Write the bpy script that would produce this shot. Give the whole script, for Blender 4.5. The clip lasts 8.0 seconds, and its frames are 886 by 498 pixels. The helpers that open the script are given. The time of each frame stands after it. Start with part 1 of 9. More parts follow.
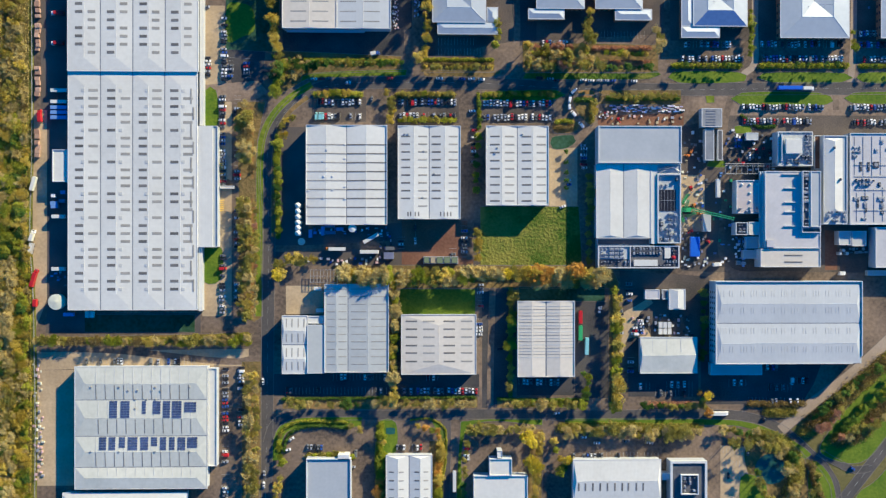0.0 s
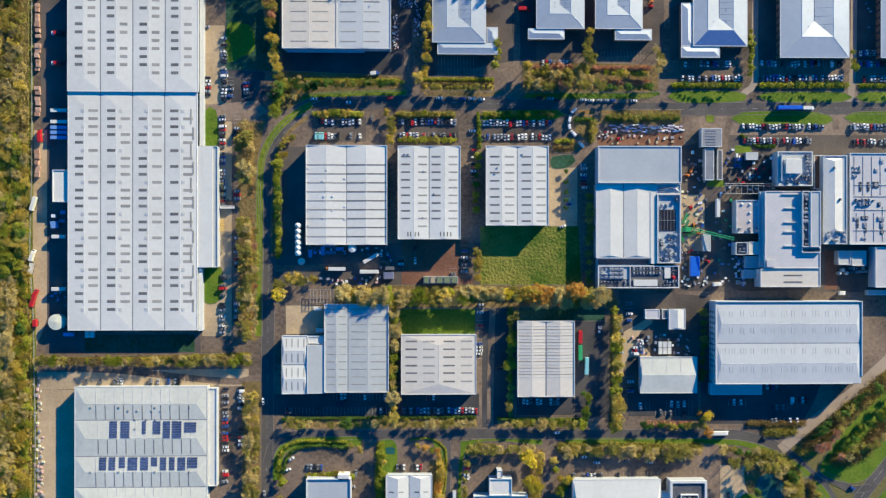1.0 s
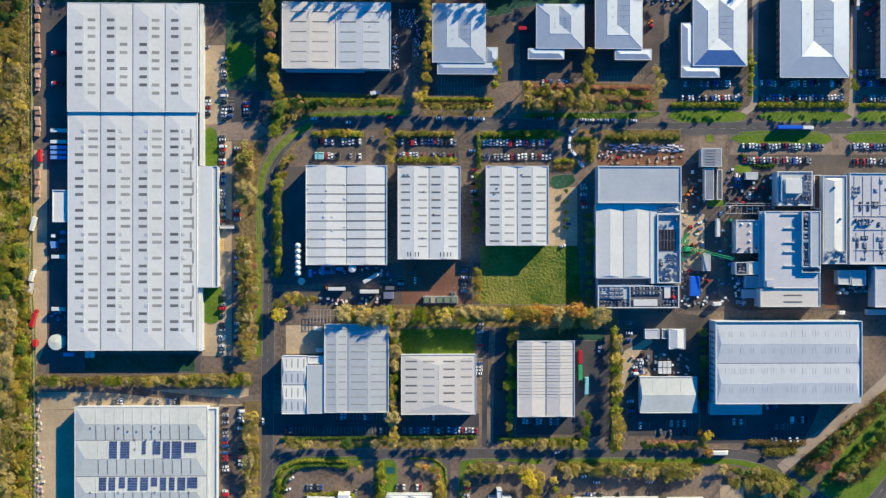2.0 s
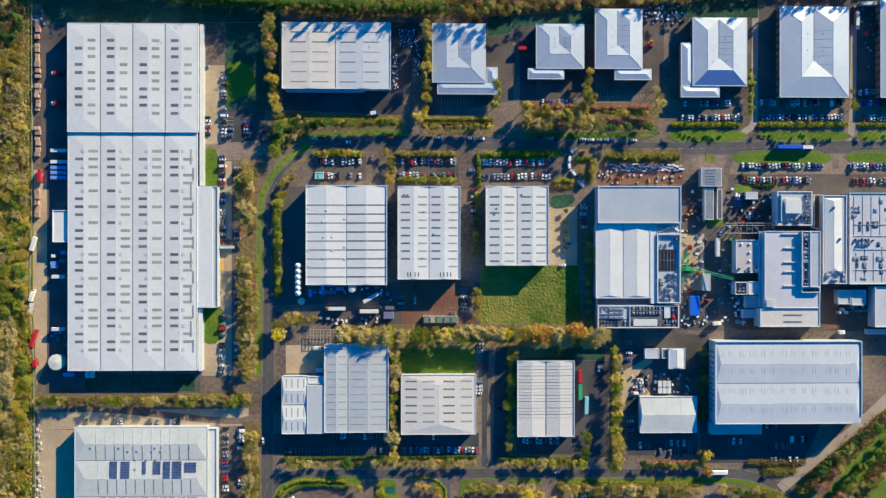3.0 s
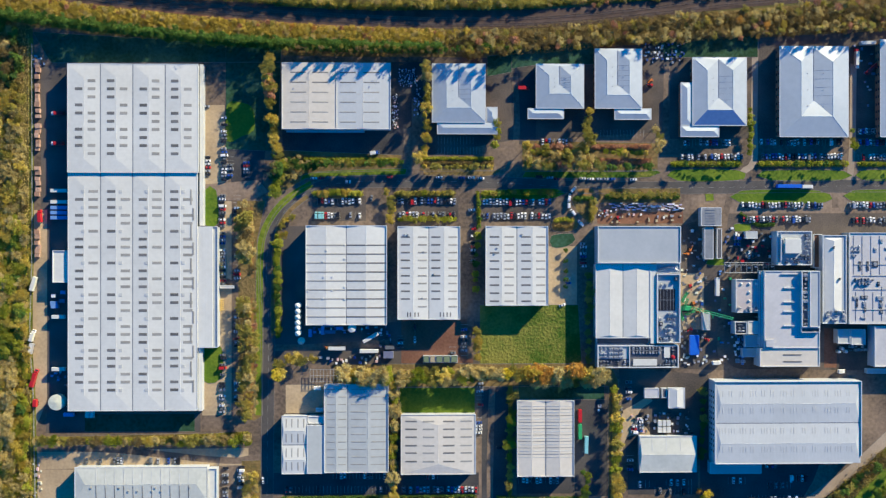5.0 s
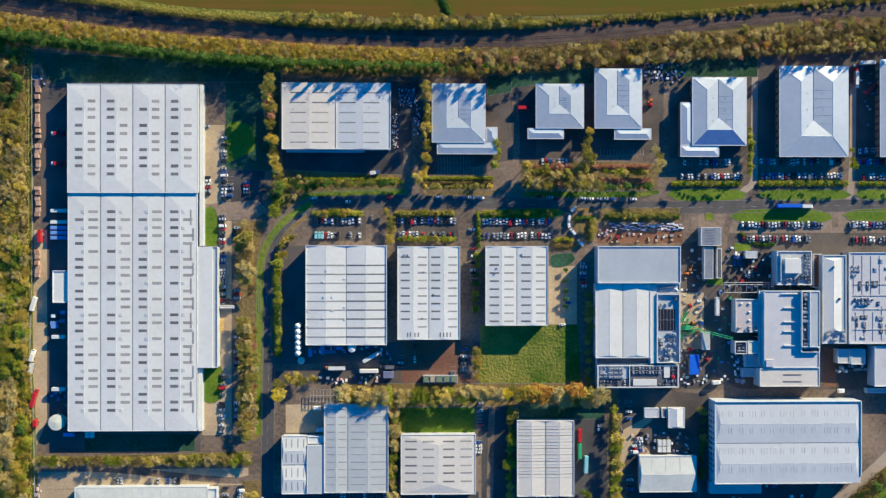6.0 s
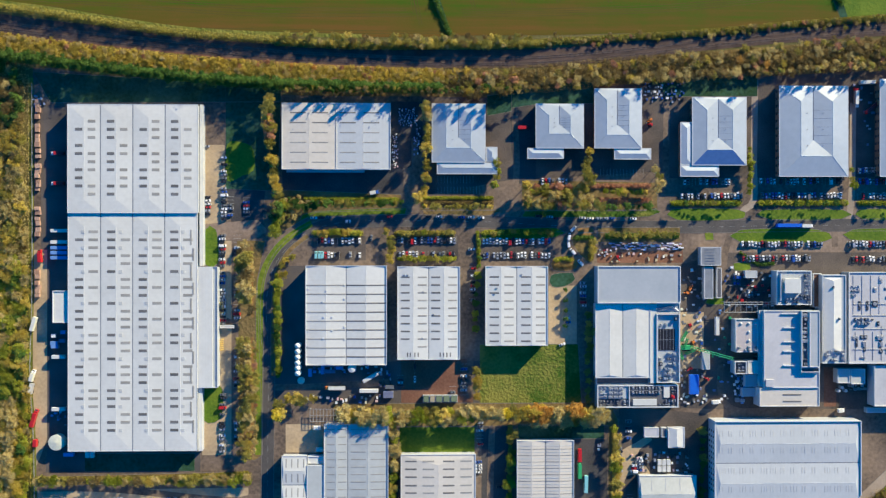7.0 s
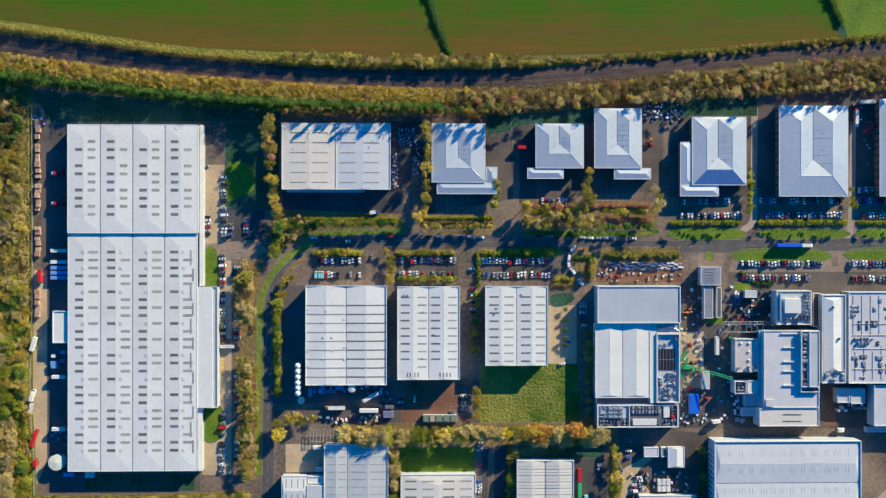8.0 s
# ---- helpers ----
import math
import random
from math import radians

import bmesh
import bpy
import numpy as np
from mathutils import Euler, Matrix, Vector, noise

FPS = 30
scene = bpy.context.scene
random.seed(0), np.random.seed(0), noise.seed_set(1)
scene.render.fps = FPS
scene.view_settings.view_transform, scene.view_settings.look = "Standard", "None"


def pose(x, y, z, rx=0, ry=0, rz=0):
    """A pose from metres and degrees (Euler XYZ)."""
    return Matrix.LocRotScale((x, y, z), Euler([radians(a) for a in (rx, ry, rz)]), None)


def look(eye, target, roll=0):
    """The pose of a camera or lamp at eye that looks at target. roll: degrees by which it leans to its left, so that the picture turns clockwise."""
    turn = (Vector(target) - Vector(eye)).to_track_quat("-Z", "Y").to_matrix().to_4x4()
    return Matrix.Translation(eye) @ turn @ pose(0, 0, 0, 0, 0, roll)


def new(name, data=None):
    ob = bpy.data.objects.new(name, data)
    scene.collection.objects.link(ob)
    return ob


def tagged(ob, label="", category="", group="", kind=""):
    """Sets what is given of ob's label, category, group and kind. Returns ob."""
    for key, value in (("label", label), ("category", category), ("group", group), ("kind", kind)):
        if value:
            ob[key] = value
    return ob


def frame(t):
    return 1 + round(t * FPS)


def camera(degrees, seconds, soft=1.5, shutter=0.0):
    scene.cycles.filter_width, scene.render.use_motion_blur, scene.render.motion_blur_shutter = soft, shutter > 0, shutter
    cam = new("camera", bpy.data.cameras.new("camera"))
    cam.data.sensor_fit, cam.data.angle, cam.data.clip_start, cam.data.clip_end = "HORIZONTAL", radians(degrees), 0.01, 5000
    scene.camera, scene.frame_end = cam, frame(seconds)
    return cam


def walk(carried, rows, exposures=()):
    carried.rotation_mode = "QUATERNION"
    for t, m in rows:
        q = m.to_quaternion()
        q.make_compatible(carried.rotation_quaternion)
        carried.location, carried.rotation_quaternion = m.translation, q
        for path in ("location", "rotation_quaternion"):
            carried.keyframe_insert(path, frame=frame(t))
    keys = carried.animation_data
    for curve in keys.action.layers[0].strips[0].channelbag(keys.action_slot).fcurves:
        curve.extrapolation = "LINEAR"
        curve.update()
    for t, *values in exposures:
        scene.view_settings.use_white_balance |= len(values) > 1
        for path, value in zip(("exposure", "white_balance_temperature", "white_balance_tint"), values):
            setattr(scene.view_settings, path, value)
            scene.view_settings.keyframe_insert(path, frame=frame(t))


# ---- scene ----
# ---------------- camera ----------------
cam = camera(58.5, 8.0, 1.32)
EYE_HEIGHT = 560.0
SPEED = 13.986
walk(cam, [(t, pose(0.0487 * t, SPEED * t, EYE_HEIGHT + 0.14 * t, 0.04, -1.25, 0.0))
           for t in (0.0, 0.5, 1.0, 1.5, 3.0, 3.5, 4.0, 4.5, 6.0, 6.5, 7.0, 7.5, 8.0)],
     [(0.0, 1.0, 6340, 0), (8.0, 1.0, 6340, 0)])

# ---------------- light ----------------
SUN_ELEVATION, SUN_AZIMUTH = 18.0, 44.0      # azimuth clockwise from +y
world = bpy.data.worlds.new("sky")
scene.world = world
world.use_nodes = True
wn = world.node_tree.nodes
sky = wn.new("ShaderNodeTexSky")
sky.sky_type = "NISHITA"
sky.sun_disc = False
sky.sun_elevation = radians(SUN_ELEVATION)
sky.sun_rotation = radians(SUN_AZIMUTH)
wn["Background"].inputs["Strength"].default_value = 0.112
sky.ozone_density, sky.dust_density, sky.air_density = 10.0, 0.2, 1.0
deep = wn.new("ShaderNodeHueSaturation")
deep.inputs["Saturation"].default_value = 2.4
world.node_tree.links.new(sky.outputs["Color"], deep.inputs["Color"])
world.node_tree.links.new(deep.outputs["Color"], wn["Background"].inputs["Color"])
sun_data = bpy.data.lights.new("sun", "SUN")
sun_data.energy, sun_data.angle, sun_data.color = 5.0, radians(0.5), (1.0, 0.81, 0.54)
sun = new("sun", sun_data)
toward = Vector((math.sin(radians(SUN_AZIMUTH)) * math.cos(radians(SUN_ELEVATION)),
                 math.cos(radians(SUN_AZIMUTH)) * math.cos(radians(SUN_ELEVATION)), math.sin(radians(SUN_ELEVATION))))
sun.matrix_basis = look(toward * 300, (0, 0, 0))

# ---------------- materials ----------------
def nodes_of(name):
    mat = bpy.data.materials.new(name)
    mat.use_nodes = True
    nt = mat.node_tree
    return mat, nt, nt.nodes["Principled BSDF"]


def surface(name, low, high, rough=0.8, metal=0.0, big=0.05, fine=1.5, bump=0.1, random_mix=0.0, spec=0.3, ribs=None, rib_depth=0.0, band=0.18, patch=0.0, drift=None):
    """Two-tone weathered surface: broad stains and fine grain between two colours, with relief. ribs: (axis, pitch) of profiled sheeting. drift: (x from, x to, amount) of a broad change across the ground."""
    mat, nt, bsdf = nodes_of(name)
    N, L = nt.nodes, nt.links
    tex = N.new("ShaderNodeTexCoord")
    a = N.new("ShaderNodeTexNoise")
    a.inputs["Scale"].default_value, a.inputs["Detail"].default_value = big, 6.0
    b = N.new("ShaderNodeTexNoise")
    b.inputs["Scale"].default_value, b.inputs["Detail"].default_value = fine, 4.0
    geo = N.new("ShaderNodeNewGeometry")
    L.new(geo.outputs["Position"], a.inputs["Vector"])
    L.new(geo.outputs["Position"], b.inputs["Vector"])
    mix = N.new("ShaderNodeMath")
    mix.operation = "MULTIPLY_ADD"
    mix.inputs[1].default_value = 0.6
    half = N.new("ShaderNodeMath")
    half.operation = "MULTIPLY"
    half.inputs[1].default_value = 0.4
    L.new(b.outputs["Fac"], half.inputs[0])
    L.new(a.outputs["Fac"], mix.inputs[0])
    L.new(half.outputs[0], mix.inputs[2])
    last = mix.outputs[0]
    if patch:
        cells = N.new("ShaderNodeTexVoronoi")
        cells.distance = "CHEBYCHEV"
        cells.inputs["Scale"].default_value, cells.inputs["Randomness"].default_value = 0.035, 0.9
        L.new(geo.outputs["Position"], cells.inputs["Vector"])
        tone = N.new("ShaderNodeMath")
        tone.operation = "MULTIPLY_ADD"
        tone.inputs[1].default_value = patch
        L.new(cells.outputs["Color"], tone.inputs[0])
        shift = N.new("ShaderNodeMath")
        shift.operation = "SUBTRACT"
        shift.inputs[1].default_value = patch / 2
        L.new(last, shift.inputs[0])
        L.new(shift.outputs[0], tone.inputs[2])
        last = tone.outputs[0]
    if drift:
        xyz = N.new("ShaderNodeSeparateXYZ")
        L.new(geo.outputs["Position"], xyz.inputs[0])
        across = N.new("ShaderNodeMapRange")
        across.inputs["From Min"].default_value, across.inputs["From Max"].default_value = drift[0], drift[1]
        across.inputs["To Min"].default_value, across.inputs["To Max"].default_value = -drift[2] / 2, drift[2] / 2
        L.new(xyz.outputs["X"], across.inputs["Value"])
        wider = N.new("ShaderNodeMath")
        L.new(across.outputs[0], wider.inputs[0])
        L.new(last, wider.inputs[1])
        last = wider.outputs[0]
    if random_mix:
        info = N.new("ShaderNodeObjectInfo")
        add = N.new("ShaderNodeMath")
        add.operation = "MULTIPLY_ADD"
        add.inputs[1].default_value = random_mix
        sub_half = N.new("ShaderNodeMath")
        sub_half.operation = "SUBTRACT"
        sub_half.inputs[1].default_value = 0.5
        L.new(info.outputs["Random"], sub_half.inputs[0])
        L.new(sub_half.outputs[0], add.inputs[0])
        L.new(last, add.inputs[2])
        last = add.outputs[0]
    ramp = N.new("ShaderNodeValToRGB")
    ramp.color_ramp.elements[0].position, ramp.color_ramp.elements[1].position = 0.5 - band, 0.5 + band
    ramp.color_ramp.elements[0].color = (*low, 1)
    ramp.color_ramp.elements[1].color = (*high, 1)
    L.new(last, ramp.inputs["Fac"])
    L.new(ramp.outputs["Color"], bsdf.inputs["Base Color"])
    bsdf.inputs["Roughness"].default_value = rough
    bsdf.inputs["Metallic"].default_value = metal
    bsdf.inputs["Specular IOR Level"].default_value = spec
    if bump or ribs:
        bp = N.new("ShaderNodeBump")
        bp.inputs["Strength"].default_value = 1.0
        bp.inputs["Distance"].default_value = bump
        height = b.outputs["Fac"]
        if ribs:
            wave = N.new("ShaderNodeTexWave")
            wave.bands_direction = ribs[0]
            wave.inputs["Scale"].default_value = 0.314 / ribs[1]
            L.new(geo.outputs["Position"], wave.inputs["Vector"])
            height = wave.outputs["Fac"]
            bp.inputs["Distance"].default_value = rib_depth
        L.new(height, bp.inputs["Height"])
        L.new(bp.outputs["Normal"], bsdf.inputs["Normal"])
    return mat


def foliage(name, colours, scale=0.13):
    """Leaves: a colour per leaf clump and a broader drift from crown to crown."""
    mat, nt, bsdf = nodes_of(name)
    N, L = nt.nodes, nt.links
    geo = N.new("ShaderNodeNewGeometry")
    info = N.new("ShaderNodeObjectInfo")
    a = N.new("ShaderNodeTexNoise")
    a.inputs["Scale"].default_value, a.inputs["Detail"].default_value = scale, 2.0
    L.new(geo.outputs["Position"], a.inputs["Vector"])
    m1 = N.new("ShaderNodeMath")
    m1.operation = "MULTIPLY_ADD"
    m1.inputs[1].default_value = 0.16
    m1.inputs[2].default_value = -0.04
    L.new(geo.outputs["Random Per Island"], m1.inputs[0])
    m2 = N.new("ShaderNodeMath")
    m2.operation = "MULTIPLY_ADD"
    m2.inputs[1].default_value = 0.6
    L.new(a.outputs["Fac"], m2.inputs[0])
    L.new(m1.outputs[0], m2.inputs[2])
    m3 = N.new("ShaderNodeMath")
    m3.operation = "MULTIPLY_ADD"
    m3.inputs[1].default_value = 0.35
    L.new(info.outputs["Random"], m3.inputs[0])
    L.new(m2.outputs[0], m3.inputs[2])
    ramp = N.new("ShaderNodeValToRGB")
    cr = ramp.color_ramp
    while len(cr.elements) < len(colours):
        cr.elements.new(0.5)
    for i, c in enumerate(colours):
        cr.elements[i].position = i / (len(colours) - 1)
        cr.elements[i].color = (*c, 1)
    L.new(m3.outputs[0], ramp.inputs["Fac"])
    L.new(ramp.outputs["Color"], bsdf.inputs["Base Color"])
    bsdf.inputs["Roughness"].default_value = 0.75
    bsdf.inputs["Specular IOR Level"].default_value = 0.15
    tr = N.new("ShaderNodeBsdfTranslucent")
    L.new(ramp.outputs["Color"], tr.inputs["Color"])
    ms = N.new("ShaderNodeMixShader")
    ms.inputs[0].default_value = 0.42
    L.new(bsdf.outputs[0], ms.inputs[1])
    L.new(tr.outputs[0], ms.inputs[2])
    L.new(ms.outputs[0], N["Material Output"].inputs["Surface"])
    return mat


M_EARTH = surface("earth_and_grass", (0.09, 0.095, 0.025), (0.2, 0.165, 0.065), 0.95, big=0.03, fine=0.6, bump=0.3)
M_YARD = surface("worn_tarmac", (0.062, 0.05, 0.042), (0.285, 0.208, 0.15), 0.9, big=0.028, fine=0.45, bump=0.02, patch=0.07)
M_YARD_PALE = surface("pale_concrete_yard", (0.35, 0.26, 0.16), (0.58, 0.44, 0.275), 0.9, big=0.04, fine=0.5, bump=0.02, patch=0.07)
M_YARD_RED = surface("reddish_block_paving", (0.12, 0.055, 0.035), (0.26, 0.13, 0.085), 0.9, big=0.05, fine=0.6, bump=0.05)
# worn tarmac with the shade of offices, sheds and campus in its colour
M_YARD_MID = surface("shaded_old_tarmac", (0.038, 0.036, 0.036), (0.175, 0.14, 0.115), 0.9, big=0.04, fine=1.2, bump=0.05, patch=0.07)
M_YARD_PINK = surface("pinkish_worn_tarmac", (0.12, 0.086, 0.066), (0.35, 0.26, 0.19), 0.9, big=0.03, fine=0.4, bump=0.02, patch=0.1)
M_TRACK = surface("wheel_track_earth", (0.075, 0.065, 0.012), (0.12, 0.095, 0.02), 0.95, big=0.05, fine=1)
M_YARD_SLATE = surface("worn_brown_grey_concrete", (0.062, 0.057, 0.056), (0.155, 0.132, 0.118), 0.9, big=0.05, fine=1.5, bump=0.05, patch=0.07)
# dark asphalt that also carries shade in its tone
M_YARD_DARK = surface("shaded_dark_tarmac", (0.036, 0.037, 0.041), (0.1, 0.093, 0.09), 0.9, big=0.05, fine=0.9, bump=0.05, patch=0.07)
M_ROAD = surface("road_asphalt", (0.062, 0.06, 0.06), (0.135, 0.12, 0.11), 0.88, big=0.06, fine=0.8, bump=0.03)
M_ROAD_PALE = surface("pale_lane_surface", (0.28, 0.22, 0.165), (0.44, 0.35, 0.265), 0.9, big=0.06, fine=0.8, bump=0.03)
M_KERB = surface("kerb_concrete", (0.16, 0.14, 0.12), (0.26, 0.23, 0.2), 0.9, big=0.3, fine=3)
M_GRASS = surface("mown_grass", (0.06, 0.13, 0.01), (0.18, 0.24, 0.023), 0.95, big=0.05, fine=0.5, bump=0.25)
# lawn with both frost and the blue-green of shade put into its colour
M_LAWN_SHADED = surface("shaded_frosty_lawn", (0.014, 0.052, 0.018), (0.045, 0.118, 0.078), 0.95, big=0.035, fine=0.4, bump=0.25, band=0.13)
def crop(name, brown, olive, green):
    """A young crop in drilled rows: brown soil near the headland in the south, green further out, streaked along the rows."""
    mat, nt, bsdf = nodes_of(name)
    N, L = nt.nodes, nt.links
    geo = N.new("ShaderNodeNewGeometry")
    xyz = N.new("ShaderNodeSeparateXYZ")
    L.new(geo.outputs["Position"], xyz.inputs[0])
    total = N.new("ShaderNodeMapRange")
    total.inputs["From Min"].default_value, total.inputs["From Max"].default_value = 248.0, 306.0
    total.inputs["To Min"].default_value, total.inputs["To Max"].default_value = -0.42, 0.12
    L.new(xyz.outputs["Y"], total.inputs["Value"])
    last = total.outputs[0]
    for scale, stretch, weight in ((0.018, 1.0, 0.7), (0.3, 0.05, 0.6), (0.7, 1.0, 0.2)):
        way = N.new("ShaderNodeMapping")
        way.inputs["Scale"].default_value = (stretch, 1.0, 1.0)
        way.inputs["Rotation"].default_value = (0.0, 0.0, 0.05)
        L.new(geo.outputs["Position"], way.inputs["Vector"])
        grain = N.new("ShaderNodeTexNoise")
        grain.inputs["Scale"].default_value, grain.inputs["Detail"].default_value = scale, 4.0
        L.new(way.outputs[0], grain.inputs["Vector"])
        add = N.new("ShaderNodeMath")
        add.operation = "MULTIPLY_ADD"
        add.inputs[1].default_value = weight
        L.new(grain.outputs["Fac"], add.inputs[0])
        L.new(last, add.inputs[2])
        last = add.outputs[0]
    ramp = N.new("ShaderNodeValToRGB")
    cr = ramp.color_ramp
    cr.elements.new(0.5)
    for k, (at, c) in enumerate(((0.26, brown), (0.48, olive), (0.74, green))):
        cr.elements[k].position, cr.elements[k].color = at, (*c, 1)
    L.new(last, ramp.inputs["Fac"])
    L.new(ramp.outputs["Color"], bsdf.inputs["Base Color"])
    bsdf.inputs["Roughness"].default_value, bsdf.inputs["Specular IOR Level"].default_value = 0.95, 0.2
    return mat


M_FIELD = crop("young_crop", (0.155, 0.087, 0.018), (0.108, 0.092, 0.011), (0.047, 0.12, 0.004))
M_ROUGH = surface("rough_tussock_grass", (0.05, 0.11, 0.01), (0.235, 0.225, 0.045), 0.95, big=0.06, fine=0.5, bump=0.9, band=0.13, drift=(50.0, 105.0, -0.16))
M_ROUGH_GREEN = surface("rough_green_grass", (0.08, 0.15, 0.012), (0.22, 0.25, 0.03), 0.95, big=0.06, fine=0.35, bump=0.6)
M_SOIL = surface("leaf_litter_soil", (0.2, 0.115, 0.04), (0.38, 0.21, 0.07), 0.95, big=0.1, fine=0.6, bump=0.2)
M_BANK = surface("scrubby_bank", (0.1, 0.09, 0.03), (0.3, 0.19, 0.08), 0.95, big=0.06, fine=0.4, bump=0.6)
M_WHITE_LINE = surface("road_paint", (0.36, 0.36, 0.34), (0.5, 0.5, 0.48), 0.8, big=0.5, fine=4, bump=0)
M_ROOF_X = surface("white_profiled_sheet_x", (0.595, 0.59, 0.545), (0.71, 0.705, 0.655), 0.55, big=0.03, fine=0.35, ribs=("X", 1.0), rib_depth=0.012)
M_ROOF_Y = surface("white_profiled_sheet_y", (0.595, 0.59, 0.545), (0.71, 0.705, 0.655), 0.55, big=0.03, fine=0.35, ribs=("Y", 1.0), rib_depth=0.012)
M_ROOF_GREY_X = surface("grey_profiled_sheet_x", (0.42, 0.44, 0.43), (0.52, 0.54, 0.52), 0.5, big=0.03, fine=0.3, ribs=("X", 1.0), rib_depth=0.012)
M_ROOF_GREY_Y = surface("grey_profiled_sheet_y", (0.42, 0.44, 0.43), (0.52, 0.54, 0.52), 0.5, big=0.03, fine=0.3, ribs=("Y", 1.0), rib_depth=0.012)
M_ROOF_COOL = surface("cool_white_profiled_sheet", (0.5, 0.52, 0.52), (0.58, 0.6, 0.6), 0.5, big=0.03, fine=0.3, ribs=("X", 1.0), rib_depth=0.012)
M_ROOF_CREAM = surface("cream_profiled_sheet", (0.57, 0.525, 0.45), (0.68, 0.63, 0.55), 0.55, big=0.03, fine=0.35, ribs=("Y", 1.0), rib_depth=0.012)
M_ROOF_GREEN = surface("weathered_fibre_cement", (0.51, 0.52, 0.46), (0.66, 0.66, 0.59), 0.75, big=0.04, fine=0.35, ribs=("X", 1.0), rib_depth=0.012)
M_MEMBRANE = surface("grey_roof_membrane", (0.36, 0.395, 0.425), (0.44, 0.47, 0.495), 0.7, big=0.06, fine=0.5, bump=0.02)
M_MEMBRANE_PINK = surface("warm_roof_felt", (0.46, 0.46, 0.47), (0.58, 0.57, 0.58), 0.8, big=0.06, fine=0.5, bump=0.02)
M_FELT = surface("pinkish_roof_felt", (0.42, 0.375, 0.37), (0.54, 0.49, 0.48), 0.85, big=0.08, fine=0.6, bump=0.02)
M_MEMBRANE_DARK = surface("dark_roof_membrane", (0.07, 0.075, 0.09), (0.15, 0.15, 0.165), 0.7, big=0.06, fine=0.5, bump=0.02)
M_METAL_ROOF = surface("standing_seam_metal", (0.5, 0.545, 0.555), (0.61, 0.65, 0.655), 0.42, 0.4, big=0.03, fine=0.3, ribs=("Y", 0.8), rib_depth=0.008, spec=0.5)
# roof metal with the sky's blue reflection put into its colour
M_METAL_SKY = surface("sky_tinted_standing_seam_metal", (0.06, 0.15, 0.36), (0.10, 0.21, 0.46), 0.4, 0.2, big=0.05, fine=0.4, ribs=("DIAGONAL", 0.8), rib_depth=0.02, spec=0.5)
M_WINDOW = surface("office_glazing", (0.02, 0.03, 0.045), (0.05, 0.065, 0.085), 0.08, big=0.5, fine=3, bump=0, spec=0.6)
M_DOOR = surface("roller_shutter", (0.28, 0.31, 0.36), (0.40, 0.43, 0.47), 0.5, 0.3, big=0.3, fine=2, ribs=("Z", 0.2), rib_depth=0.02)
M_CLAD = surface("wall_cladding", (0.36, 0.39, 0.42), (0.48, 0.51, 0.54), 0.5, big=0.05, fine=0.5, ribs=("Z", 0.4), rib_depth=0.02)
M_BRICK = surface("brown_brick", (0.20, 0.11, 0.07), (0.32, 0.19, 0.12), 0.9, big=0.1, fine=3)
M_TRIM = surface("white_flashing", (0.55, 0.56, 0.55), (0.66, 0.67, 0.66), 0.5, big=0.2, fine=2, bump=0)
M_TRIM_DARK = surface("dark_gutter", (0.16, 0.18, 0.21), (0.27, 0.29, 0.32), 0.6, big=0.2, fine=2, bump=0)
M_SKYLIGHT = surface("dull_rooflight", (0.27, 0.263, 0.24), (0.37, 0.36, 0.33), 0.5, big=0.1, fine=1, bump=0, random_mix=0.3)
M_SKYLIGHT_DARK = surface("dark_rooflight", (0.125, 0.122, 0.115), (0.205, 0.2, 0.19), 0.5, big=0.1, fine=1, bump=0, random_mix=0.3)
M_SKYLIGHT_PALE = surface("pale_rooflight", (0.47, 0.48, 0.47), (0.55, 0.56, 0.54), 0.5, big=0.1, fine=1, bump=0, random_mix=0.3)
M_PLANT = surface("galvanised_plant", (0.36, 0.37, 0.39), (0.56, 0.57, 0.58), 0.45, 0.5, big=0.3, fine=2, bump=0.01, random_mix=0.5)
M_PLANT_DARK = surface("dark_louvre", (0.03, 0.035, 0.05), (0.08, 0.085, 0.10), 0.5, 0.2, big=0.3, fine=2, bump=0.01)
M_STEEL = surface("painted_steel", (0.24, 0.25, 0.265), (0.35, 0.36, 0.37), 0.5, 0.3, big=0.3, fine=2, bump=0)
M_BALLAST = surface("railway_ballast", (0.05, 0.036, 0.032), (0.15, 0.1, 0.08), 0.95, big=0.1, fine=1.2, bump=0.1)
M_RAIL = surface("rusty_rail", (0.12, 0.065, 0.04), (0.30, 0.20, 0.14), 0.5, 0.6, big=0.3, fine=2, bump=0)
M_SLEEPER = surface("sleeper_concrete", (0.16, 0.13, 0.11), (0.26, 0.22, 0.19), 0.9, big=0.4, fine=3, bump=0)
M_WATER = surface("pond_water", (0.02, 0.09, 0.085), (0.04, 0.15, 0.13), 0.12, big=0.05, fine=0.5, bump=0.004, spec=0.5)
M_BARK = surface("bark", (0.07, 0.05, 0.035), (0.16, 0.115, 0.08), 0.9, big=0.5, fine=4)
M_TYRE = surface("tyre_rubber", (0.02, 0.02, 0.02), (0.035, 0.035, 0.035), 0.9, big=1, fine=5, bump=0)
M_CARGLASS = surface("car_glass", (0.012, 0.015, 0.02), (0.03, 0.035, 0.04), 0.08, big=1, fine=3, bump=0, spec=0.6)


def paint(name, rgb, rough=0.3, metal=0.0):
    return surface(name, tuple(c * 0.86 for c in rgb), tuple(min(1.0, c * 1.08) for c in rgb), rough, metal, big=0.5, fine=3, bump=0, spec=0.5)


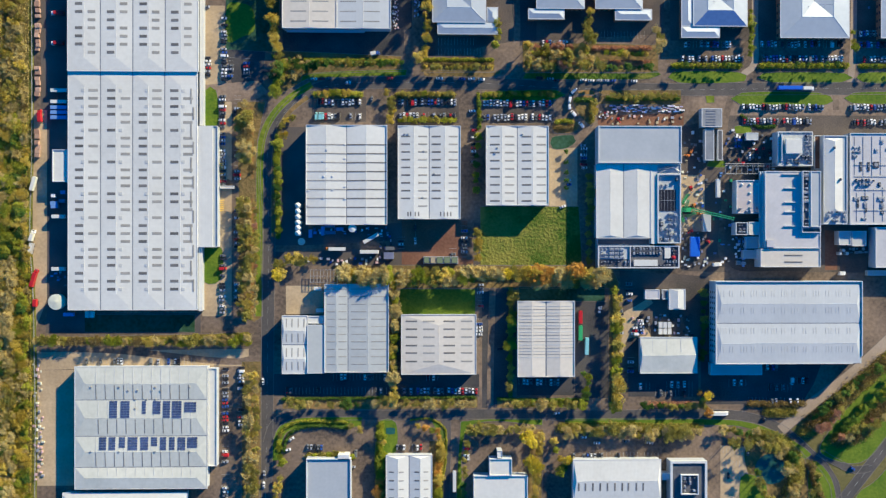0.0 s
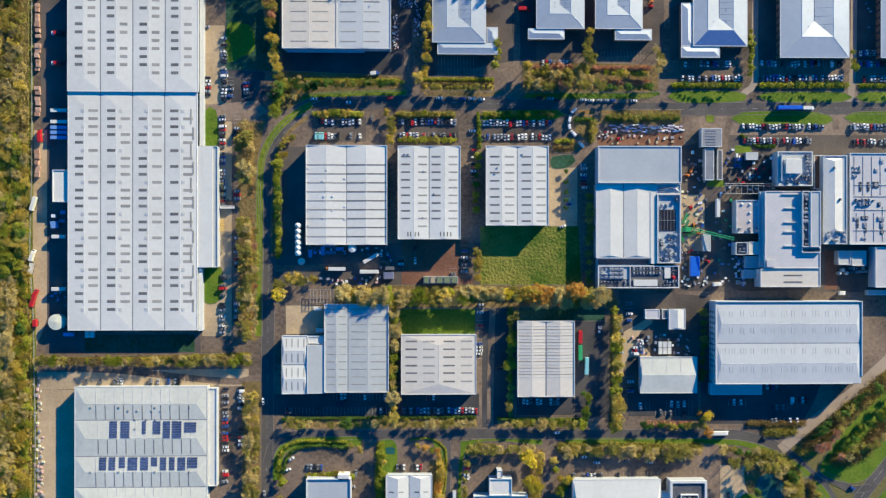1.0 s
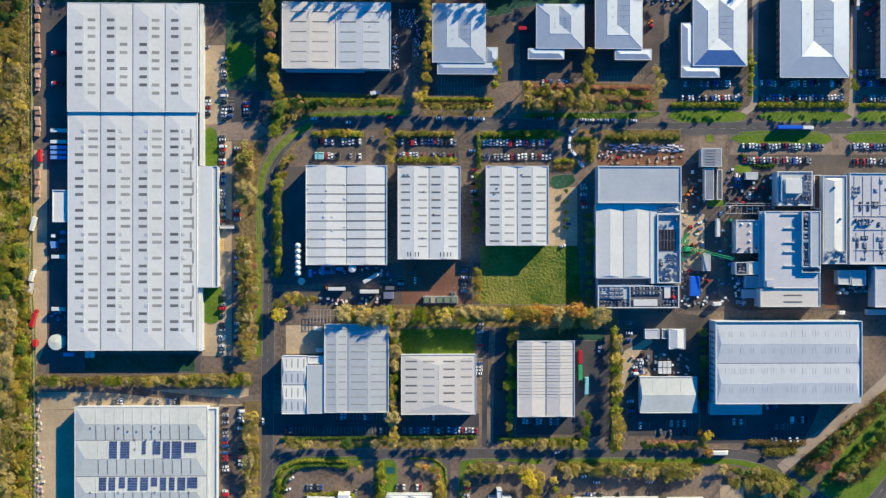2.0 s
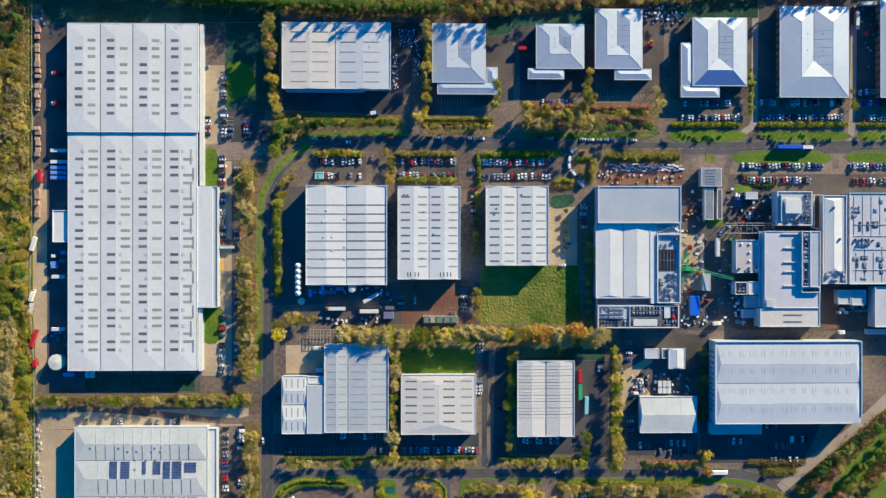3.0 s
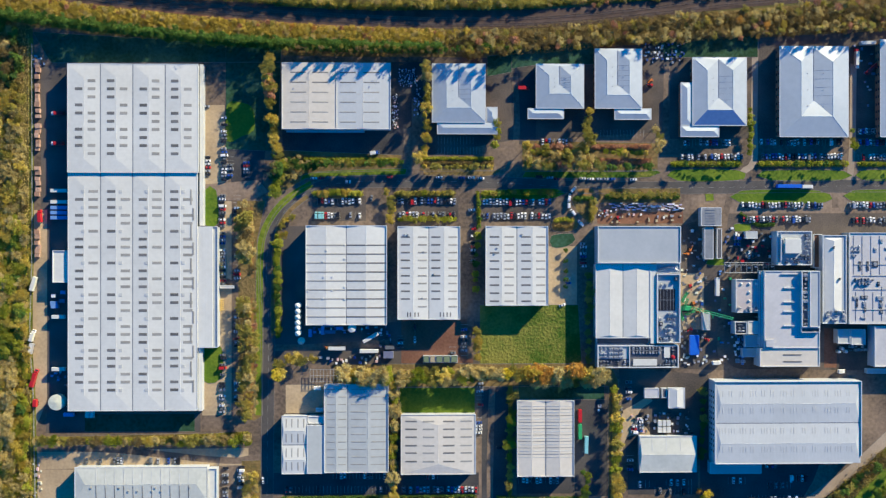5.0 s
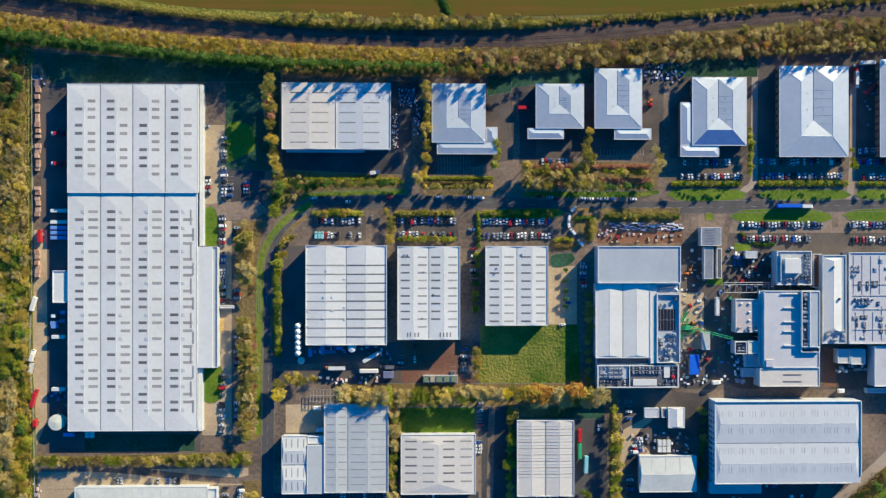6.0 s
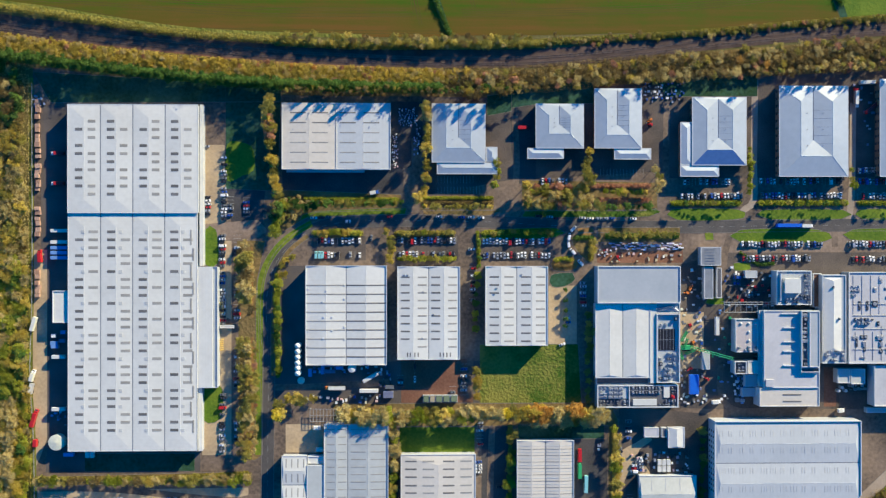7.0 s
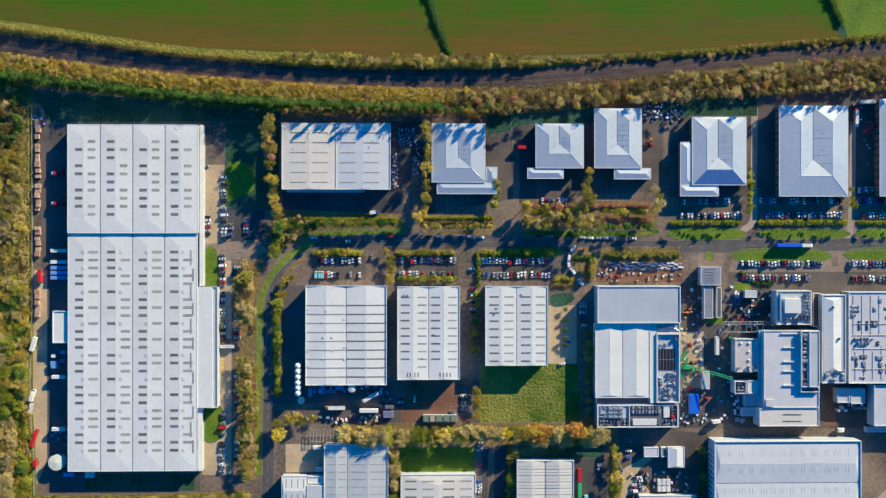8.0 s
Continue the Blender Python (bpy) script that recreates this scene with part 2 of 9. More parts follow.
M_PALLET = surface("weathered_pallet_wood", (0.4, 0.25, 0.18), (0.6, 0.41, 0.31), 0.85, big=0.2, fine=2, bump=0.01, random_mix=0.4)
M_PAINT = {
    "white": paint("white_paint", (0.80, 0.80, 0.80)),
    "silver": paint("silver_paint", (0.50, 0.51, 0.53), 0.3, 0.4),
    "grey": paint("grey_paint", (0.16, 0.17, 0.18)),
    "black": paint("black_paint", (0.02, 0.02, 0.025)),
    "blue": paint("blue_paint", (0.03, 0.09, 0.36)),
    "red": paint("red_paint", (0.45, 0.02, 0.025)),
    "teal": paint("teal_paint", (0.25, 0.55, 0.60)),
    "green": paint("green_paint", (0.05, 0.36, 0.14)),
    "orange": paint("orange_paint", (0.65, 0.20, 0.04)),
    "yellow": paint("yellow_paint", (0.70, 0.48, 0.08)),
    "brightblue": paint("bright_blue_paint", (0.02, 0.13, 0.62)),
    "cream": paint("cream_paint", (0.66, 0.66, 0.52), 0.6),
    # pale blue, also the painted shade on white dock trailers
    "skyblue": paint("sky_blue_and_shaded_white_paint", (0.16, 0.30, 0.60)),
    "slate": paint("slate_blue_paint", (0.17, 0.19, 0.30), 0.6),
    "dullgreen": paint("dull_green_paint", (0.16, 0.21, 0.13), 0.8),
    "beige": paint("beige_paint", (0.40, 0.34, 0.24), 0.8),
    "lilac": paint("faded_lilac_paint", (0.44, 0.42, 0.62), 0.6),
    "pink": paint("faded_pink_paint", (0.62, 0.42, 0.42), 0.6),
}
F_GOLD = foliage("golden_leaves", [(0.34, 0.242, 0.025), (0.51, 0.385, 0.06), (0.61, 0.485, 0.115), (0.64, 0.525, 0.18)])
F_YELLOW = foliage("bright_yellow_leaves", [(0.4, 0.31, 0.02), (0.6, 0.48, 0.04), (0.74, 0.6, 0.1)])
F_ORANGE = foliage("orange_leaves", [(0.36, 0.19, 0.035), (0.58, 0.32, 0.07), (0.7, 0.44, 0.12)])
F_GREEN = foliage("green_leaves", [(0.05, 0.11, 0.024), (0.1, 0.185, 0.034), (0.2, 0.275, 0.055)])
F_LIME = foliage("yellow_green_leaves", [(0.17, 0.21, 0.02), (0.35, 0.37, 0.04), (0.55, 0.51, 0.09)])
F_OLIVE = foliage("olive_brown_leaves", [(0.18, 0.17, 0.03), (0.34, 0.3, 0.065), (0.5, 0.435, 0.125)])
F_TWIG = foliage("bare_twigs", [(0.43, 0.335, 0.12), (0.59, 0.475, 0.19), (0.71, 0.595, 0.28)])
F_BROWN = foliage("dull_brown_twigs", [(0.155, 0.115, 0.045), (0.27, 0.2, 0.075), (0.4, 0.31, 0.135)])
F_RUSSET = foliage("russet_leaves", [(0.3, 0.15, 0.09), (0.48, 0.25, 0.15), (0.6, 0.36, 0.24)])
F_CONIFER = foliage("dark_evergreen", [(0.03, 0.07, 0.02), (0.06, 0.12, 0.03), (0.11, 0.17, 0.045)])

# ---------------- mesh helpers ----------------
def mesh_object(name, bm, material, parent=None, label=""):
    data = bpy.data.meshes.new(name)
    bm.to_mesh(data)
    bm.free()
    for m in material if isinstance(material, (list, tuple)) else [material]:
        data.materials.append(m)
    ob = new(name, data)
    if parent is not None:
        ob.parent = parent
    if label:
        ob["label"] = label
    return ob


def part(name, bm, material, parent, label=""):
    return mesh_object(name, bm, material, parent, label)


def shared(name, data, parent, m):
    """One more object on the mesh data of an alike piece."""
    ob = new(name, data)
    ob.parent = parent
    ob.matrix_basis = m
    return ob


def thing(name, x, y, z, label, category, group="", rz=0.0):
    ob = new(name)
    ob.empty_display_size = 0.5
    ob.matrix_basis = pose(x, y, z, 0, 0, rz)
    return tagged(ob, label, category, group)


def add_box(bm, x0, y0, z0, x1, y1, z1, bevel=0.0):
    vs = [bm.verts.new(p) for p in ((x0, y0, z0), (x1, y0, z0), (x1, y1, z0), (x0, y1, z0), (x0, y0, z1), (x1, y0, z1), (x1, y1, z1), (x0, y1, z1))]
    fs = [bm.faces.new([vs[i] for i in q]) for q in ((3, 2, 1, 0), (4, 5, 6, 7), (0, 1, 5, 4), (1, 2, 6, 5), (2, 3, 7, 6), (3, 0, 4, 7))]
    if bevel:
        es = list({e for f in fs for e in f.edges})
        bmesh.ops.bevel(bm, geom=es, offset=bevel, segments=1, affect="EDGES")
    return bm


def box(x0, y0, z0, x1, y1, z1, bevel=0.0):
    return add_box(bmesh.new(), min(x0, x1), min(y0, y1), min(z0, z1), max(x0, x1), max(y0, y1), max(z0, z1), bevel)


def add_tube(bm, x, y, z0, z1, r0, r1, n=16, cap=True):
    lo = [bm.verts.new((x + r0 * math.cos(2 * math.pi * i / n), y + r0 * math.sin(2 * math.pi * i / n), z0)) for i in range(n)]
    hi = [bm.verts.new((x + r1 * math.cos(2 * math.pi * i / n), y + r1 * math.sin(2 * math.pi * i / n), z1)) for i in range(n)]
    for i in range(n):
        bm.faces.new((lo[i], lo[(i + 1) % n], hi[(i + 1) % n], hi[i]))
    if cap:
        bm.faces.new(hi)
        bm.faces.new(lo[::-1])
    return bm


def add_beam(bm, a, b, w):
    """A square bar from a to b."""
    a, b = Vector(a), Vector(b)
    d = (b - a).normalized()
    s = d.orthogonal().normalized() * w / 2
    u = d.cross(s).normalized() * w / 2
    lo = [bm.verts.new(a + p) for p in (s + u, s - u, -s - u, -s + u)]
    hi = [bm.verts.new(b + p) for p in (s + u, s - u, -s - u, -s + u)]
    for i in range(4):
        bm.faces.new((lo[i], lo[(i + 1) % 4], hi[(i + 1) % 4], hi[i]))
    bm.faces.new(hi)
    bm.faces.new(lo[::-1])
    return bm


def smooth_path(points, step=4.0, closed=False):
    """A Catmull-Rom curve through the points."""
    p = [Vector((x, y)) for x, y in points]
    n = len(p)
    out = []
    for i in range(n if closed else n - 1):
        p0 = p[(i - 1) % n] if closed or i else p[0]
        p1, p2 = p[i], p[(i + 1) % n]
        p3 = p[(i + 2) % n] if closed or i + 2 < n else p2
        k = max(1, int((p2 - p1).length / step))
        for j in range(k):
            t = j / k
            out.append(0.5 * (2 * p1 + (p2 - p0) * t + (2 * p0 - 5 * p1 + 4 * p2 - p3) * t * t + (3 * p1 - p0 - 3 * p2 + p3) * t ** 3))
    if not closed:
        out.append(p[-1])
    return out


def offset_path(path, d):
    out = []
    for i, p in enumerate(path):
        a, b = path[max(0, i - 1)], path[min(len(path) - 1, i + 1)]
        t = (b - a).normalized()
        out.append(p + Vector((-t.y, t.x)) * d)
    return out


def add_strip(bm, left, right, z0, z1):
    """A slab between two side lines."""
    n = len(left)
    top = [(bm.verts.new((*a, z1)), bm.verts.new((*b, z1))) for a, b in zip(left, right)]
    for i in range(n - 1):
        bm.faces.new((top[i][1], top[i + 1][1], top[i + 1][0], top[i][0]))
    if z1 - z0 > 0.001:
        low = [(bm.verts.new((*a, z0)), bm.verts.new((*b, z0))) for a, b in zip(left, right)]
        for i in range(n - 1):
            bm.faces.new((top[i][0], top[i + 1][0], low[i + 1][0], low[i][0]))
            bm.faces.new((low[i][1], low[i + 1][1], top[i + 1][1], top[i][1]))
    return bm


def slab(name, points, z, material, label, category, smooth=False, kerb=False, base=-0.05):
    """A flat area with a real edge down to the ground."""
    pts = smooth_path(points, 3.0, True) if smooth else [Vector(p) for p in points]
    bm = bmesh.new()
    hi = [bm.verts.new((p.x, p.y, z)) for p in pts]
    lo = [bm.verts.new((p.x, p.y, base)) for p in pts]
    n = len(pts)
    f = bm.faces.new(hi)
    for i in range(n):
        bm.faces.new((lo[i], lo[(i + 1) % n], hi[(i + 1) % n], hi[i]))
    f.normal_update()
    if f.normal.z < 0:
        bmesh.ops.reverse_faces(bm, faces=bm.faces[:])
    ob = tagged(mesh_object(name, bm, material), label, category, kind="structure")
    if kerb:
        area = sum(pts[i].x * pts[(i + 1) % n].y - pts[(i + 1) % n].x * pts[i].y for i in range(n))
        ring = pts + pts[:1]
        wide = offset_path(ring, -0.3 if area > 0 else 0.3)
        wide[-1] = wide[0]
        part("kerb", add_strip(bmesh.new(), ring, wide, 0.0, z + 0.03) if area < 0 else add_strip(bmesh.new(), wide, ring, 0.0, z + 0.03), M_KERB, ob)
    return ob


def lane(name, points, width, z, material, label, category, kerbs=True, dashes=0.0, step=4.0):
    path = smooth_path(points, step)
    bm = add_strip(bmesh.new(), offset_path(path, width / 2), offset_path(path, -width / 2), -0.05, z)
    ob = tagged(mesh_object(name, bm, material), label, category, kind="structure")
    if kerbs:
        for s in (1, -1):
            a, b = offset_path(path, s * width / 2), offset_path(path, s * (width / 2 + 0.3))
            part("kerb", add_strip(bmesh.new(), b if s > 0 else a, a if s > 0 else b, -0.05, z + 0.08), M_KERB, ob)
    if dashes:
        bm = bmesh.new()
        fine_path = smooth_path(points, 2.0)
        for i in range(0, len(fine_path) - 2, 4):
            seg = fine_path[i:i + 3]
            add_strip(bm, offset_path(seg, dashes / 2), offset_path(seg, -dashes / 2), z + 0.004, z + 0.004)
        part("lane_marking", bm, M_WHITE_LINE, ob, "worn white dashed centre line")
    return ob


# ---------------- building helpers ----------------
def walls(parent, x0, y0, x1, y1, h, material, base=0.0, thick=0.3):
    """Four upright walls with thickness, butted at the corners."""
    for bx in ((x0, y0, x1, y0 + thick), (x0, y1 - thick, x1, y1), (x0, y0 + thick, x0 + thick, y1 - thick), (x1 - thick, y0 + thick, x1, y1 - thick)):
        part("wall", box(bx[0], bx[1], base, bx[2], bx[3], h), material, parent)


def fittings(parent, name, material, places, w, h, z, label=""):
    """Alike doors or windows set proud on walls. places: (x, y, turn), the turn facing outwards from south."""
    data = bpy.data.meshes.new(name)
    bm = box(-w / 2, -0.09, 0, w / 2, 0.0, h, 0.02)
    bm.to_mesh(data)
    bm.free()
    data.materials.append(material)
    for x, y, turn in places:
        shared(name, data, parent, pose(x, y, z, 0, 0, turn))


def spread(a, b, n):
    return [a + (b - a) * (i + 0.5) / n for i in range(n)]


class Roof:
    """A row of pitched bays side by side. axis: the way the ridges run; hip: how far the ridge ends short of each end."""
    def __init__(self, x0, y0, x1, y1, eave, rise, bays, axis, hip0=0.0, hip1=0.0, split=0.5):
        self.box = (x0, y0, x1, y1)
        self.eave, self.rise, self.axis, self.hip0, self.hip1, self.split = eave, rise, axis, hip0, hip1, split
        a, b = (x0, x1) if axis == "y" else (y0, y1)
        self.cuts = [a + (b - a) * i / bays for i in range(bays + 1)] if isinstance(bays, int) else bays
        self.along = (y0, y1) if axis == "y" else (x0, x1)

    def ridge(self, i):
        return self.cuts[i] + (self.cuts[i + 1] - self.cuts[i]) * self.split

    def height(self, x, y):
        u, v = (x, y) if self.axis == "y" else (y, x)
        for i in range(len(self.cuts) - 1):
            if self.cuts[i] <= u <= self.cuts[i + 1]:
                r = self.ridge(i)
                g = (u - self.cuts[i]) / (r - self.cuts[i]) if u < r else (self.cuts[i + 1] - u) / (self.cuts[i + 1] - r)
                e0 = (v - self.along[0]) / self.hip0 if self.hip0 else 1
                e1 = (self.along[1] - v) / self.hip1 if self.hip1 else 1
                return self.eave + self.rise * max(0.0, min(g, e0, e1))
        return self.eave

    def slope(self, x, y):
        """Tilt of the slope at a place, as a rotation."""
        d = 0.2
        dx = (self.height(x + d, y) - self.height(x - d, y)) / (2 * d)
        dy = (self.height(x, y + d) - self.height(x, y - d)) / (2 * d)
        n = Vector((-dx, -dy, 1)).normalized()
        return Vector((0, 0, 1)).rotation_difference(n).to_matrix().to_4x4()

    def build(self, parent, material, gutter=0.7, gutter_mat=None, trim=True, lip=0.12):
        a0, a1 = self.along
        put = (lambda u, v, z: (u, v, z)) if self.axis == "y" else (lambda u, v, z: (v, u, z))
        for i in range(len(self.cuts) - 1):
            l, r, m = self.cuts[i], self.cuts[i + 1], self.ridge(i)
            g = gutter / 2 if i else 0.0
            h = gutter / 2 if i < len(self.cuts) - 2 else 0.0
            e, t = self.eave, self.eave + self.rise
            bm = bmesh.new()
            V = lambda u, v, z: bm.verts.new(put(u, v, z))
            A, B, C, D = V(l + g, a0, e), V(r - h, a0, e), V(r - h, a1, e), V(l + g, a1, e)
            P, Q = V(m, a0 + self.hip0, t), V(m, a1 - self.hip1, t)
            for f in ((A, P, Q, D), (B, C, Q, P), (A, B, P), (D, Q, C)):
                bm.faces.new(f)
            bm.faces.new((D, C, B, A))
            bmesh.ops.recalc_face_normals(bm, faces=bm.faces[:])
            bay = part("roof_bay", bm, material, parent)
            cap = bmesh.new()
            add_beam(cap, put(m, a0 + self.hip0, t - 0.04), put(m, a1 - self.hip1, t - 0.04), 0.16)
            part("ridge_cap", cap, material, bay)
            if i:
                gm = bmesh.new()
                if self.axis == "y":
                    add_box(gm, l - gutter / 2, a0, e - 0.4, l + gutter / 2, a1, e - 0.05)
                else:
                    add_box(gm, a0, l - gutter / 2, e - 0.4, a1, l + gutter / 2, e - 0.05)
                part("valley_gutter", gm, gutter_mat or M_TRIM_DARK, parent)
        if trim:
            x0, y0, x1, y1 = self.box
            w, z0, z1 = 0.45, self.eave - 0.5, self.eave + lip
            for bx in ((x0 - w, y0 - w, x1 + w, y0), (x0 - w, y1, x1 + w, y1 + w), (x0 - w, y0, x0, y1), (x1, y0, x1 + w, y1)):
                part("eaves_trim", box(bx[0], bx[1], z0, bx[2], bx[3], z1), M_TRIM, parent)
        return self


PANELS = {}


def roof_piece(parent, roof, x, y, w, d, material, name="rooflight", up=0.015, thick=0.1):
    """A rooflight or panel lying on the slope, its mesh shared by all of its size."""
    key = (name, round(w, 1), round(d, 1), material.name)
    if key not in PANELS:
        bm = box(-w / 2, -d / 2, -thick / 2, w / 2, d / 2, thick / 2, 0.03)
        data = bpy.data.meshes.new(name)
        bm.to_mesh(data)
        bm.free()
        data.materials.append(material)
        PANELS[key] = data
    m = Matrix.Translation((x, y, roof.height(x, y) + up)) @ roof.slope(x, y)
    return shared(name, PANELS[key], parent, m)


def flat_roof(parent, x0, y0, x1, y1, h, material, parapet=0.8, width=0.5, trim=None):
    part("roof_deck", box(x0 + width, y0 + width, h - 0.4, x1 - width, y1 - width, h), material, parent)
    if parapet:
        for bx in ((x0, y0, x1, y0 + width), (x0, y1 - width, x1, y1), (x0, y0 + width, x0 + width, y1 - width), (x1 - width, y0 + width, x1, y1 - width)):
            part("parapet", box(bx[0], bx[1], h - 0.5, bx[2], bx[3], h + parapet), trim or M_TRIM, parent)


def block(name, x0, y0, x1, y1, h, roof_material, label, category="building", wall_material=None, parapet=0.8, group="", base=0.0, width=0.5):
    """A flat-roofed building."""
    b = thing(name, 0, 0, base, label, category, group)
    walls(b, x0, y0, x1, y1, h - 0.55, wall_material or M_CLAD)
    flat_roof(b, x0, y0, x1, y1, h, roof_material, parapet, width)
    return b


def u_hip_roof(parent, x0, y0, x1, y1, eave, rise, ridge_l, ridge_r, ridge_y, valley, end, material, south=None):
    """A roof of two hipped wings joined across one end, with a valley between them."""
    bm = bmesh.new()
    V = lambda x, y, z: bm.verts.new((x, y, z))
    t = eave + rise
    A, B, C, D = V(x0, y1, eave), V(x1, y1, eave), V(x1, y0, eave), V(x0, y0, eave)
    L1, L2, R2, R1 = V(ridge_l, y1 - end, t), V(ridge_l, ridge_y, t), V(ridge_r, ridge_y, t), V(ridge_r, y1 - end, t)
    V1, V2 = V(valley, y1 - 1.0, eave + 0.3), V(valley, ridge_y + (ridge_r - valley) * 0.9, eave + 0.3)
    for f in ((A, D, L2, L1), (D, C, R2, L2), (C, B, R1, R2), (A, L1, V1), (B, V1, R1), (L1, L2, V2, V1), (R1, V1, V2, R2), (L2, R2, V2), (A, V1, B)):
        bm.faces.new(f)
    bm.faces.new((A, B, C, D))
    bmesh.ops.recalc_face_normals(bm, faces=bm.faces[:])
    roof = part("roof", bm, material, parent)
    # overlay that paints a blue sky reflection on the south slope
    if south:
        bm = bmesh.new()
        q = 0.05
        bm.faces.new([bm.verts.new(p) for p in ((x0 + 0.4, y0 + 0.05, eave + q), (x1 - 0.4, y0 + 0.05, eave + q), (ridge_r, ridge_y - 0.3, t + q - 0.04), (ridge_l, ridge_y - 0.3, t + q - 0.04))])
        part("sky_tinted_slope", bm, south, roof, "metal roof slope with blue sky reflection painted on")
    # thin dark bars draw the shadow lines that cross the inner slope
    shade_lines = bmesh.new()
    for i in range(1, 6):
        yy = ridge_y + 3 + (y1 - end - ridge_y - 3) * i / 6
        add_beam(shade_lines, (valley + 0.3, yy, eave + 0.36), (ridge_r - 0.1, yy, t - 0.02), 0.1)
    part("slope_shadow_line", shade_lines, M_TRIM_DARK, roof, "dark bars drawn as shadow lines across the inner slope")
    for x in ((ridge_l + valley) / 2, (ridge_r + valley) / 2):
        for i in range(3):
            yy = ridge_y + 4 + (y1 - end - ridge_y - 4) * (i + 0.3) / 3
            part("roof_vent", add_tube(bmesh.new(), x, yy, eave + rise * 0.4, eave + rise * 0.5 + 0.45, 0.3, 0.25, 10), M_STEEL, roof)
    for a, b in (((ridge_l, y1 - end), (ridge_l, ridge_y)), ((ridge_l, ridge_y), (ridge_r, ridge_y)), ((ridge_r, ridge_y), (ridge_r, y1 - end))):
        part("ridge_cap", add_beam(bmesh.new(), (*a, t - 0.02), (*b, t - 0.02), 0.2), material, roof)
    for a, b in (((x0, y0), (ridge_l, ridge_y)), ((x1, y0), (ridge_r, ridge_y)), ((x0, y1), (ridge_l, y1 - end)), ((x1, y1), (ridge_r, y1 - end))):
        part("hip_cap", add_beam(bmesh.new(), (*a, eave), (*b, t), 0.16), material, roof)
    gut = bmesh.new()
    add_beam(gut, (valley, y1 - 1.0, eave + 0.3), (valley, ridge_y + (ridge_r - valley) * 0.9, eave + 0.3), 0.4)
    part("valley_gutter", gut, M_STEEL, roof)
    for bx in ((x0 - 0.5, y0 - 0.5, x1 + 0.5, y0), (x0 - 0.5, y1, x1 + 0.5, y1 + 0.5), (x0 - 0.5, y0, x0, y1), (x1, y0, x1 + 0.5, y1)):
        part("eaves_trim", box(bx[0], bx[1], eave - 0.35, bx[2], bx[3], eave + 0.02), M_TRIM, parent)
    return roof


def hip_block(parent, x0, y0, x1, y1, eave, rise, material, axis):
    """A plain hipped roof over a low wing."""
    d = min(x1 - x0, y1 - y0) / 2
    r = Roof(x0, y0, x1, y1, eave, rise, 1, axis, d, d)
    r.build(parent, material)
    return r

# ---------------- ground ----------------
bm = bmesh.new()
bm.faces.new([bm.verts.new(p) for p in ((-2200, -2200, -0.06), (2200, -2200, -0.06), (2200, 2200, -0.06), (-2200, 2200, -0.06))])
tagged(mesh_object("ground", bm, M_EARTH), "earthy ground with thin autumn grass", "ground", kind="structure")

slab("yard", [(-275.1, 225.6), (-180.1, 222.4), (-45.3, 213.2), (58.7, 212.5), (159.6, 225.4), (261.2, 231.1), (384.2, 238.3), (384.1, -15.4), (320.4, -80.2), (261.1, -128.5), (269.2, -185.0), (269.2, -286.0), (-275.0, -280.0)], 0.0, M_YARD,
     "worn brown-grey tarmac yards between the buildings", "yard")
slab("yard_mid", [(1.8, 216.0), (58.7, 214.9), (159.6, 226.2), (261.2, 231.9), (343.1, 235.9), (343.0, 150.0), (302.0, 149.7), (171.7, 149.0), (171.7, 153.8), (58.7, 147.1), (1.8, 136.8)], 0.016, M_YARD_MID, "worn tarmac round the offices, its colour darkened for shade", "yard")
slab("yard_mid_2", [(181.8, 87.4), (216.3, 95.6), (343.0, 96.0), (343.0, -19.5), (181.8, -15.3)], 0.016, M_YARD_MID, "brownish worn tarmac of the campus, darkened for shade", "yard")
slab("yard_campus_parking", [(181.8, 111.0), (343.0, 111.4), (343.0, 96.1), (181.8, 95.7)], 0.014, M_YARD_PINK, "pinkish-brown worn tarmac of the campus car park", "yard")
slab("yard_mid_3", [(137.7, -14.5), (202.1, -19.4), (202.1, -79.8), (143.3, -79.6)], 0.016, M_YARD_MID, "worn tarmac round the sheds, its colour darkened for shade", "yard")
slab("yard_track", [(138.5, -47.4), (149.4, -40.2), (159.5, -34.6), (162.0, -37.8), (151.4, -47.5), (160.3, -62.4), (144.1, -63.5), (138.5, -79.6), (136.9, -63.5)], 0.024, M_YARD_PALE, "brown dusty track across the shed yard", "yard", True)
for pts in ([(-80.3, 107.6), (-42.1, 107.8), (-42.1, 90.2), (-80.3, 90.1)], [(-21.4, 107.9), (23.4, 108.1), (23.4, 89.7), (-21.4, 89.5)], [(39.5, 108.1), (92.5, 108.4), (92.5, 89.9), (39.5, 89.7)]):
    slab("car_park", pts, 0.02, M_YARD_MID, "dark worn tarmac of a car park", "car park")
# dark slabs: asphalt tone plus shade of nearby buildings, put into the colour
slab("yard_dark_1", [(-108.9, 86.4), (-83.1, 86.5), (-83.1, 12.7), (-21.4, 18.8), (38.7, 18.8), (38.7, -11.2), (-108.9, -11.2)], 0.02, M_YARD_SLATE, "dark tarmac service yard", "yard")
# outline follows the long warehouse's cast shadow, painted as darker ground
slab("yard_dark_2", [(-269.7, 198.7), (-251.6, 198.8), (-251.6, -44.8), (-158.3, -44.9), (-158.3, -58.8), (-266.4, -58.6), (-264.9, -40.8), (-264.9, 95.8), (-269.6, 99.7)], 0.02, M_YARD_SLATE, "lorry yard beside the long warehouse, cast shadow painted as dark ground", "yard")
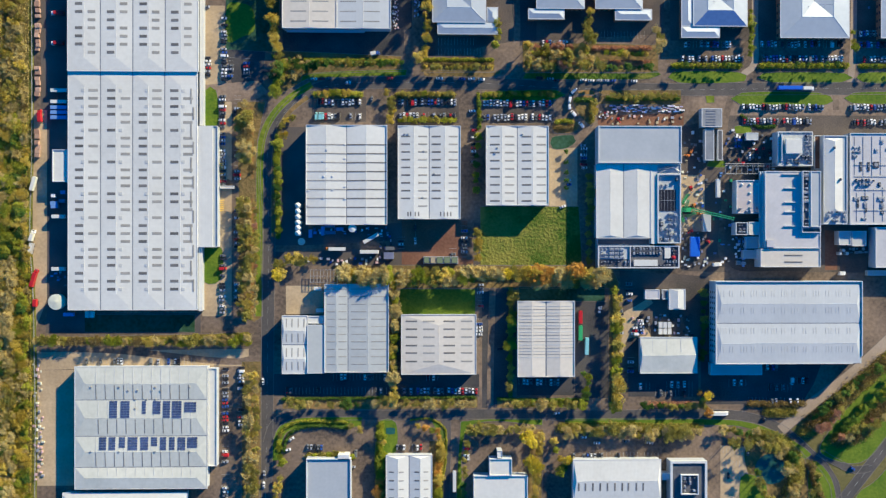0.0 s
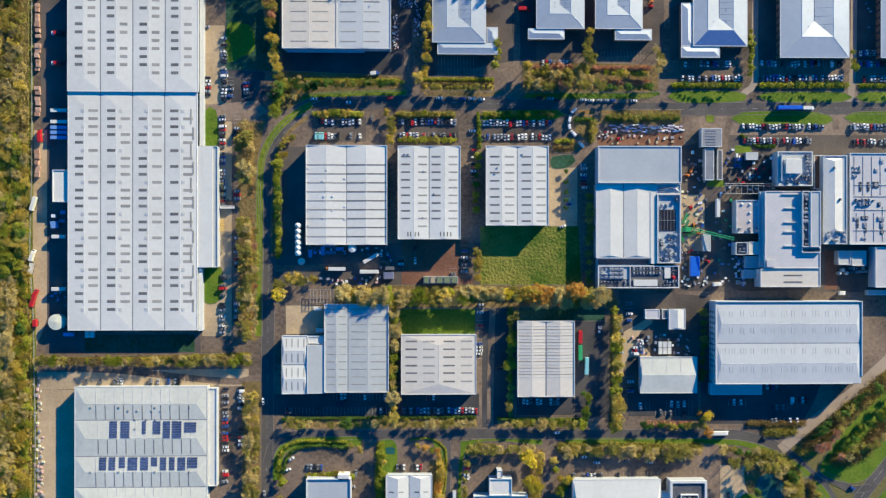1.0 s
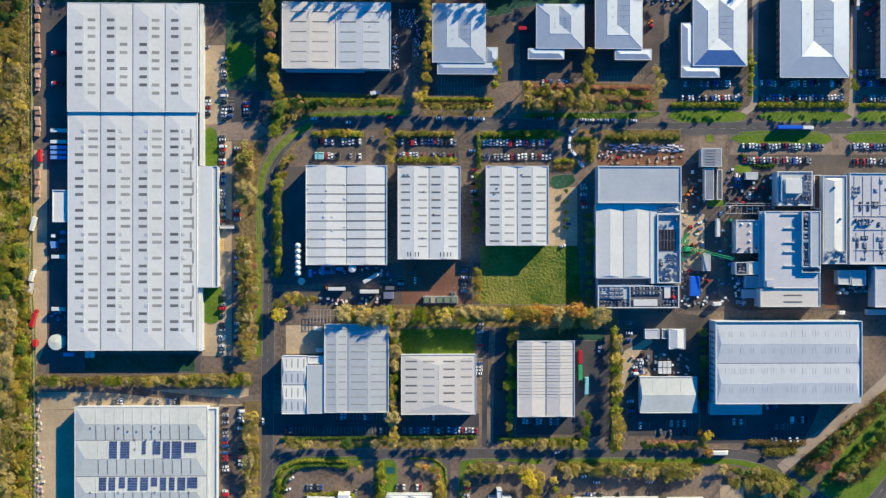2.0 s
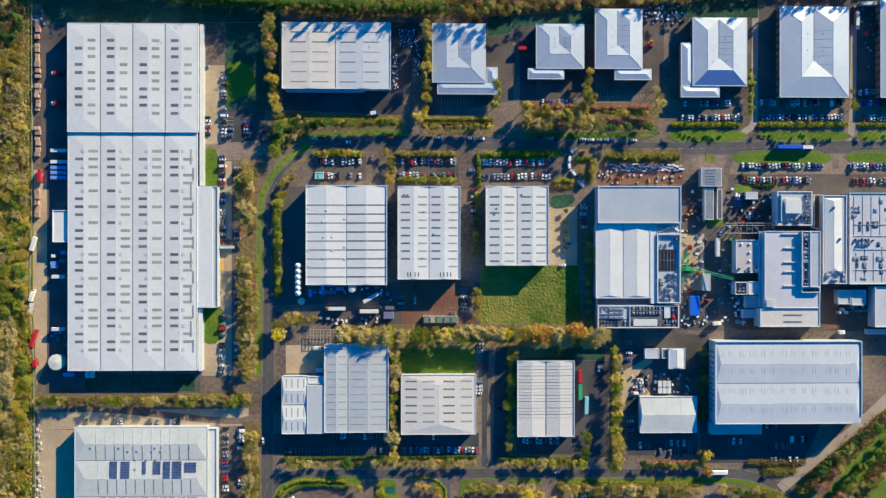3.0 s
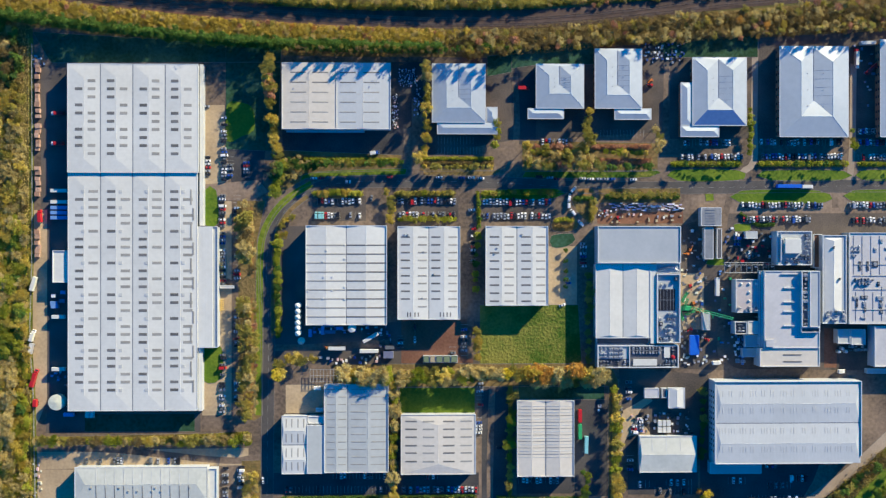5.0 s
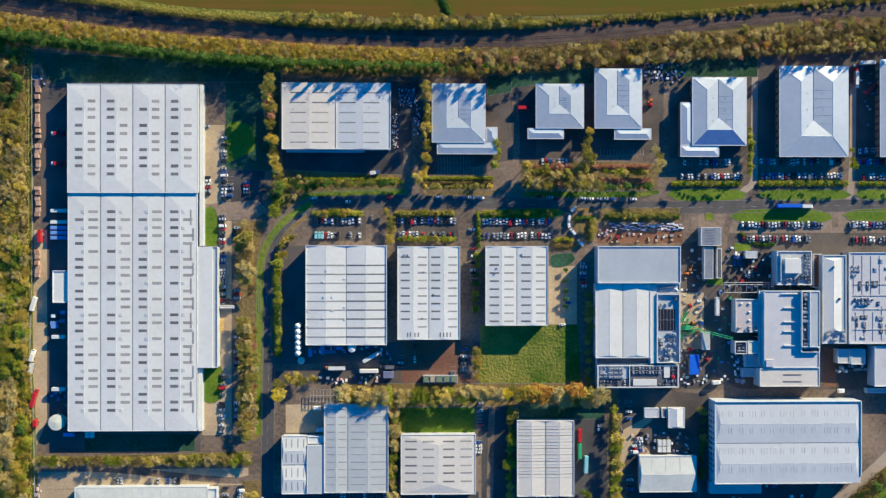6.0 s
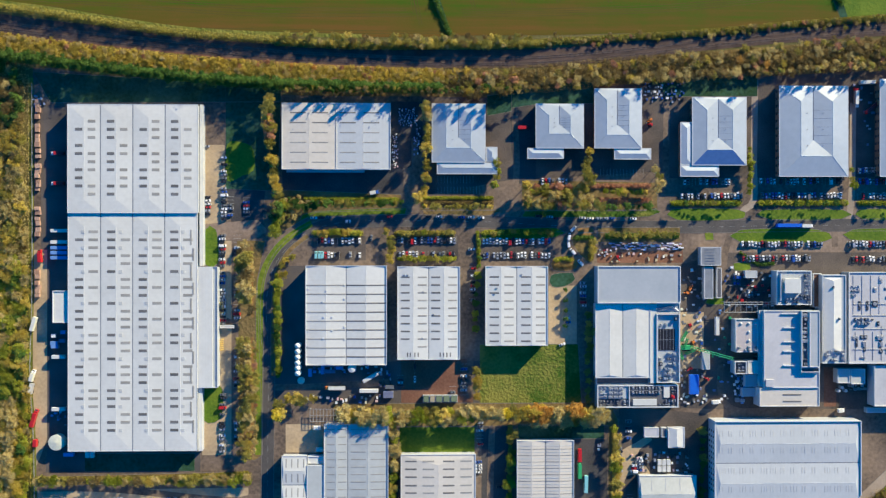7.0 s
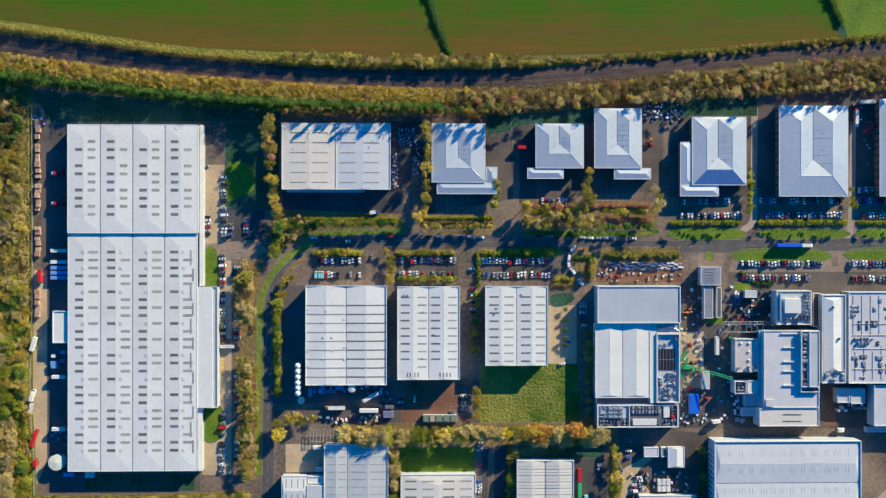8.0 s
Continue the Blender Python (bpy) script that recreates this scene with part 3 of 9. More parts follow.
slab("yard_dark_3", [(106.2, -37.4), (129.6, -37.4), (129.6, -105.7), (106.2, -105.6)], 0.02, M_YARD_DARK, "dark tarmac yard beside the cream warehouse", "yard")
slab("yard_dark_4", [(-108.1, -87.6), (37.9, -88.1), (37.9, -104.1), (-108.1, -103.5)], 0.02, M_YARD_DARK, "dark tarmac car park beside the hedge, shade in its tone", "yard")
slab("yard_dark_5", [(39.9, -21.2), (58.7, -21.3), (58.7, -112.2), (39.9, -112.1)], 0.02, M_YARD_DARK, "dark tarmac access yard", "yard")
slab("yard_dark_6", [(196.0, -79.8), (283.6, -80.1), (277.4, -96.2), (268.4, -110.7), (196.0, -110.4)], 0.02, M_YARD_DARK, "dark tarmac car park below the large warehouse", "yard")
slab("yard_dark_7", [(144.1, -87.7), (194.4, -87.8), (194.4, -104.8), (144.1, -104.6)], 0.02, M_YARD_DARK, "dark tarmac car park below the shed", "yard")
slab("yard_dark_8", [(64.7, -89.8), (105.4, -89.9), (105.4, -103.6), (64.7, -103.4)], 0.02, M_YARD_DARK, "dark tarmac car park beside the hedge, shade in its tone", "yard")
slab("yard_dark_9", [(210.2, -139.6), (232.6, -141.1), (233.9, -160.6), (225.1, -161.9), (224.4, -179.4), (210.2, -179.3)], 0.03, M_YARD_PALE, "pale concrete car park with faint bays", "yard")
slab("yard_dark_10", [(-101.0, 160.2), (-15.4, 160.7), (-15.4, 136.7), (-101.0, 136.2)], 0.02, M_YARD_DARK, "dark tarmac yard before the cream warehouse", "yard")
slab("yard_dark_11", [(-140.6, 142.0), (-112.9, 142.2), (-114.8, 116.3), (-136.6, 116.2)], 0.02, M_YARD_DARK, "dark tarmac car park corner", "yard")
slab("yard_dark_12", [(-24.2, 202.8), (-1.8, 202.8), (-1.8, 168.8), (-9.8, 156.7), (-24.2, 151.9)], 0.022, M_YARD_DARK, "dark tarmac storage yard with tree shade in its tone", "yard")
slab("yard_dark_13", [(61.2, 195.0), (78.6, 197.1), (78.6, 144.8), (65.3, 144.8), (61.2, 168.9)], 0.022, M_YARD_DARK, "dark tarmac yard between two offices", "yard")
slab("yard_pale_1", [(87.7, 72.2), (107.8, 72.3), (107.8, 30.5), (87.7, 30.5)], 0.02, M_YARD_PALE, "pale concrete parking apron", "yard")
slab("yard_pale_2", [(-155.6, 171.7), (-141.4, 171.8), (-141.4, 116.1), (-155.6, 116.1)], 0.02, M_YARD_PALE, "pale concrete parking apron", "yard")
slab("yard_pale_3", [(-145.3, 104.2), (-136.6, 104.2), (-136.6, -46.9), (-157.1, -46.9), (-157.1, 0.8), (-145.3, 0.8)], 0.02, M_YARD_PALE, "pale concrete car park beside the long warehouse", "yard")
slab("yard_pale_7", [(-98.6, -25.5), (-72.3, -25.5), (-72.3, -45.5), (-98.5, -45.4)], 0.02, M_YARD_PALE, "pale concrete yard beside the workshop", "yard")
slab("yard_pale_8", [(-271.9, -71.2), (-124.7, -70.0), (-124.7, -82.0), (-271.9, -84.3)], 0.02, M_YARD_PALE, "pale dusty yard north of the solar roof", "yard")
slab("yard_pale_9", [(-271.9, -84.3), (-243.0, -84.4), (-243.0, -165.4), (-271.9, -165.4)], 0.021, M_YARD_PALE, "pale dusty yard along the fence", "yard")
# sunlit ground beyond the warehouse shadow, painted paler
slab("yard_pale_4", [(-275.1, 97.7), (-265.3, 97.8), (-265.3, -34.8), (-269.6, -46.7), (-275.0, -58.6)], 0.024, M_YARD_PALE, "storage strip painted pale where sunlight falls", "yard")
slab("yard_pale_5", [(98.9, -135.7), (208.2, -130.2), (208.2, -150.4), (98.9, -149.7)], 0.02, M_YARD, "brown worn tarmac car park", "yard")
slab("yard_pale_6", [(200.0, -152.3), (220.4, -152.4), (220.3, -196.8), (200.0, -196.6)], 0.02, M_YARD, "brown worn tarmac forecourt", "yard")
slab("yard_junction", [(-156.0, 115.8), (-118.0, 119.0), (-111.0, 111.0), (-121.0, 104.6), (-133.0, 105.0), (-145.0, 104.6), (-156.0, 112.0)], 0.045, M_YARD_PINK, "pale worn tarmac where the car park meets the road", "yard")
slab("yard_red", [(-17.0, -10.6), (-17.0, 20.5), (33.8, 20.5), (33.8, -10.6)], 0.03, M_YARD_RED, "reddish paved delivery yard", "yard")
slab("yard_soil", [(181.4, 53.2), (198.9, 53.2), (198.9, 12.9), (181.4, 12.9)], 0.03, M_YARD_PALE, "bare sandy soil of the building site", "yard")
slab("yard_soil_2", [(122.4, 95.2), (183.9, 97.5), (183.9, 88.6), (122.4, 88.4)], 0.03, M_YARD_RED, "bare reddish soil of the building site", "yard")
slab("yard_red_2", [(285.6, 13.7), (294.6, 13.7), (294.6, -14.6), (285.6, -14.6)], 0.03, M_YARD_RED, "reddish paved service yard", "yard")

lane("fence_path", [(-276.7, 218.4), (-276.3, 151.1), (-276.3, 72.0), (-276.6, 44.3), (-277.4, 8.7), (-275.1, -30.9), (-274.3, -70.4), (-273.5, -125.8), (-274.2, -181.2)], 3.6, 0.03, M_ROUGH, "narrow straw-coloured grass strip along the boundary fence", "path", kerbs=False)
fence = tagged(new("boundary_fence"), "long grey wire fence on posts along the tree belt", "fence", kind="structure")
fence_line = smooth_path([(-275.4, 214.0), (-275.2, 151.1), (-275.2, 72.0), (-275.9, 44.3), (-276.6, 8.7), (-274.4, -30.9), (-273.6, -70.4), (-272.8, -125.8), (-273.4, -181.2)], 3.0)
for z in (0.5, 1.1, 1.7):
    bm = bmesh.new()
    for a, b in zip(fence_line, fence_line[1:]):
        add_beam(bm, (a.x, a.y, z), (b.x, b.y, z), 0.12)
    part("rail", bm, M_STEEL, fence)
bm = bmesh.new()
for p in fence_line:
    add_box(bm, p.x - 0.06, p.y - 0.06, 0.0, p.x + 0.06, p.y + 0.06, 1.9)
part("post", bm, M_STEEL, fence)["kind"] = "stuff"
# roads
lane("road_main", [(-113.6, -281.8), (-112.8, -174.4), (-112.0, -126.6), (-111.2, -47.0), (-110.5, 16.7), (-112.0, 48.6), (-111.3, 68.5), (-106.5, 86.4), (-96.2, 100.4), (-80.3, 111.6), (-57.2, 117.3), (-21.4, 118.3), (42.7, 117.8), (99.0, 114.8), (179.8, 114.0), (261.2, 115.1), (392.4, 116.1)], 8.4, 0.05, M_ROAD,
     "grey asphalt estate road curving between the warehouses", "road", dashes=0.1)
lane("road_south", [(-111.2, -136.6), (-107.3, -124.6), (-98.9, -118.7), (-77.1, -116.8), (-21.3, -117.1), (42.7, -116.6), (98.9, -117.6), (159.5, -117.5), (204.1, -117.3), (232.6, -120.2), (255.0, -129.2), (273.3, -144.7), (288.0, -160.1), (294.6, -185.2), (296.2, -286.3)], 6.6, 0.055, M_ROAD,
     "grey asphalt road lined with hedges", "road")
lane("road_east", [(253.7, -129.2), (277.4, -109.1), (302.0, -91.4), (320.4, -75.3), (338.9, -57.9), (384.1, -15.4)], 7.6, 0.06, M_ROAD_PALE, "pale dusty lane with worn edges", "road")
lane("road_trunk", [(261.1, -229.4), (289.7, -191.3), (314.2, -160.3), (334.7, -134.9), (384.1, -72.3)], 8.4, 0.05, M_ROAD, "grey asphalt main road", "road", dashes=0.2)
lane("road_link", [(280.7, -144.7), (293.8, -152.1), (306.8, -157.8), (318.3, -156.3)], 5.0, 0.062, M_ROAD, "short asphalt slip road", "road")
lane("road_spur", [(14.6, -117.2), (14.6, -143.2), (13.8, -183.2), (13.0, -283.2)], 6.0, 0.045, M_ROAD, "narrow asphalt side road", "road")
for pts in ([(166.8, 115.5), (173.7, 130.5), (171.7, 153.8), (172.5, 202.1)], [(216.4, 115.3), (228.6, 126.7), (235.1, 134.0), (235.1, 162.3), (235.9, 218.8)], [(46.7, 118.6), (60.7, 133.1), (64.8, 153.2), (63.6, 193.3)], [(-13.4, 118.3), (-7.4, 136.7), (-7.4, 152.7), (-7.4, 176.7)], [(36.7, 116.9), (32.6, 100.9), (32.6, 56.9), (31.4, -7.2)],
            [(-112.0, 44.6), (-128.7, 43.8), (-140.5, 47.7)], [(-112.0, 0.8), (-85.1, 0.8), (-25.3, 4.0)], [(-111.2, -47.0), (-118.8, -64.9), (-130.6, -78.8), (-219.4, -70.6), (-270.3, -69.6)], [(293.0, 114.9), (293.8, 99.9)], [(111.1, 75.1), (112.3, 45.0), (111.0, 8.8)], [(304.1, 118.2), (306.1, 146.5), (307.0, 203.2)],
            [(218.4, 111.3), (213.1, 85.5), (214.3, 45.2), (213.9, -11.3), (261.1, -17.8), (384.1, -19.5)], [(137.3, -117.8), (136.1, -99.7), (147.4, -79.6)], [(45.9, -117.4), (45.9, -83.3), (47.5, -23.2)], [(-39.3, -117.0), (-39.3, -142.9), (-37.3, -182.9)], [(86.9, -117.6), (84.8, -143.6), (82.8, -191.7)]):
    pale = 230 < pts[-1][0] < 310 and pts[-1][1] > 190
    lane("lane", pts, 4.6, 0.038, M_ROAD_PALE if pale else M_YARD, "pale dusty access lane" if pale else "worn asphalt access lane", "lane", kerbs=False)

# grass and planting beds
GREEN = "short green autumn grass"
def grass(points, material=None, label=GREEN, smooth=True, z=0.10):
    return slab("grass", points, z, material or M_GRASS, label, "grass", smooth, True)

slab("lawn", [(38.7, 30.4), (108.6, 30.5), (111.0, -11.3), (38.7, -11.2)], 0.10, M_ROUGH, "rough tussocky lawn, green and straw coloured", "grass", False, True)
slab("lawn_3", [(-18.2, -28.0), (35.0, -28.0), (35.0, -45.7), (-18.2, -45.6)], 0.10, M_GRASS, "green lawn behind the white warehouse", "grass", False, True)
# the dark lawns carry the shade of trees and buildings in their colour
slab("lawn_4", [(66.0, -26.5), (127.2, -26.5), (127.2, -36.6), (66.0, -36.5)], 0.10, M_LAWN_SHADED, "lawn with shade in its deep green, touched by frost", "grass", False, True)
slab("lawn_5", [(-140.6, 225.6), (-101.8, 212.8), (-103.3, 168.1), (-106.5, 139.4), (-140.6, 140.8)], 0.10, M_LAWN_SHADED, "frosty lawn between the warehouses, blue-green shade in its colour", "grass", False, True)
# pool of sunlight between tree shadows, painted as brighter grass
slab("lawn_sunlit", [(-139.6, 172.0), (-129.7, 173.5), (-121.5, 169.0), (-121.0, 154.0), (-129.0, 150.0), (-139.6, 146.5)], 0.13, M_GRASS, "lawn patch painted bright green for sunlight", "grass", True, False, 0.0)
slab("lawn_6", [(-275.1, 222.4), (-156.4, 216.3), (-101.8, 212.0), (-101.8, 202.4), (-251.2, 201.2), (-262.6, 201.1)], 0.11, M_LAWN_SHADED, "strip of lawn behind the warehouse, shade in its deep green", "grass", False, True)
lane("verge", [(-80.3, 116.4), (-96.2, 106.8), (-108.1, 94.0), (-115.2, 78.0), (-116.8, 56.5), (-116.8, 16.7), (-117.2, -15.1), (-117.6, -47.0)], 4.8, 0.10, M_ROUGH_GREEN, "long curved strip of yellow-green grass beside the road", "grass")
lane("verge_inner", [(-83.1, 107.6), (-95.0, 98.0), (-103.3, 85.2), (-106.5, 68.5), (-107.3, 44.6), (-107.3, 8.8)], 3.0, 0.10, M_BANK, "narrow leaf-strewn verge inside the bend", "grass")
grass([(-79.1, 124.4), (-13.4, 127.1), (-14.2, 123.3), (-77.1, 121.2), (-87.1, 118.4)], M_ROUGH_GREEN)
slab("lawn_11", [(-239.0, -45.6), (-162.3, -45.7), (-162.3, -58.0), (-239.0, -57.8)], 0.10, M_LAWN_SHADED, "strip of lawn along the long warehouse, shade in its deep green", "grass", False, True)
slab("lawn_8", [(61.3, 214.7), (119.8, 217.4), (119.8, 202.1), (77.4, 201.1), (61.3, 198.6)], 0.10, M_LAWN_SHADED, "frosty lawn behind an office, its colour darkened for shade", "grass", False, True)
slab("lawn_9", [(163.5, 219.2), (237.6, 223.5), (237.6, 207.7), (172.4, 207.1)], 0.10, M_LAWN_SHADED, "frosty lawn behind an office, its colour darkened for shade", "grass", False, True)
slab("lawn_10", [(44.0, 207.0), (61.3, 209.1), (61.2, 196.2), (44.0, 193.0)], 0.10, M_LAWN_SHADED, "frosty lawn behind an office, its colour darkened for shade", "grass", False, True)
slab("scrub_floor", [(-321.5, 253.6), (-298.0, 250.5), (-239.1, 242.9), (-180.0, 235.2), (-132.5, 231.5), (-60.9, 227.8), (3.0, 225.7), (59.2, 225.2), (123.8, 230.3), (180.6, 237.0), (241.7, 242.9), (303.0, 248.1), (385.3, 253.0), (385.3, 230.7), (303.0, 225.4), (233.5, 221.1), (172.4, 216.8), (119.8, 214.9), (71.3, 210.7), (51.2, 205.8), (3.0, 206.5), (-45.0, 206.3), (-100.8, 206.9), (-160.2, 212.2), (-219.5, 219.2), (-274.5, 226.9), (-321.5, 231.4)], 0.04, M_BANK, "leaf-strewn brown floor of the tree belt", "bank")
lane("verge_south", [(-104.9, -148.5), (-104.1, -134.6), (-100.1, -126.3), (-89.0, -122.3), (-69.1, -121.6), (-45.3, -121.7)], 6.6, 0.10, M_GRASS, "bright green grass verge round the car park", "grass")
grass([(-33.3, -122.2), (-21.3, -122.3), (-21.3, -143.0), (-33.3, -143.0)])
grass([(4.6, -121.2), (14.6, -127.2), (13.8, -143.2), (11.4, -183.2), (6.6, -183.2), (8.6, -135.2)])
grass([(24.6, -129.3), (30.6, -121.3), (82.8, -120.3), (82.8, -124.4), (30.6, -126.1), (25.8, -183.3), (21.8, -183.3)])
grass([(98.9, -120.4), (196.0, -120.9), (232.6, -123.5), (261.1, -135.7), (275.8, -146.7), (271.3, -149.5), (252.9, -138.5), (228.5, -127.1), (196.0, -124.9), (98.9, -124.4)])
grass([(175.8, 126.4), (222.5, 126.7), (228.6, 121.9), (220.4, 119.4), (179.8, 119.2)])
grass([(240.8, 126.0), (300.0, 126.2), (297.9, 119.8), (246.9, 119.5)])
grass([(311.0, 126.3), (343.0, 126.4), (343.0, 120.0), (313.5, 119.8)])
grass([(225.3, 111.8), (281.6, 112.0), (286.5, 103.9), (224.5, 103.7)])
grass([(306.1, 112.1), (351.2, 112.3), (351.2, 105.4), (304.5, 105.2)])
grass([(-1.4, 126.8), (46.7, 125.8), (53.0, 127.6), (46.7, 122.6), (-1.4, 122.6)], M_BANK, "leaf-strewn grass verge")
grass([(70.8, 125.1), (155.5, 125.5), (163.6, 127.6), (159.6, 121.6), (68.8, 121.4)], M_ROUGH, "rough olive grass verge")
grass([(40.7, 111.0), (92.9, 113.2), (92.9, 106.8), (39.5, 105.7)])
grass([(282.3, -144.7), (301.9, -152.9), (316.3, -149.8), (329.8, -134.9), (367.6, -88.4), (359.4, -64.1), (314.2, -100.4), (289.7, -128.6)], None, GREEN, True, 0.09)
grass([(304.0, -185.3), (326.5, -161.2), (384.1, -96.6), (404.6, -186.0), (384.0, -287.3), (269.2, -286.0)], None, GREEN, True, 0.09)
grass([(277.4, -150.8), (289.7, -163.0), (293.7, -185.2), (289.6, -217.5), (277.4, -217.4), (273.3, -164.9)])
grass([(199.6, 109.6), (205.6, 109.8), (206.0, 105.0), (200.4, 104.6)], M_ROUGH_GREEN)
grass([(202.5, 63.7), (213.9, 62.9), (213.1, 58.9), (200.1, 59.6)])
grass([(220.4, 87.9), (232.6, 88.0), (232.6, 83.9), (221.2, 83.1)])
grass([(-155.6, 111.3), (-147.7, 112.1), (-146.1, 88.3), (-154.8, 87.4)])
grass([(-157.1, -1.2), (-143.7, 0.8), (-144.5, -21.1), (-156.3, -22.3)])
grass([(225.1, -162.6), (236.6, -162.0), (243.4, -168.7), (242.1, -177.6), (233.9, -190.2), (225.1, -190.1)])
slab("planting_bed", [(229.3, -141.2), (261.1, -140.6), (272.5, -156.8), (273.3, -209.3), (241.5, -209.1), (239.1, -171.1), (231.7, -164.6)], 0.07, M_BANK, "leaf-strewn bank round the pond", "planting", True, False)
# dark lawn tone paints the shade over this small plot
grass([(89.6, 79.6), (104.7, 81.2), (106.7, 77.1), (100.6, 72.4), (90.2, 71.8)], M_LAWN_SHADED)
slab("verge_soil", [(123.2, 113.3), (181.8, 113.6), (181.8, 103.5), (123.2, 103.3)], 0.09, M_BANK, "scrubby earth bank with fallen leaves", "verge", False, True)
for pts in ([(-3.4, 135.2), (48.7, 135.4), (48.7, 125.8), (-3.4, 125.6)], [(68.8, 147.2), (165.6, 145.7), (165.6, 126.4), (68.8, 125.9)], [(-132.6, 104.2), (-112.8, 104.3), (-118.8, 76.4), (-114.8, -47.0), (-120.7, -51.0), (-130.6, -47.0)], [(-65.2, -11.2), (131.2, -11.3), (137.3, -23.3), (137.3, -111.8), (130.4, -111.7), (130.4, -27.3), (-65.2, -27.1)],
            [(-100.9, -104.8), (-25.3, -105.1), (36.7, -104.1), (36.7, -112.1), (-25.3, -112.7), (-100.9, -112.3)], [(50.7, -105.4), (115.1, -105.6), (115.1, -112.5), (50.7, -112.2)], [(-274.3, -61.7), (-124.7, -58.9), (-124.7, -67.7), (-274.3, -67.3)], [(-106.9, 140.2), (-17.4, 136.7), (-15.4, 126.3), (-77.1, 124.4), (-104.9, 108.3)],
            [(-21.4, 110.7), (20.6, 110.9), (20.6, 106.1), (-21.4, 105.9)], [(-78.7, 110.4), (-45.3, 110.6), (-45.3, 106.2), (-78.7, 106.1)], [(212.2, -125.0), (269.2, -144.7), (275.8, -164.9), (269.2, -225.4), (261.1, -225.4), (257.0, -156.7)], [(-33.3, -143.0), (-25.3, -143.0), (-25.3, -222.9), (-33.3, -222.8)],
            [(2.6, -135.2), (13.0, -135.2), (10.6, -223.2), (3.4, -223.1)], [(74.0, -127.5), (83.6, -127.6), (80.8, -223.8), (70.8, -223.7)], [(-129.4, -78.8), (-116.0, -78.8), (-116.0, -222.1), (-129.4, -222.0)]):
    slab("planting_bed", pts, 0.08, M_BANK, "leaf-strewn earth bed under shrubs", "planting", False, True)

lane("avenue_path", [(-122.4, 100.0), (-122.0, 70.0), (-121.9, 50.0)], 1.7, 0.095, M_SOIL, "strip of orange-brown leaf litter between the avenue trees", "path", kerbs=False)
lane("avenue_path", [(-121.9, 36.0), (-121.8, 0.0), (-122.4, -46.0)], 1.7, 0.095, M_SOIL, "strip of orange-brown leaf litter between the avenue trees", "path", kerbs=False)
grass([(108.0, 112.6), (119.2, 113.2), (121.2, 108.9), (110.1, 108.2)], M_SOIL, "leaf-strewn planting bed", True, 0.12)
grass([(105.0, 107.6), (120.6, 108.2), (119.6, 90.5), (116.6, 88.5), (107.4, 98.0)], M_BANK, "leaf-strewn island beside the lane")
grass([(91.0, 91.5), (104.0, 93.5), (109.0, 87.5), (104.0, 83.2), (91.0, 83.5)], M_SOIL, "leaf-strewn planting bed", True, 0.11)
# fields and railway to the north
slab("field", [(-461.4, 293.7), (-414.9, 276.7), (-298.0, 270.3), (-219.5, 258.9), (-132.5, 249.8), (-45.0, 248.3), (-21.0, 248.4), (17.0, 249.0), (-4.2, 297.0), (-45.0, 480.8), (-461.5, 474.9)], 0.03, M_FIELD, "young green crop field with bare brown headland", "field")
slab("field_2", [(19.1, 249.8), (31.1, 249.9), (99.6, 250.7), (180.6, 253.7), (241.7, 257.6), (278.5, 262.0), (297.0, 264.0), (283.4, 299.1), (221.3, 484.7), (-37.0, 481.0), (1.4, 297.1)], 0.03, M_FIELD, "young green crop field with tramlines", "field")
slab("field_3", [(303.2, 264.6), (344.1, 268.2), (468.2, 277.2), (468.3, 488.2), (233.6, 484.8), (291.6, 299.1)], 0.03, M_GRASS, "bright green pasture", "field")
slab("ditch", [(-3.4, 297.0), (3.0, 297.1), (19.1, 249.8), (15.0, 249.8)], 0.05, M_LAWN_SHADED, "dark green overgrown ditch", "ditch")
slab("ditch_2", [(284.6, 299.1), (290.8, 299.1), (303.2, 264.6), (297.8, 264.2)], 0.05, M_LAWN_SHADED, "dark green overgrown ditch", "ditch")
rail_line = [(-461.4, 279.9), (-376.1, 267.5), (-298.0, 256.5), (-239.2, 249.7), (-180.0, 244.0), (-100.8, 237.2), (-21.0, 233.6), (19.1, 233.0), (79.4, 234.1), (140.0, 239.2), (200.9, 246.8), (262.1, 252.8), (331.0, 258.0), (406.0, 262.5), (509.8, 267.2)]
lane("railway_bed", rail_line, 13.0, 0.10, M_BALLAST, "brown stone ballast of a railway line", "railway", kerbs=False)

lane("field_margin", [(-461.4, 288.0), (-414.9, 275.5), (-321.5, 273.0), (-274.5, 268.6), (-219.5, 260.4), (-168.2, 253.6), (-104.7, 250.2), (-45.0, 249.0)], 2.6, 0.05, M_ROUGH, "rough yellow-green grass margin along the field", "verge", kerbs=False)
# tramlines in the crops
bm = bmesh.new()
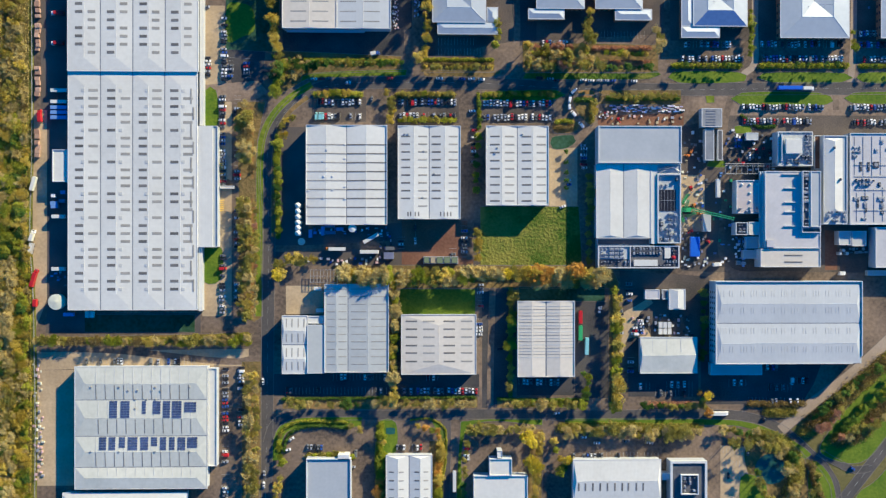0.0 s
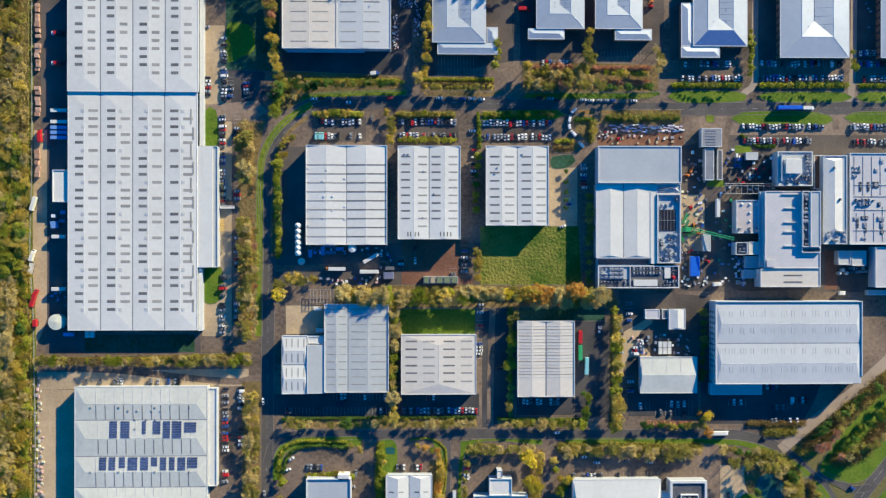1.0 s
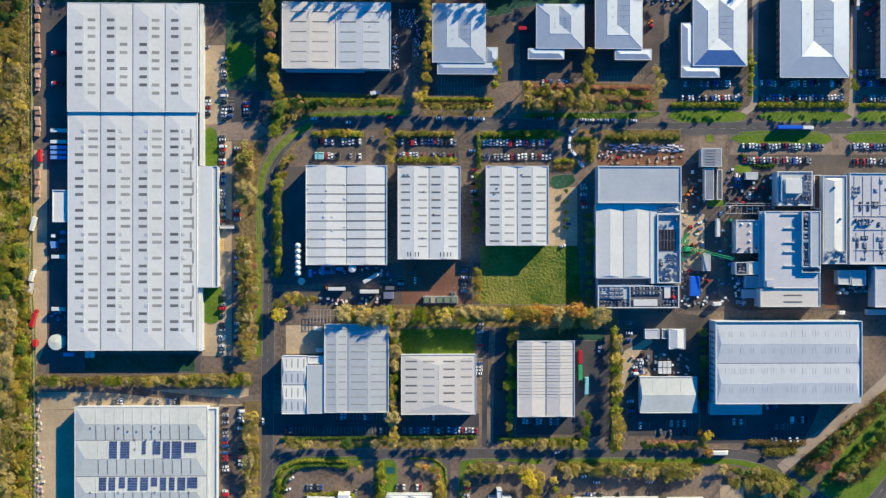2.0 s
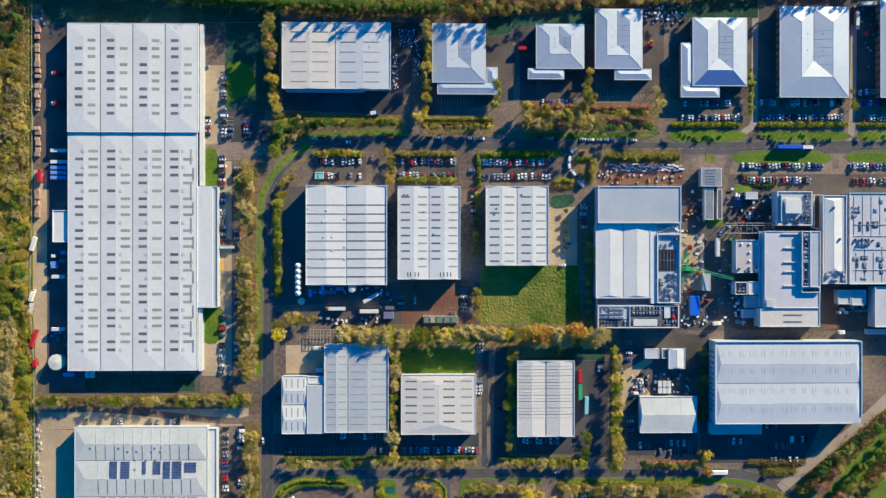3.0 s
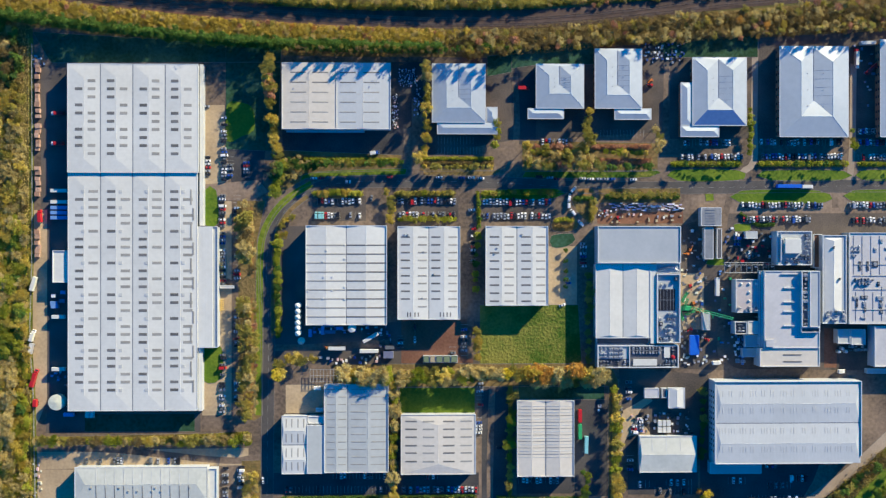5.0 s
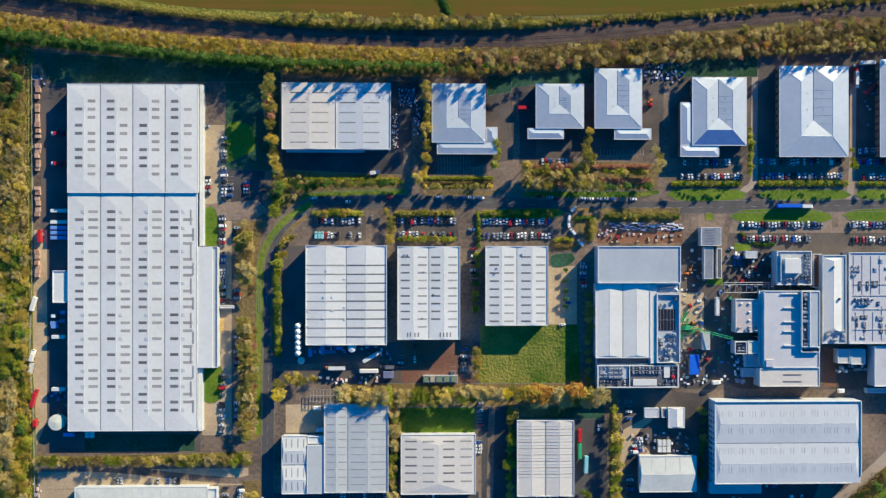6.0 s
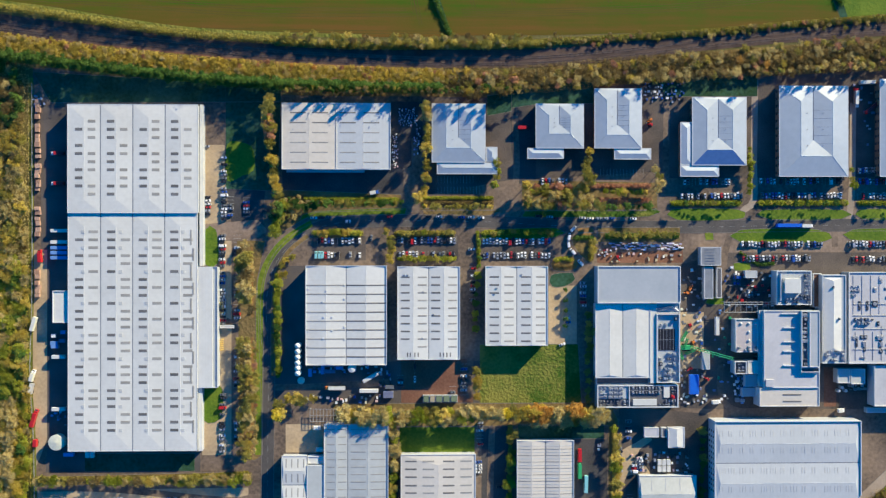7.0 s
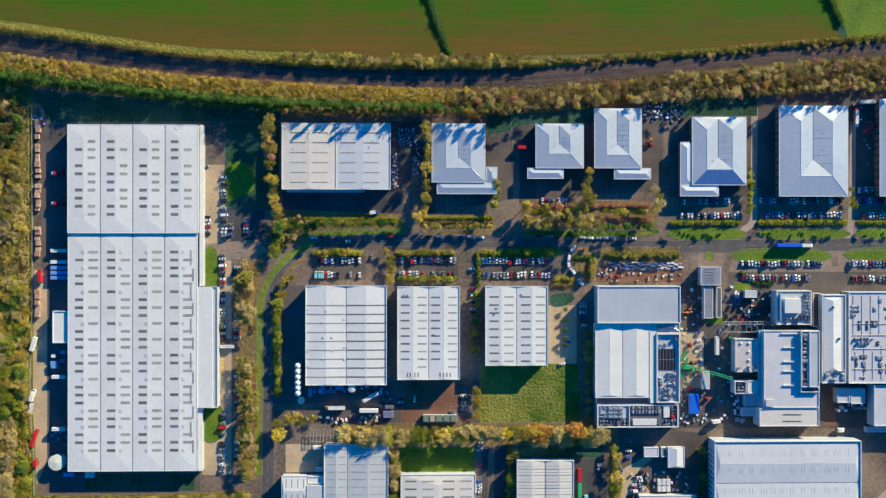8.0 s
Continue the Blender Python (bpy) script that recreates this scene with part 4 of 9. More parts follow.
for pts in ([(-337.1, 276.4), (-219.5, 270.0), (-132.5, 264.2), (-45.0, 263.9), (-9.0, 264.1)], [(-337.1, 282.0), (-219.5, 276.4), (-132.5, 269.0), (-45.0, 267.9), (-13.0, 268.1)], [(-7.0, 264.9), (-12.2, 288.9), (-21.0, 337.0)], [(-3.0, 256.9), (-9.8, 289.0), (-18.6, 337.0)], [(35.1, 269.2), (25.1, 297.2), (11.0, 345.3)], [(63.3, 271.4), (53.2, 297.4), (39.1, 345.5)], [(95.5, 273.6), (85.4, 297.7), (71.3, 345.8)],
            [(131.9, 273.8), (121.8, 297.9), (107.6, 346.1)], [(166.4, 275.6), (156.2, 298.2), (142.0, 346.4)], [(25.1, 267.5), (99.6, 268.8), (180.6, 272.5), (262.1, 281.1)], [(26.3, 264.3), (99.6, 265.6), (180.6, 269.3), (266.2, 278.7)], [(-337.1, 270.1), (-258.8, 267.4), (-180.0, 254.4), (-132.5, 253.0), (-45.0, 251.9), (11.0, 252.2)], [(200.9, 276.7), (190.7, 302.5), (176.5, 346.8)], [(237.6, 281.0), (227.4, 302.7), (213.1, 347.1)]):
    path = smooth_path(pts, 6.0)
    for d in (-0.9, 0.9):
        add_strip(bm, offset_path(path, d + 0.25), offset_path(path, d - 0.25), 0.036, 0.036)
tagged(mesh_object("tramline", bm, M_TRACK), "brown wheel tracks running through the crops", "field track", kind="stuff")

# ---------------- buildings ----------------
def solar_array(parent, roof, x0, y0, x1, y1):
    """A block of framed panels lying on a roof slope."""
    x0, x1, y0, y1 = min(x0, x1), max(x0, x1), min(y0, y1), max(y0, y1)
    nx, ny = max(1, round((x1 - x0) / 2.2)), max(1, round((y1 - y0) / 1.75))
    w, d = (x1 - x0) / nx, (y1 - y0) / ny
    for i in range(nx):
        for j in range(ny):
            x, y = x0 + (i + 0.5) * w, y0 + (j + 0.5) * d
            roof_piece(parent, roof, x, y, w - 0.12, d - 0.3, M_SOLAR, "solar_panel", 0.22, 0.08)


M_SOLAR = surface("solar_glass", (0.05, 0.072, 0.15), (0.095, 0.13, 0.26), 0.25, big=0.08, fine=1.5, bump=0, random_mix=0.25, spec=0.5)

# long white warehouse, lower part
bw = thing("warehouse", 0, 0, 0, "very long white warehouse with four roof bays and grey rooflights", "warehouse")
X0, Y0, X1, Y1 = -247.1, -41.6, -158.9, 123.1
walls(bw, X0, Y0, X1, Y1, 7.4, M_CLAD)
r = Roof(X0, Y0, X1, Y1, 7.5, 0.4, 4, "y", 11.0, 9.5).build(bw, M_ROOF_Y)
ROWS_A, ROWS_B = (1, 3, 4, 6, 7, 8, 10, 11, 12, 14, 15, 17, 18, 19, 21, 23, 24), (0, 1, 2, 3, 5, 7, 9, 11, 13, 14, 16, 18, 20, 21, 22, 24, 25)
top, bottom = 110.2, -27.4
for k, x in enumerate((-239.6, -230.0, -217.6, -207.9, -195.9, -186.2, -174.2, -164.9)):
    a_type = k in (0, 3, 4, 7)
    for i in range(26):
        y = top + (bottom - top) * i / 25
        if i in (ROWS_A if a_type else ROWS_B):
            # west slopes get the darker rooflight: their shading is put into the colour
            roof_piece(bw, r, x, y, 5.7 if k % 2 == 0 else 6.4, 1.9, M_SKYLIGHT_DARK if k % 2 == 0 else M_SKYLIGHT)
        elif a_type:
            roof_piece(bw, r, x + (2.6 if k % 2 == 0 else -3.2), y, 2.2, 2.2, M_SKYLIGHT_PALE, "roof_vent", 0.05, 0.2)
top, bottom = 112.4, -30.9
x_bar, x_bar2 = -161.1, -162.7
# staggered grey bars stand in for shadow strips near the roof edge
for i in range(12):
    roof_piece(bw, r, x_bar if i % 2 else x_bar2, top + (bottom - top) * (i + 0.5) / 12, 1.1, 8.6 if i % 2 else 10.5, M_SKYLIGHT, "roof_duct_cover", 0.1, 0.15)
fittings(bw, "loading_door", M_DOOR, [(X0, y, -90) for y in spread(Y0 + 8, Y1 - 4, 22)], 3.2, 3.6, 1.0)

bn = thing("warehouse", 0, 0, 0, "slightly taller white warehouse end with four hipped roof bays", "warehouse")
NX0, NY0, NX1, NY1 = -247.0, 124.2, -158.0, 198.2
NY0 = Y1 + 0.5
walls(bn, NX0, NY0, NX1, NY1, 8.5, M_CLAD)
fittings(bn, "loading_door", M_DOOR, [(NX0, y, -90) for y in spread(NY0 + 4, NY1 - 4, 10)], 3.2, 3.6, 1.0)
r = Roof(NX0, NY0, NX1, NY1, 8.6, 0.42, 4, "y", 9.0, 9.5).build(bn, M_ROOF_Y)
first, second = 136.3, 141.9
for k, x in enumerate((-239.5, -230.7, -217.6, -208.7, -195.2, -186.7, -173.6, -164.6)):
    a_type = k in (0, 3, 4, 7)
    for i in range(10):
        if i in ((1, 2, 3, 5, 6, 8) if a_type else (0, 1, 3, 4, 5, 7, 8, 9)):
            # darker copy on west slopes, away from the sun, as painted shading
            roof_piece(bn, r, x, first + (second - first) * i, 5.2, 2.0, M_SKYLIGHT_DARK if k % 2 == 0 else M_SKYLIGHT)

cx0, cy0, cx1, cy1 = -158.7, 86.7, -155.0, 198.9
wing = thing("lean_to", 0, 0, 0, "white lean-to along the warehouse wall", "lean-to", "lean-tos")
walls(wing, NX1 + 0.5, cy0, cx1, cy1, 4.9, M_CLAD)
part("roof_deck", box(NX1 + 0.5, cy0 - 0.2, 4.95, cx1 + 0.2, cy1 + 0.2, 5.25), M_ROOF_X, wing)
cx0, cy0, cx1, cy1 = -158.9, -42.5, -155.7, 1.6
wing = thing("lean_to", 0, 0, 0, "white lean-to along the warehouse wall", "lean-to", "lean-tos")
walls(wing, X1 + 0.5, cy0, cx1, cy1, 4.9, M_CLAD)
part("roof_deck", box(X1 + 0.5, cy0 - 0.2, 4.95, cx1 + 0.2, cy1 + 0.2, 5.25), M_ROOF_X, wing)
ox0, oy0, ox1, oy1 = -157.9, 2.0, -144.6, 85.6
wing = thing("office_wing", 0, 0, 0, "white office wing attached to the long warehouse", "office")
walls(wing, X1 + 0.5, oy0, ox1, oy1, 6.4, M_CLAD)
part("roof_deck", box(X1 + 0.5, oy0, 6.45, ox1 - 3.4, oy1, 7.0), M_ROOF_X, wing)
part("roof_step", box(ox1 - 3.4, oy0, 6.2, ox1 - 0.4, oy1, 6.45), M_ROOF_GREY_Y, wing)
part("parapet", box(ox1 - 0.4, oy0 - 0.3, 6.0, ox1, oy1 + 0.3, 7.0), M_TRIM, wing)
part("parapet", box(X1 + 0.5, oy1, 6.0, ox1 - 0.4, oy1 + 0.4, 7.0), M_TRIM, wing)
part("parapet", box(X1 + 0.5, oy0 - 0.4, 6.0, ox1 - 0.4, oy0, 7.0), M_TRIM, wing)
dx0, dy0, dx1, dy1 = -258.6, 47.0, -248.1, 69.3
block("loading_dock", dx0, dy0, X0 - 0.5, dy1, 6.0, M_ROOF_X, "white flat-roofed loading dock on the warehouse side", "loading dock", parapet=0.5)

# white warehouse with solar panels
sw = thing("warehouse", 0, 0, 0, "white warehouse with ridged roof carrying two rows of solar panels", "warehouse")
X0, Y0, X1, Y1 = -242.4, -165.5, -151.9, -81.3
walls(sw, X0, Y0, X1, Y1, 7.4, M_CLAD)
cuts = list((-165.2, -150.7, -129.2, -104.1, -81.4))
r = Roof(X0, Y0, X1, Y1, 7.5, 0.85, cuts, "x", 7.0, 7.0).build(sw, M_ROOF_GREEN, 0.5)
for seq in ([-218.7, -116.4, -213.3, -104.6, -211.0, -116.4, -204.8, -104.7], [-196.3, -113.7, -193.6, -104.7, -188.9, -113.8, -183.5, -104.8], [-181.9, -116.5, -176.9, -104.8, -175.7, -116.6, -169.1, -104.8], [-167.2, -112.7, -159.0, -105.6, -225.7, -138.6, -220.7, -129.6],
            [-219.1, -138.6, -214.5, -129.6, -212.1, -137.1, -207.9, -129.6], [-206.0, -138.7, -199.4, -129.7, -197.4, -138.7, -192.0, -129.7], [-190.1, -136.0, -185.8, -129.8, -183.9, -138.8, -179.6, -129.8],
            [-177.6, -138.8, -173.8, -129.8, -171.8, -138.9, -166.4, -129.9], [-165.2, -137.4, -158.2, -129.9]):
    for i in range(0, len(seq), 4):
        solar_array(sw, r, *seq[i:i + 4])
rows = ((-98.6, -122.4, -145.1), (-87.2, -110.3, -134.5, -153.7))
x_first, x_last = -227.9, -161.1
for kind, ys in enumerate(rows):
    for n, y in enumerate(ys):
        for i in range(11):
            x = x_first + (x_last - x_first) * (i + 0.25 * (n % 2)) / 10.5
            roof_piece(sw, r, x, y, 0.45, 6.0 if kind and n == 3 else 10.0, M_SKYLIGHT_DARK if kind == 0 else M_SKYLIGHT_PALE, "rooflight_strip", 0.05, 0.1)
for x, y in ((-231.3, -95.1), (-212.0, -95.2), (-205.8, -97.6), (-199.6, -97.6), (-187.2, -95.3), (-189.5, -97.6), (-183.3, -97.7), (-163.5, -95.4), (-201.1, -103.8), (-193.4, -103.9), (-187.2, -103.9), (-231.3, -139.6), (-212.0, -139.7), (-187.2, -139.8), (-163.5, -139.9), (-201.1, -110.1)):
    roof_piece(sw, r, x, y, 1.0, 1.0, M_SKYLIGHT, "roof_vent", 0.2, 0.4)
ex0, ey0, ex1, ey1 = -152.1, -150.8, -145.4, -82.7
wing = thing("lean_to", 0, 0, 0, "low white side wing with a parapet", "lean-to", "lean-tos")
walls(wing, X1 + 0.5, ey0, ex1, ey1, 5.0, M_CLAD)
flat_roof(wing, X1 + 0.5, ey0, ex1, ey1, 5.5, M_ROOF_X, 0.5, 0.4)
ex0, ey0, ex1, ey1 = -271.3, -211.4, -166.3, -169.1
south = thing("warehouse", 0, 0, 0, "white warehouse with a plain profiled roof", "warehouse")
walls(south, ex0 + 20, ey0, ex1, ey1, 5.9, M_CLAD)
Roof(ex0 + 20, ey0, ex1, ey1, 6.0, 1.5, 2, "x", 5.0, 5.0).build(south, M_ROOF_X)

# northern cream warehouse in two halves
nw = thing("warehouse", 0, 0, 0, "cream-white warehouse with two shallow roof bays and thin rooflights", "warehouse")
X0, Y0, X1, Y1 = -99.3, 154.1, -24.6, 199.5
walls(nw, X0, Y0, X1, Y1, 8.9, M_CLAD)
r = Roof(X0, Y0, X1, Y1, 9.0, 0.6, 2, "y").build(nw, M_ROOF_CREAM, 0.6, None, lip=0.4)
part("fire_wall", box((X0 + X1) / 2 - 0.3, Y0 + 0.1, 8.5, (X0 + X1) / 2 + 0.3, Y1 - 0.1, 9.3), M_ROOF_CREAM, nw)
for x in (-88.3, -73.1, -53.9, -37.5):
    for i in range(6):
        y = Y0 + 4.5 + i * 6.9
        if Y0 + 1 < y < Y1 - 1:
            # northern rows take the dark copy, painting in the tree belt's shade
            roof_piece(nw, r, x, y, 11.0, 0.8, M_SKYLIGHT if i < 4 else M_SKYLIGHT_DARK)
[c for c in nw.children if c.name.startswith("roof_bay")][1].data.materials[0] = M_ROOF_COOL
lx0, ly0, lx1, ly1 = -96.5, 153.0, -26.0, 155.4
part("loading_canopy", box(X0 + 2, Y0 - 2.2, 4.6, X1 - 18, Y0 - 0.5, 4.9), M_CLAD, nw, "grey canopy over the loading doors")

# three white units along the main road
def unit(x0, y0, x1, y1, h, rise, bays, axis, material, label, hip=2.0, wall=None, gutter=0.6, lip=0.3):
    b = thing("warehouse", 0, 0, 0, label, "warehouse")
    walls(b, x0, y0, x1, y1, h - 0.1, wall or M_CLAD)
    if x1 - x0 > 25:
        fittings(b, "loading_door", M_DOOR, [(x, y0, 0) for x in spread(x0, x1, max(2, int((x1 - x0) / 9)))], 3.6, 4.2, 0.05)
    return b, Roof(x0, y0, x1, y1, h, rise, bays, axis, hip, hip).build(b, material, gutter, lip=lip)

b1, r = unit(-82.9, 17.7, -27.3, 86.3, 8.0, 0.8, 2, "y", M_ROOF_Y, "white warehouse crossed by thin dark rooflight strips", 0.02, lip=0.6)
xs = (-76.2, -62.5, -48.4, -34.3)
ya, yb = 73.0, 23.1
for i in range(9):
    y = ya + (yb - ya) * i / 8
    for x in xs:
        roof_piece(b1, r, x, y, 13.6, 0.85, M_SKYLIGHT_DARK if x > -55 else M_SKYLIGHT, "rooflight_strip", 0.06, 0.1)
for x, y in ((-68.7, 69.3), (-71.4, 61.5), (-70.7, 50.9), (-71.1, 36.0), (-64.8, 50.9), (-64.8, 41.5), (-56.2, 73.3), (-56.2, 63.5), (-56.2, 43.9), (-56.2, 35.3), (-81.6, 70.5), (-81.6, 41.1), (-81.6, 30.9)):
    roof_piece(b1, r, x, y, 1.0, 1.0, M_TRIM, "roof_vent", 0.2, 0.4)

b2, r = unit(-19.0, 21.6, 23.8, 85.7, 9.9, 0.7, 2, "y", M_ROOF_Y, "white warehouse with four columns of rooflights", 0.02, lip=0.5)
ya, yb = 78.6, 30.2
for k, x in enumerate((-13.9, -2.1, 7.3, 19.1)):
    for i in range(10):
        if i < 9 or k % 2:
            # even columns lie on west slopes, with slope shade in their colour
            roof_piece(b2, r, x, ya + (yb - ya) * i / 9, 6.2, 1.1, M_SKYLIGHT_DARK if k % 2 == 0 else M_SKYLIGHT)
ya, yb = 24.7, 24.7
for x in (-12.3, -10.4, -7.2, -4.9, 10.4, 12.8, 15.1, 17.5):
    roof_piece(b2, r, x, ya, 0.8, 3.0, M_SKYLIGHT_DARK, "rooflight_strip")
for x, y in ((-14.7, 80.1), (-12.3, 80.1), (-1.4, 68.3), (-2.1, 36.1), (5.7, 52.6)):
    roof_piece(b2, r, x, y, 1.1, 0.9, M_TRIM_DARK, "roof_vent", 0.2, 0.35)

b3, r = unit(42.4, 31.2, 85.4, 85.9, 9.4, 0.7, 2, "y", M_ROOF_Y, "white warehouse with four columns of rooflights beside the lawn", 0.02, lip=0.5)
ya, yb = 78.8, 33.9
for k, x in enumerate((48.2, 58.5, 70.3, 80.6)):
    for i in range(9):
        # west-slope columns are coloured darker for shade, east-slope ones lighter
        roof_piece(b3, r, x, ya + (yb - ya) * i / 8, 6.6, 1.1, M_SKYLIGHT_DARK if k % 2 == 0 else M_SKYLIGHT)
for x, y in ((49.8, 70.8), (48.2, 66.9), (67.2, 80.3)):
    roof_piece(b3, r, x, y, 1.2, 0.8, M_TRIM_DARK, "roof_vent", 0.2, 0.35)

# southern row
u1, r = unit(-70.1, -85.1, -26.2, -24.4, 8.0, 0.6, [-70.1, -54.1, -26.2], "y", M_ROOF_GREY_Y, "grey-white warehouse with faint rooflight bars", 0.02, lip=0.6)
ya, yb = -27.5, -79.8
for k, x in enumerate((-65.8, -57.9, -46.6, -32.8)):
    for i in range(11):
        roof_piece(u1, r, x, ya + (yb - ya) * i / 10, 10.5 if k > 1 else 5.5, 0.6, M_SKYLIGHT, "rooflight_strip")
u1b, r = unit(-99.7, -86.2, -82.8, -46.4, 7.0, 0.9, 2, "x", M_ROOF_Y, "small white workshop with upright rooflights", 1.0)
for x in (-96.9, -93.0, -88.7, -84.7):
    for y in (-51.1, -61.4, -71.6, -81.0):
        roof_piece(u1b, r, x, y, 0.8, 6.0, M_SKYLIGHT, "rooflight_strip")
lx0, ly0, lx1, ly1 = -82.0, -51.6, -71.0, -46.5
block("link_building", lx0, ly0, lx1, ly1, 6.5, M_ROOF_X, "small white link between two workshops", "building", parapet=0.4)
lx0, ly0, lx1, ly1 = -82.0, -86.2, -70.6, -52.4
block("low_extension", lx0 - 0.5, ly0, lx1, ly1, 7.95, M_ROOF_GREY_Y, "grey flat-roofed extension of a workshop", "building", parapet=0.06)

u2, r = unit(-16.7, -86.8, 34.9, -45.7, 8.0, 0.9, 1, "y", M_ROOF_CREAM, "cream-white warehouse with short dark rooflights and a hipped end", 7.0)
for k, x in enumerate((-10.0, 2.2, 16.4, 28.6)):
    for y in (-50.0, -55.5, -61.0, -66.9, -72.1, -78.0):
        roof_piece(u2, r, x, y, 8.0, 1.1, M_SKYLIGHT_DARK if k % 2 == 0 else M_SKYLIGHT)

u3, r = unit(64.6, -88.7, 103.9, -36.4, 8.0, 0.7, 2, "y", M_ROOF_CREAM, "cream warehouse with ribbed rooflight strips", 0.02, None, 1.0, 0.5)
ya, yb = -39.6, -75.5
for k, x in enumerate((69.3, 79.6, 89.1, 99.0)):
    for i in range(17):
        roof_piece(u3, r, x, ya + (yb - ya) * i / 16, 9.2, 0.5, M_SKYLIGHT if i % 2 else M_SKYLIGHT_PALE, "rooflight_strip", 0.05, 0.08)

lk, r = unit(151.4, -86.9, 191.1, -62.1, 6.0, 1.3, 1, "x", M_ROOF_GREEN, "low pale green-grey shed with a shallow ridge", 0.8)
for x in (159.7, 169.7, 179.7):
    roof_piece(lk, r, x, -67.7, 0.6, 9.0, M_SKYLIGHT_PALE, "rooflight_strip")

# large warehouse in the east
rw = thing("warehouse", 0, 0, 0, "large white-grey warehouse with two east-west ridges", "warehouse")
X0, Y0, X1, Y1 = 203.1, -79.5, 304.4, -24.0
r = Roof(X0, Y0, X1, Y1, 12.5, 0.8, [-79.5, -51.5, -24.0], "x", 3.0, 3.0, 0.5).build(rw, M_ROOF_COOL, 0.6, trim=False)
random.seed(7)
groups = [(205.7, 212.1, 220.0, 227.2, 235.2, 241.5), (248.7, 255.9, 263.8, 271.0, 279.8, 287.0, 295.0)]
for y in (-30.6, -42.4, -56.6, -69.6):
    for g in groups:
        for x in g:
            for k in range(random.choice((2, 2, 3))):
                roof_piece(rw, r, x + k * 1.9, y, 0.7, 4.2, M_SKYLIGHT_PALE, "rooflight_strip")
px0, py0, px1, py1 = 202.2, -80.3, 305.6, -22.1
part("gutter_deck", box(X0, Y1 + 0.01, 11.9, X1, py1 - 0.5, 12.45), M_ROOF_GREY_X, rw)
part("gutter_deck", box(X1 + 0.01, Y0, 11.9, px1 - 0.5, py1 - 0.5, 12.42), M_ROOF_GREY_X, rw)
part("parapet", box(px0, py1 - 0.5, 11.7, px1, py1, 13.4), M_TRIM, rw)
part("parapet", box(px0, Y0 - 0.5, 11.7, X0, py1 - 0.5, 12.8), M_TRIM, rw)
part("parapet", box(px1 - 0.5, Y0 + 5, 11.7, px1, py1 - 0.5, 13.4), M_TRIM, rw)
part("parapet", box(X0, Y0 - 0.5, 11.7, px1 - 6.5, Y0, 12.8), M_TRIM, rw)
walls(rw, px0 + 0.05, Y0 - 0.4, px1 - 0.05, py1 - 0.05, 11.7, M_CLAD)
for z in (2.0, 5.5, 9.0):
    fittings(rw, "window", M_WINDOW, [(px0 + 0.05, y, -90) for y in spread(Y0 + 6, py1 - 6, 12)], 1.6, 1.4, z)
wx0, wy0, wx1, wy1 = 201.3, -88.7, 237.9, -81.0
block("canopy_building", wx0, wy0, wx1, Y0 - 0.9, 5.5, M_ROOF_GREY_X, "low grey-blue annexe beneath the large warehouse", "annexe", parapet=0.2)

# southern edge units
x0, y0, x1, y1 = -83.0, -203.7, -52.1, -145.4
w1 = block("office_block", x0, y0, x1, y1, 8.0, M_MEMBRANE, "grey flat-roofed office block with a white parapet", "office", parapet=0.9)
x0, y0, x1, y1 = -61.1, -145.9, -53.3, -143.9
part("parapet_tower", box(x0, y0, 0.0, x1, y1 + 1.2, 8.9), M_TRIM, w1)
w2, r = unit(-27.4, -204.4, 4.2, -143.8, 7.5, 1.2, 2, "y", M_ROOF_Y, "white warehouse with small dark rooflights", 2.0)
for k, x in enumerate((-23.8, -17.1, -6.1, 0.2)):
    for i in range(9):
        roof_piece(w2, r, x, -148.9 - 6.2 - i * 6.0, 3.4, 0.9, M_SKYLIGHT_DARK if k % 2 == 0 else M_SKYLIGHT)
x0, y0, x1, y1 = 33.4, -204.7, 71.3, -157.9
block("white_unit", x0, y0, x1, y1, 8.0, M_ROOF_X, "white flat-roofed unit with a stepped front", "building", parapet=0.7)
ax0, ay0, ax1, ay1 = 44.4, -157.9, 60.2, -145.9
block("entrance_block", ax0, y1 + 0.1, ax1, ay1, 8.6, M_ROOF_X, "white stepped entrance block", "building", parapet=0.7)
ax0, ay0, ax1, ay1 = 49.9, -145.1, 53.4, -140.3
block("stair_tower", ax0, -145.6 + 0.2, ax1, ay1, 9.0, M_ROOF_X, "small white stair tower", "building", parapet=0.3, width=0.25)
w4 = thing("warehouse", 0, 0, 0, "white warehouse with upright dark rooflights and a flat front", "warehouse")
x0, y0, x1, y1 = 103.5, -205.5, 164.8, -147.6
walls(w4, x0, y0, x1, y1, 7.9, M_CLAD)
r = Roof(x0, y0, x1, y1, 8.0, 1.3, 2, "x", 2.0, 2.0).build(w4, M_ROOF_X)
for x in (107.0, 111.7, 116.9, 122.1, 127.2, 132.4, 137.6, 141.9, 147.5, 152.3):
    roof_piece(w4, r, x, -166.2, 1.1, 5.6, M_SKYLIGHT_DARK, "rooflight_strip")
x0, y0, x1, y1 = 171.4, -205.6, 197.4, -148.3
block("office_block", x0, y0, x1, y1, 8.5, M_MEMBRANE_DARK, "dark flat-roofed office with a thick white parapet", "office", parapet=1.0, width=1.6)
x0, y0, x1, y1 = 166.3, -162.2, 171.9, -157.4
block("link_building", x0, y0, x1 - 0.3, y1, 6.5, M_ROOF_X, "small white link building", "building", parapet=0.4)

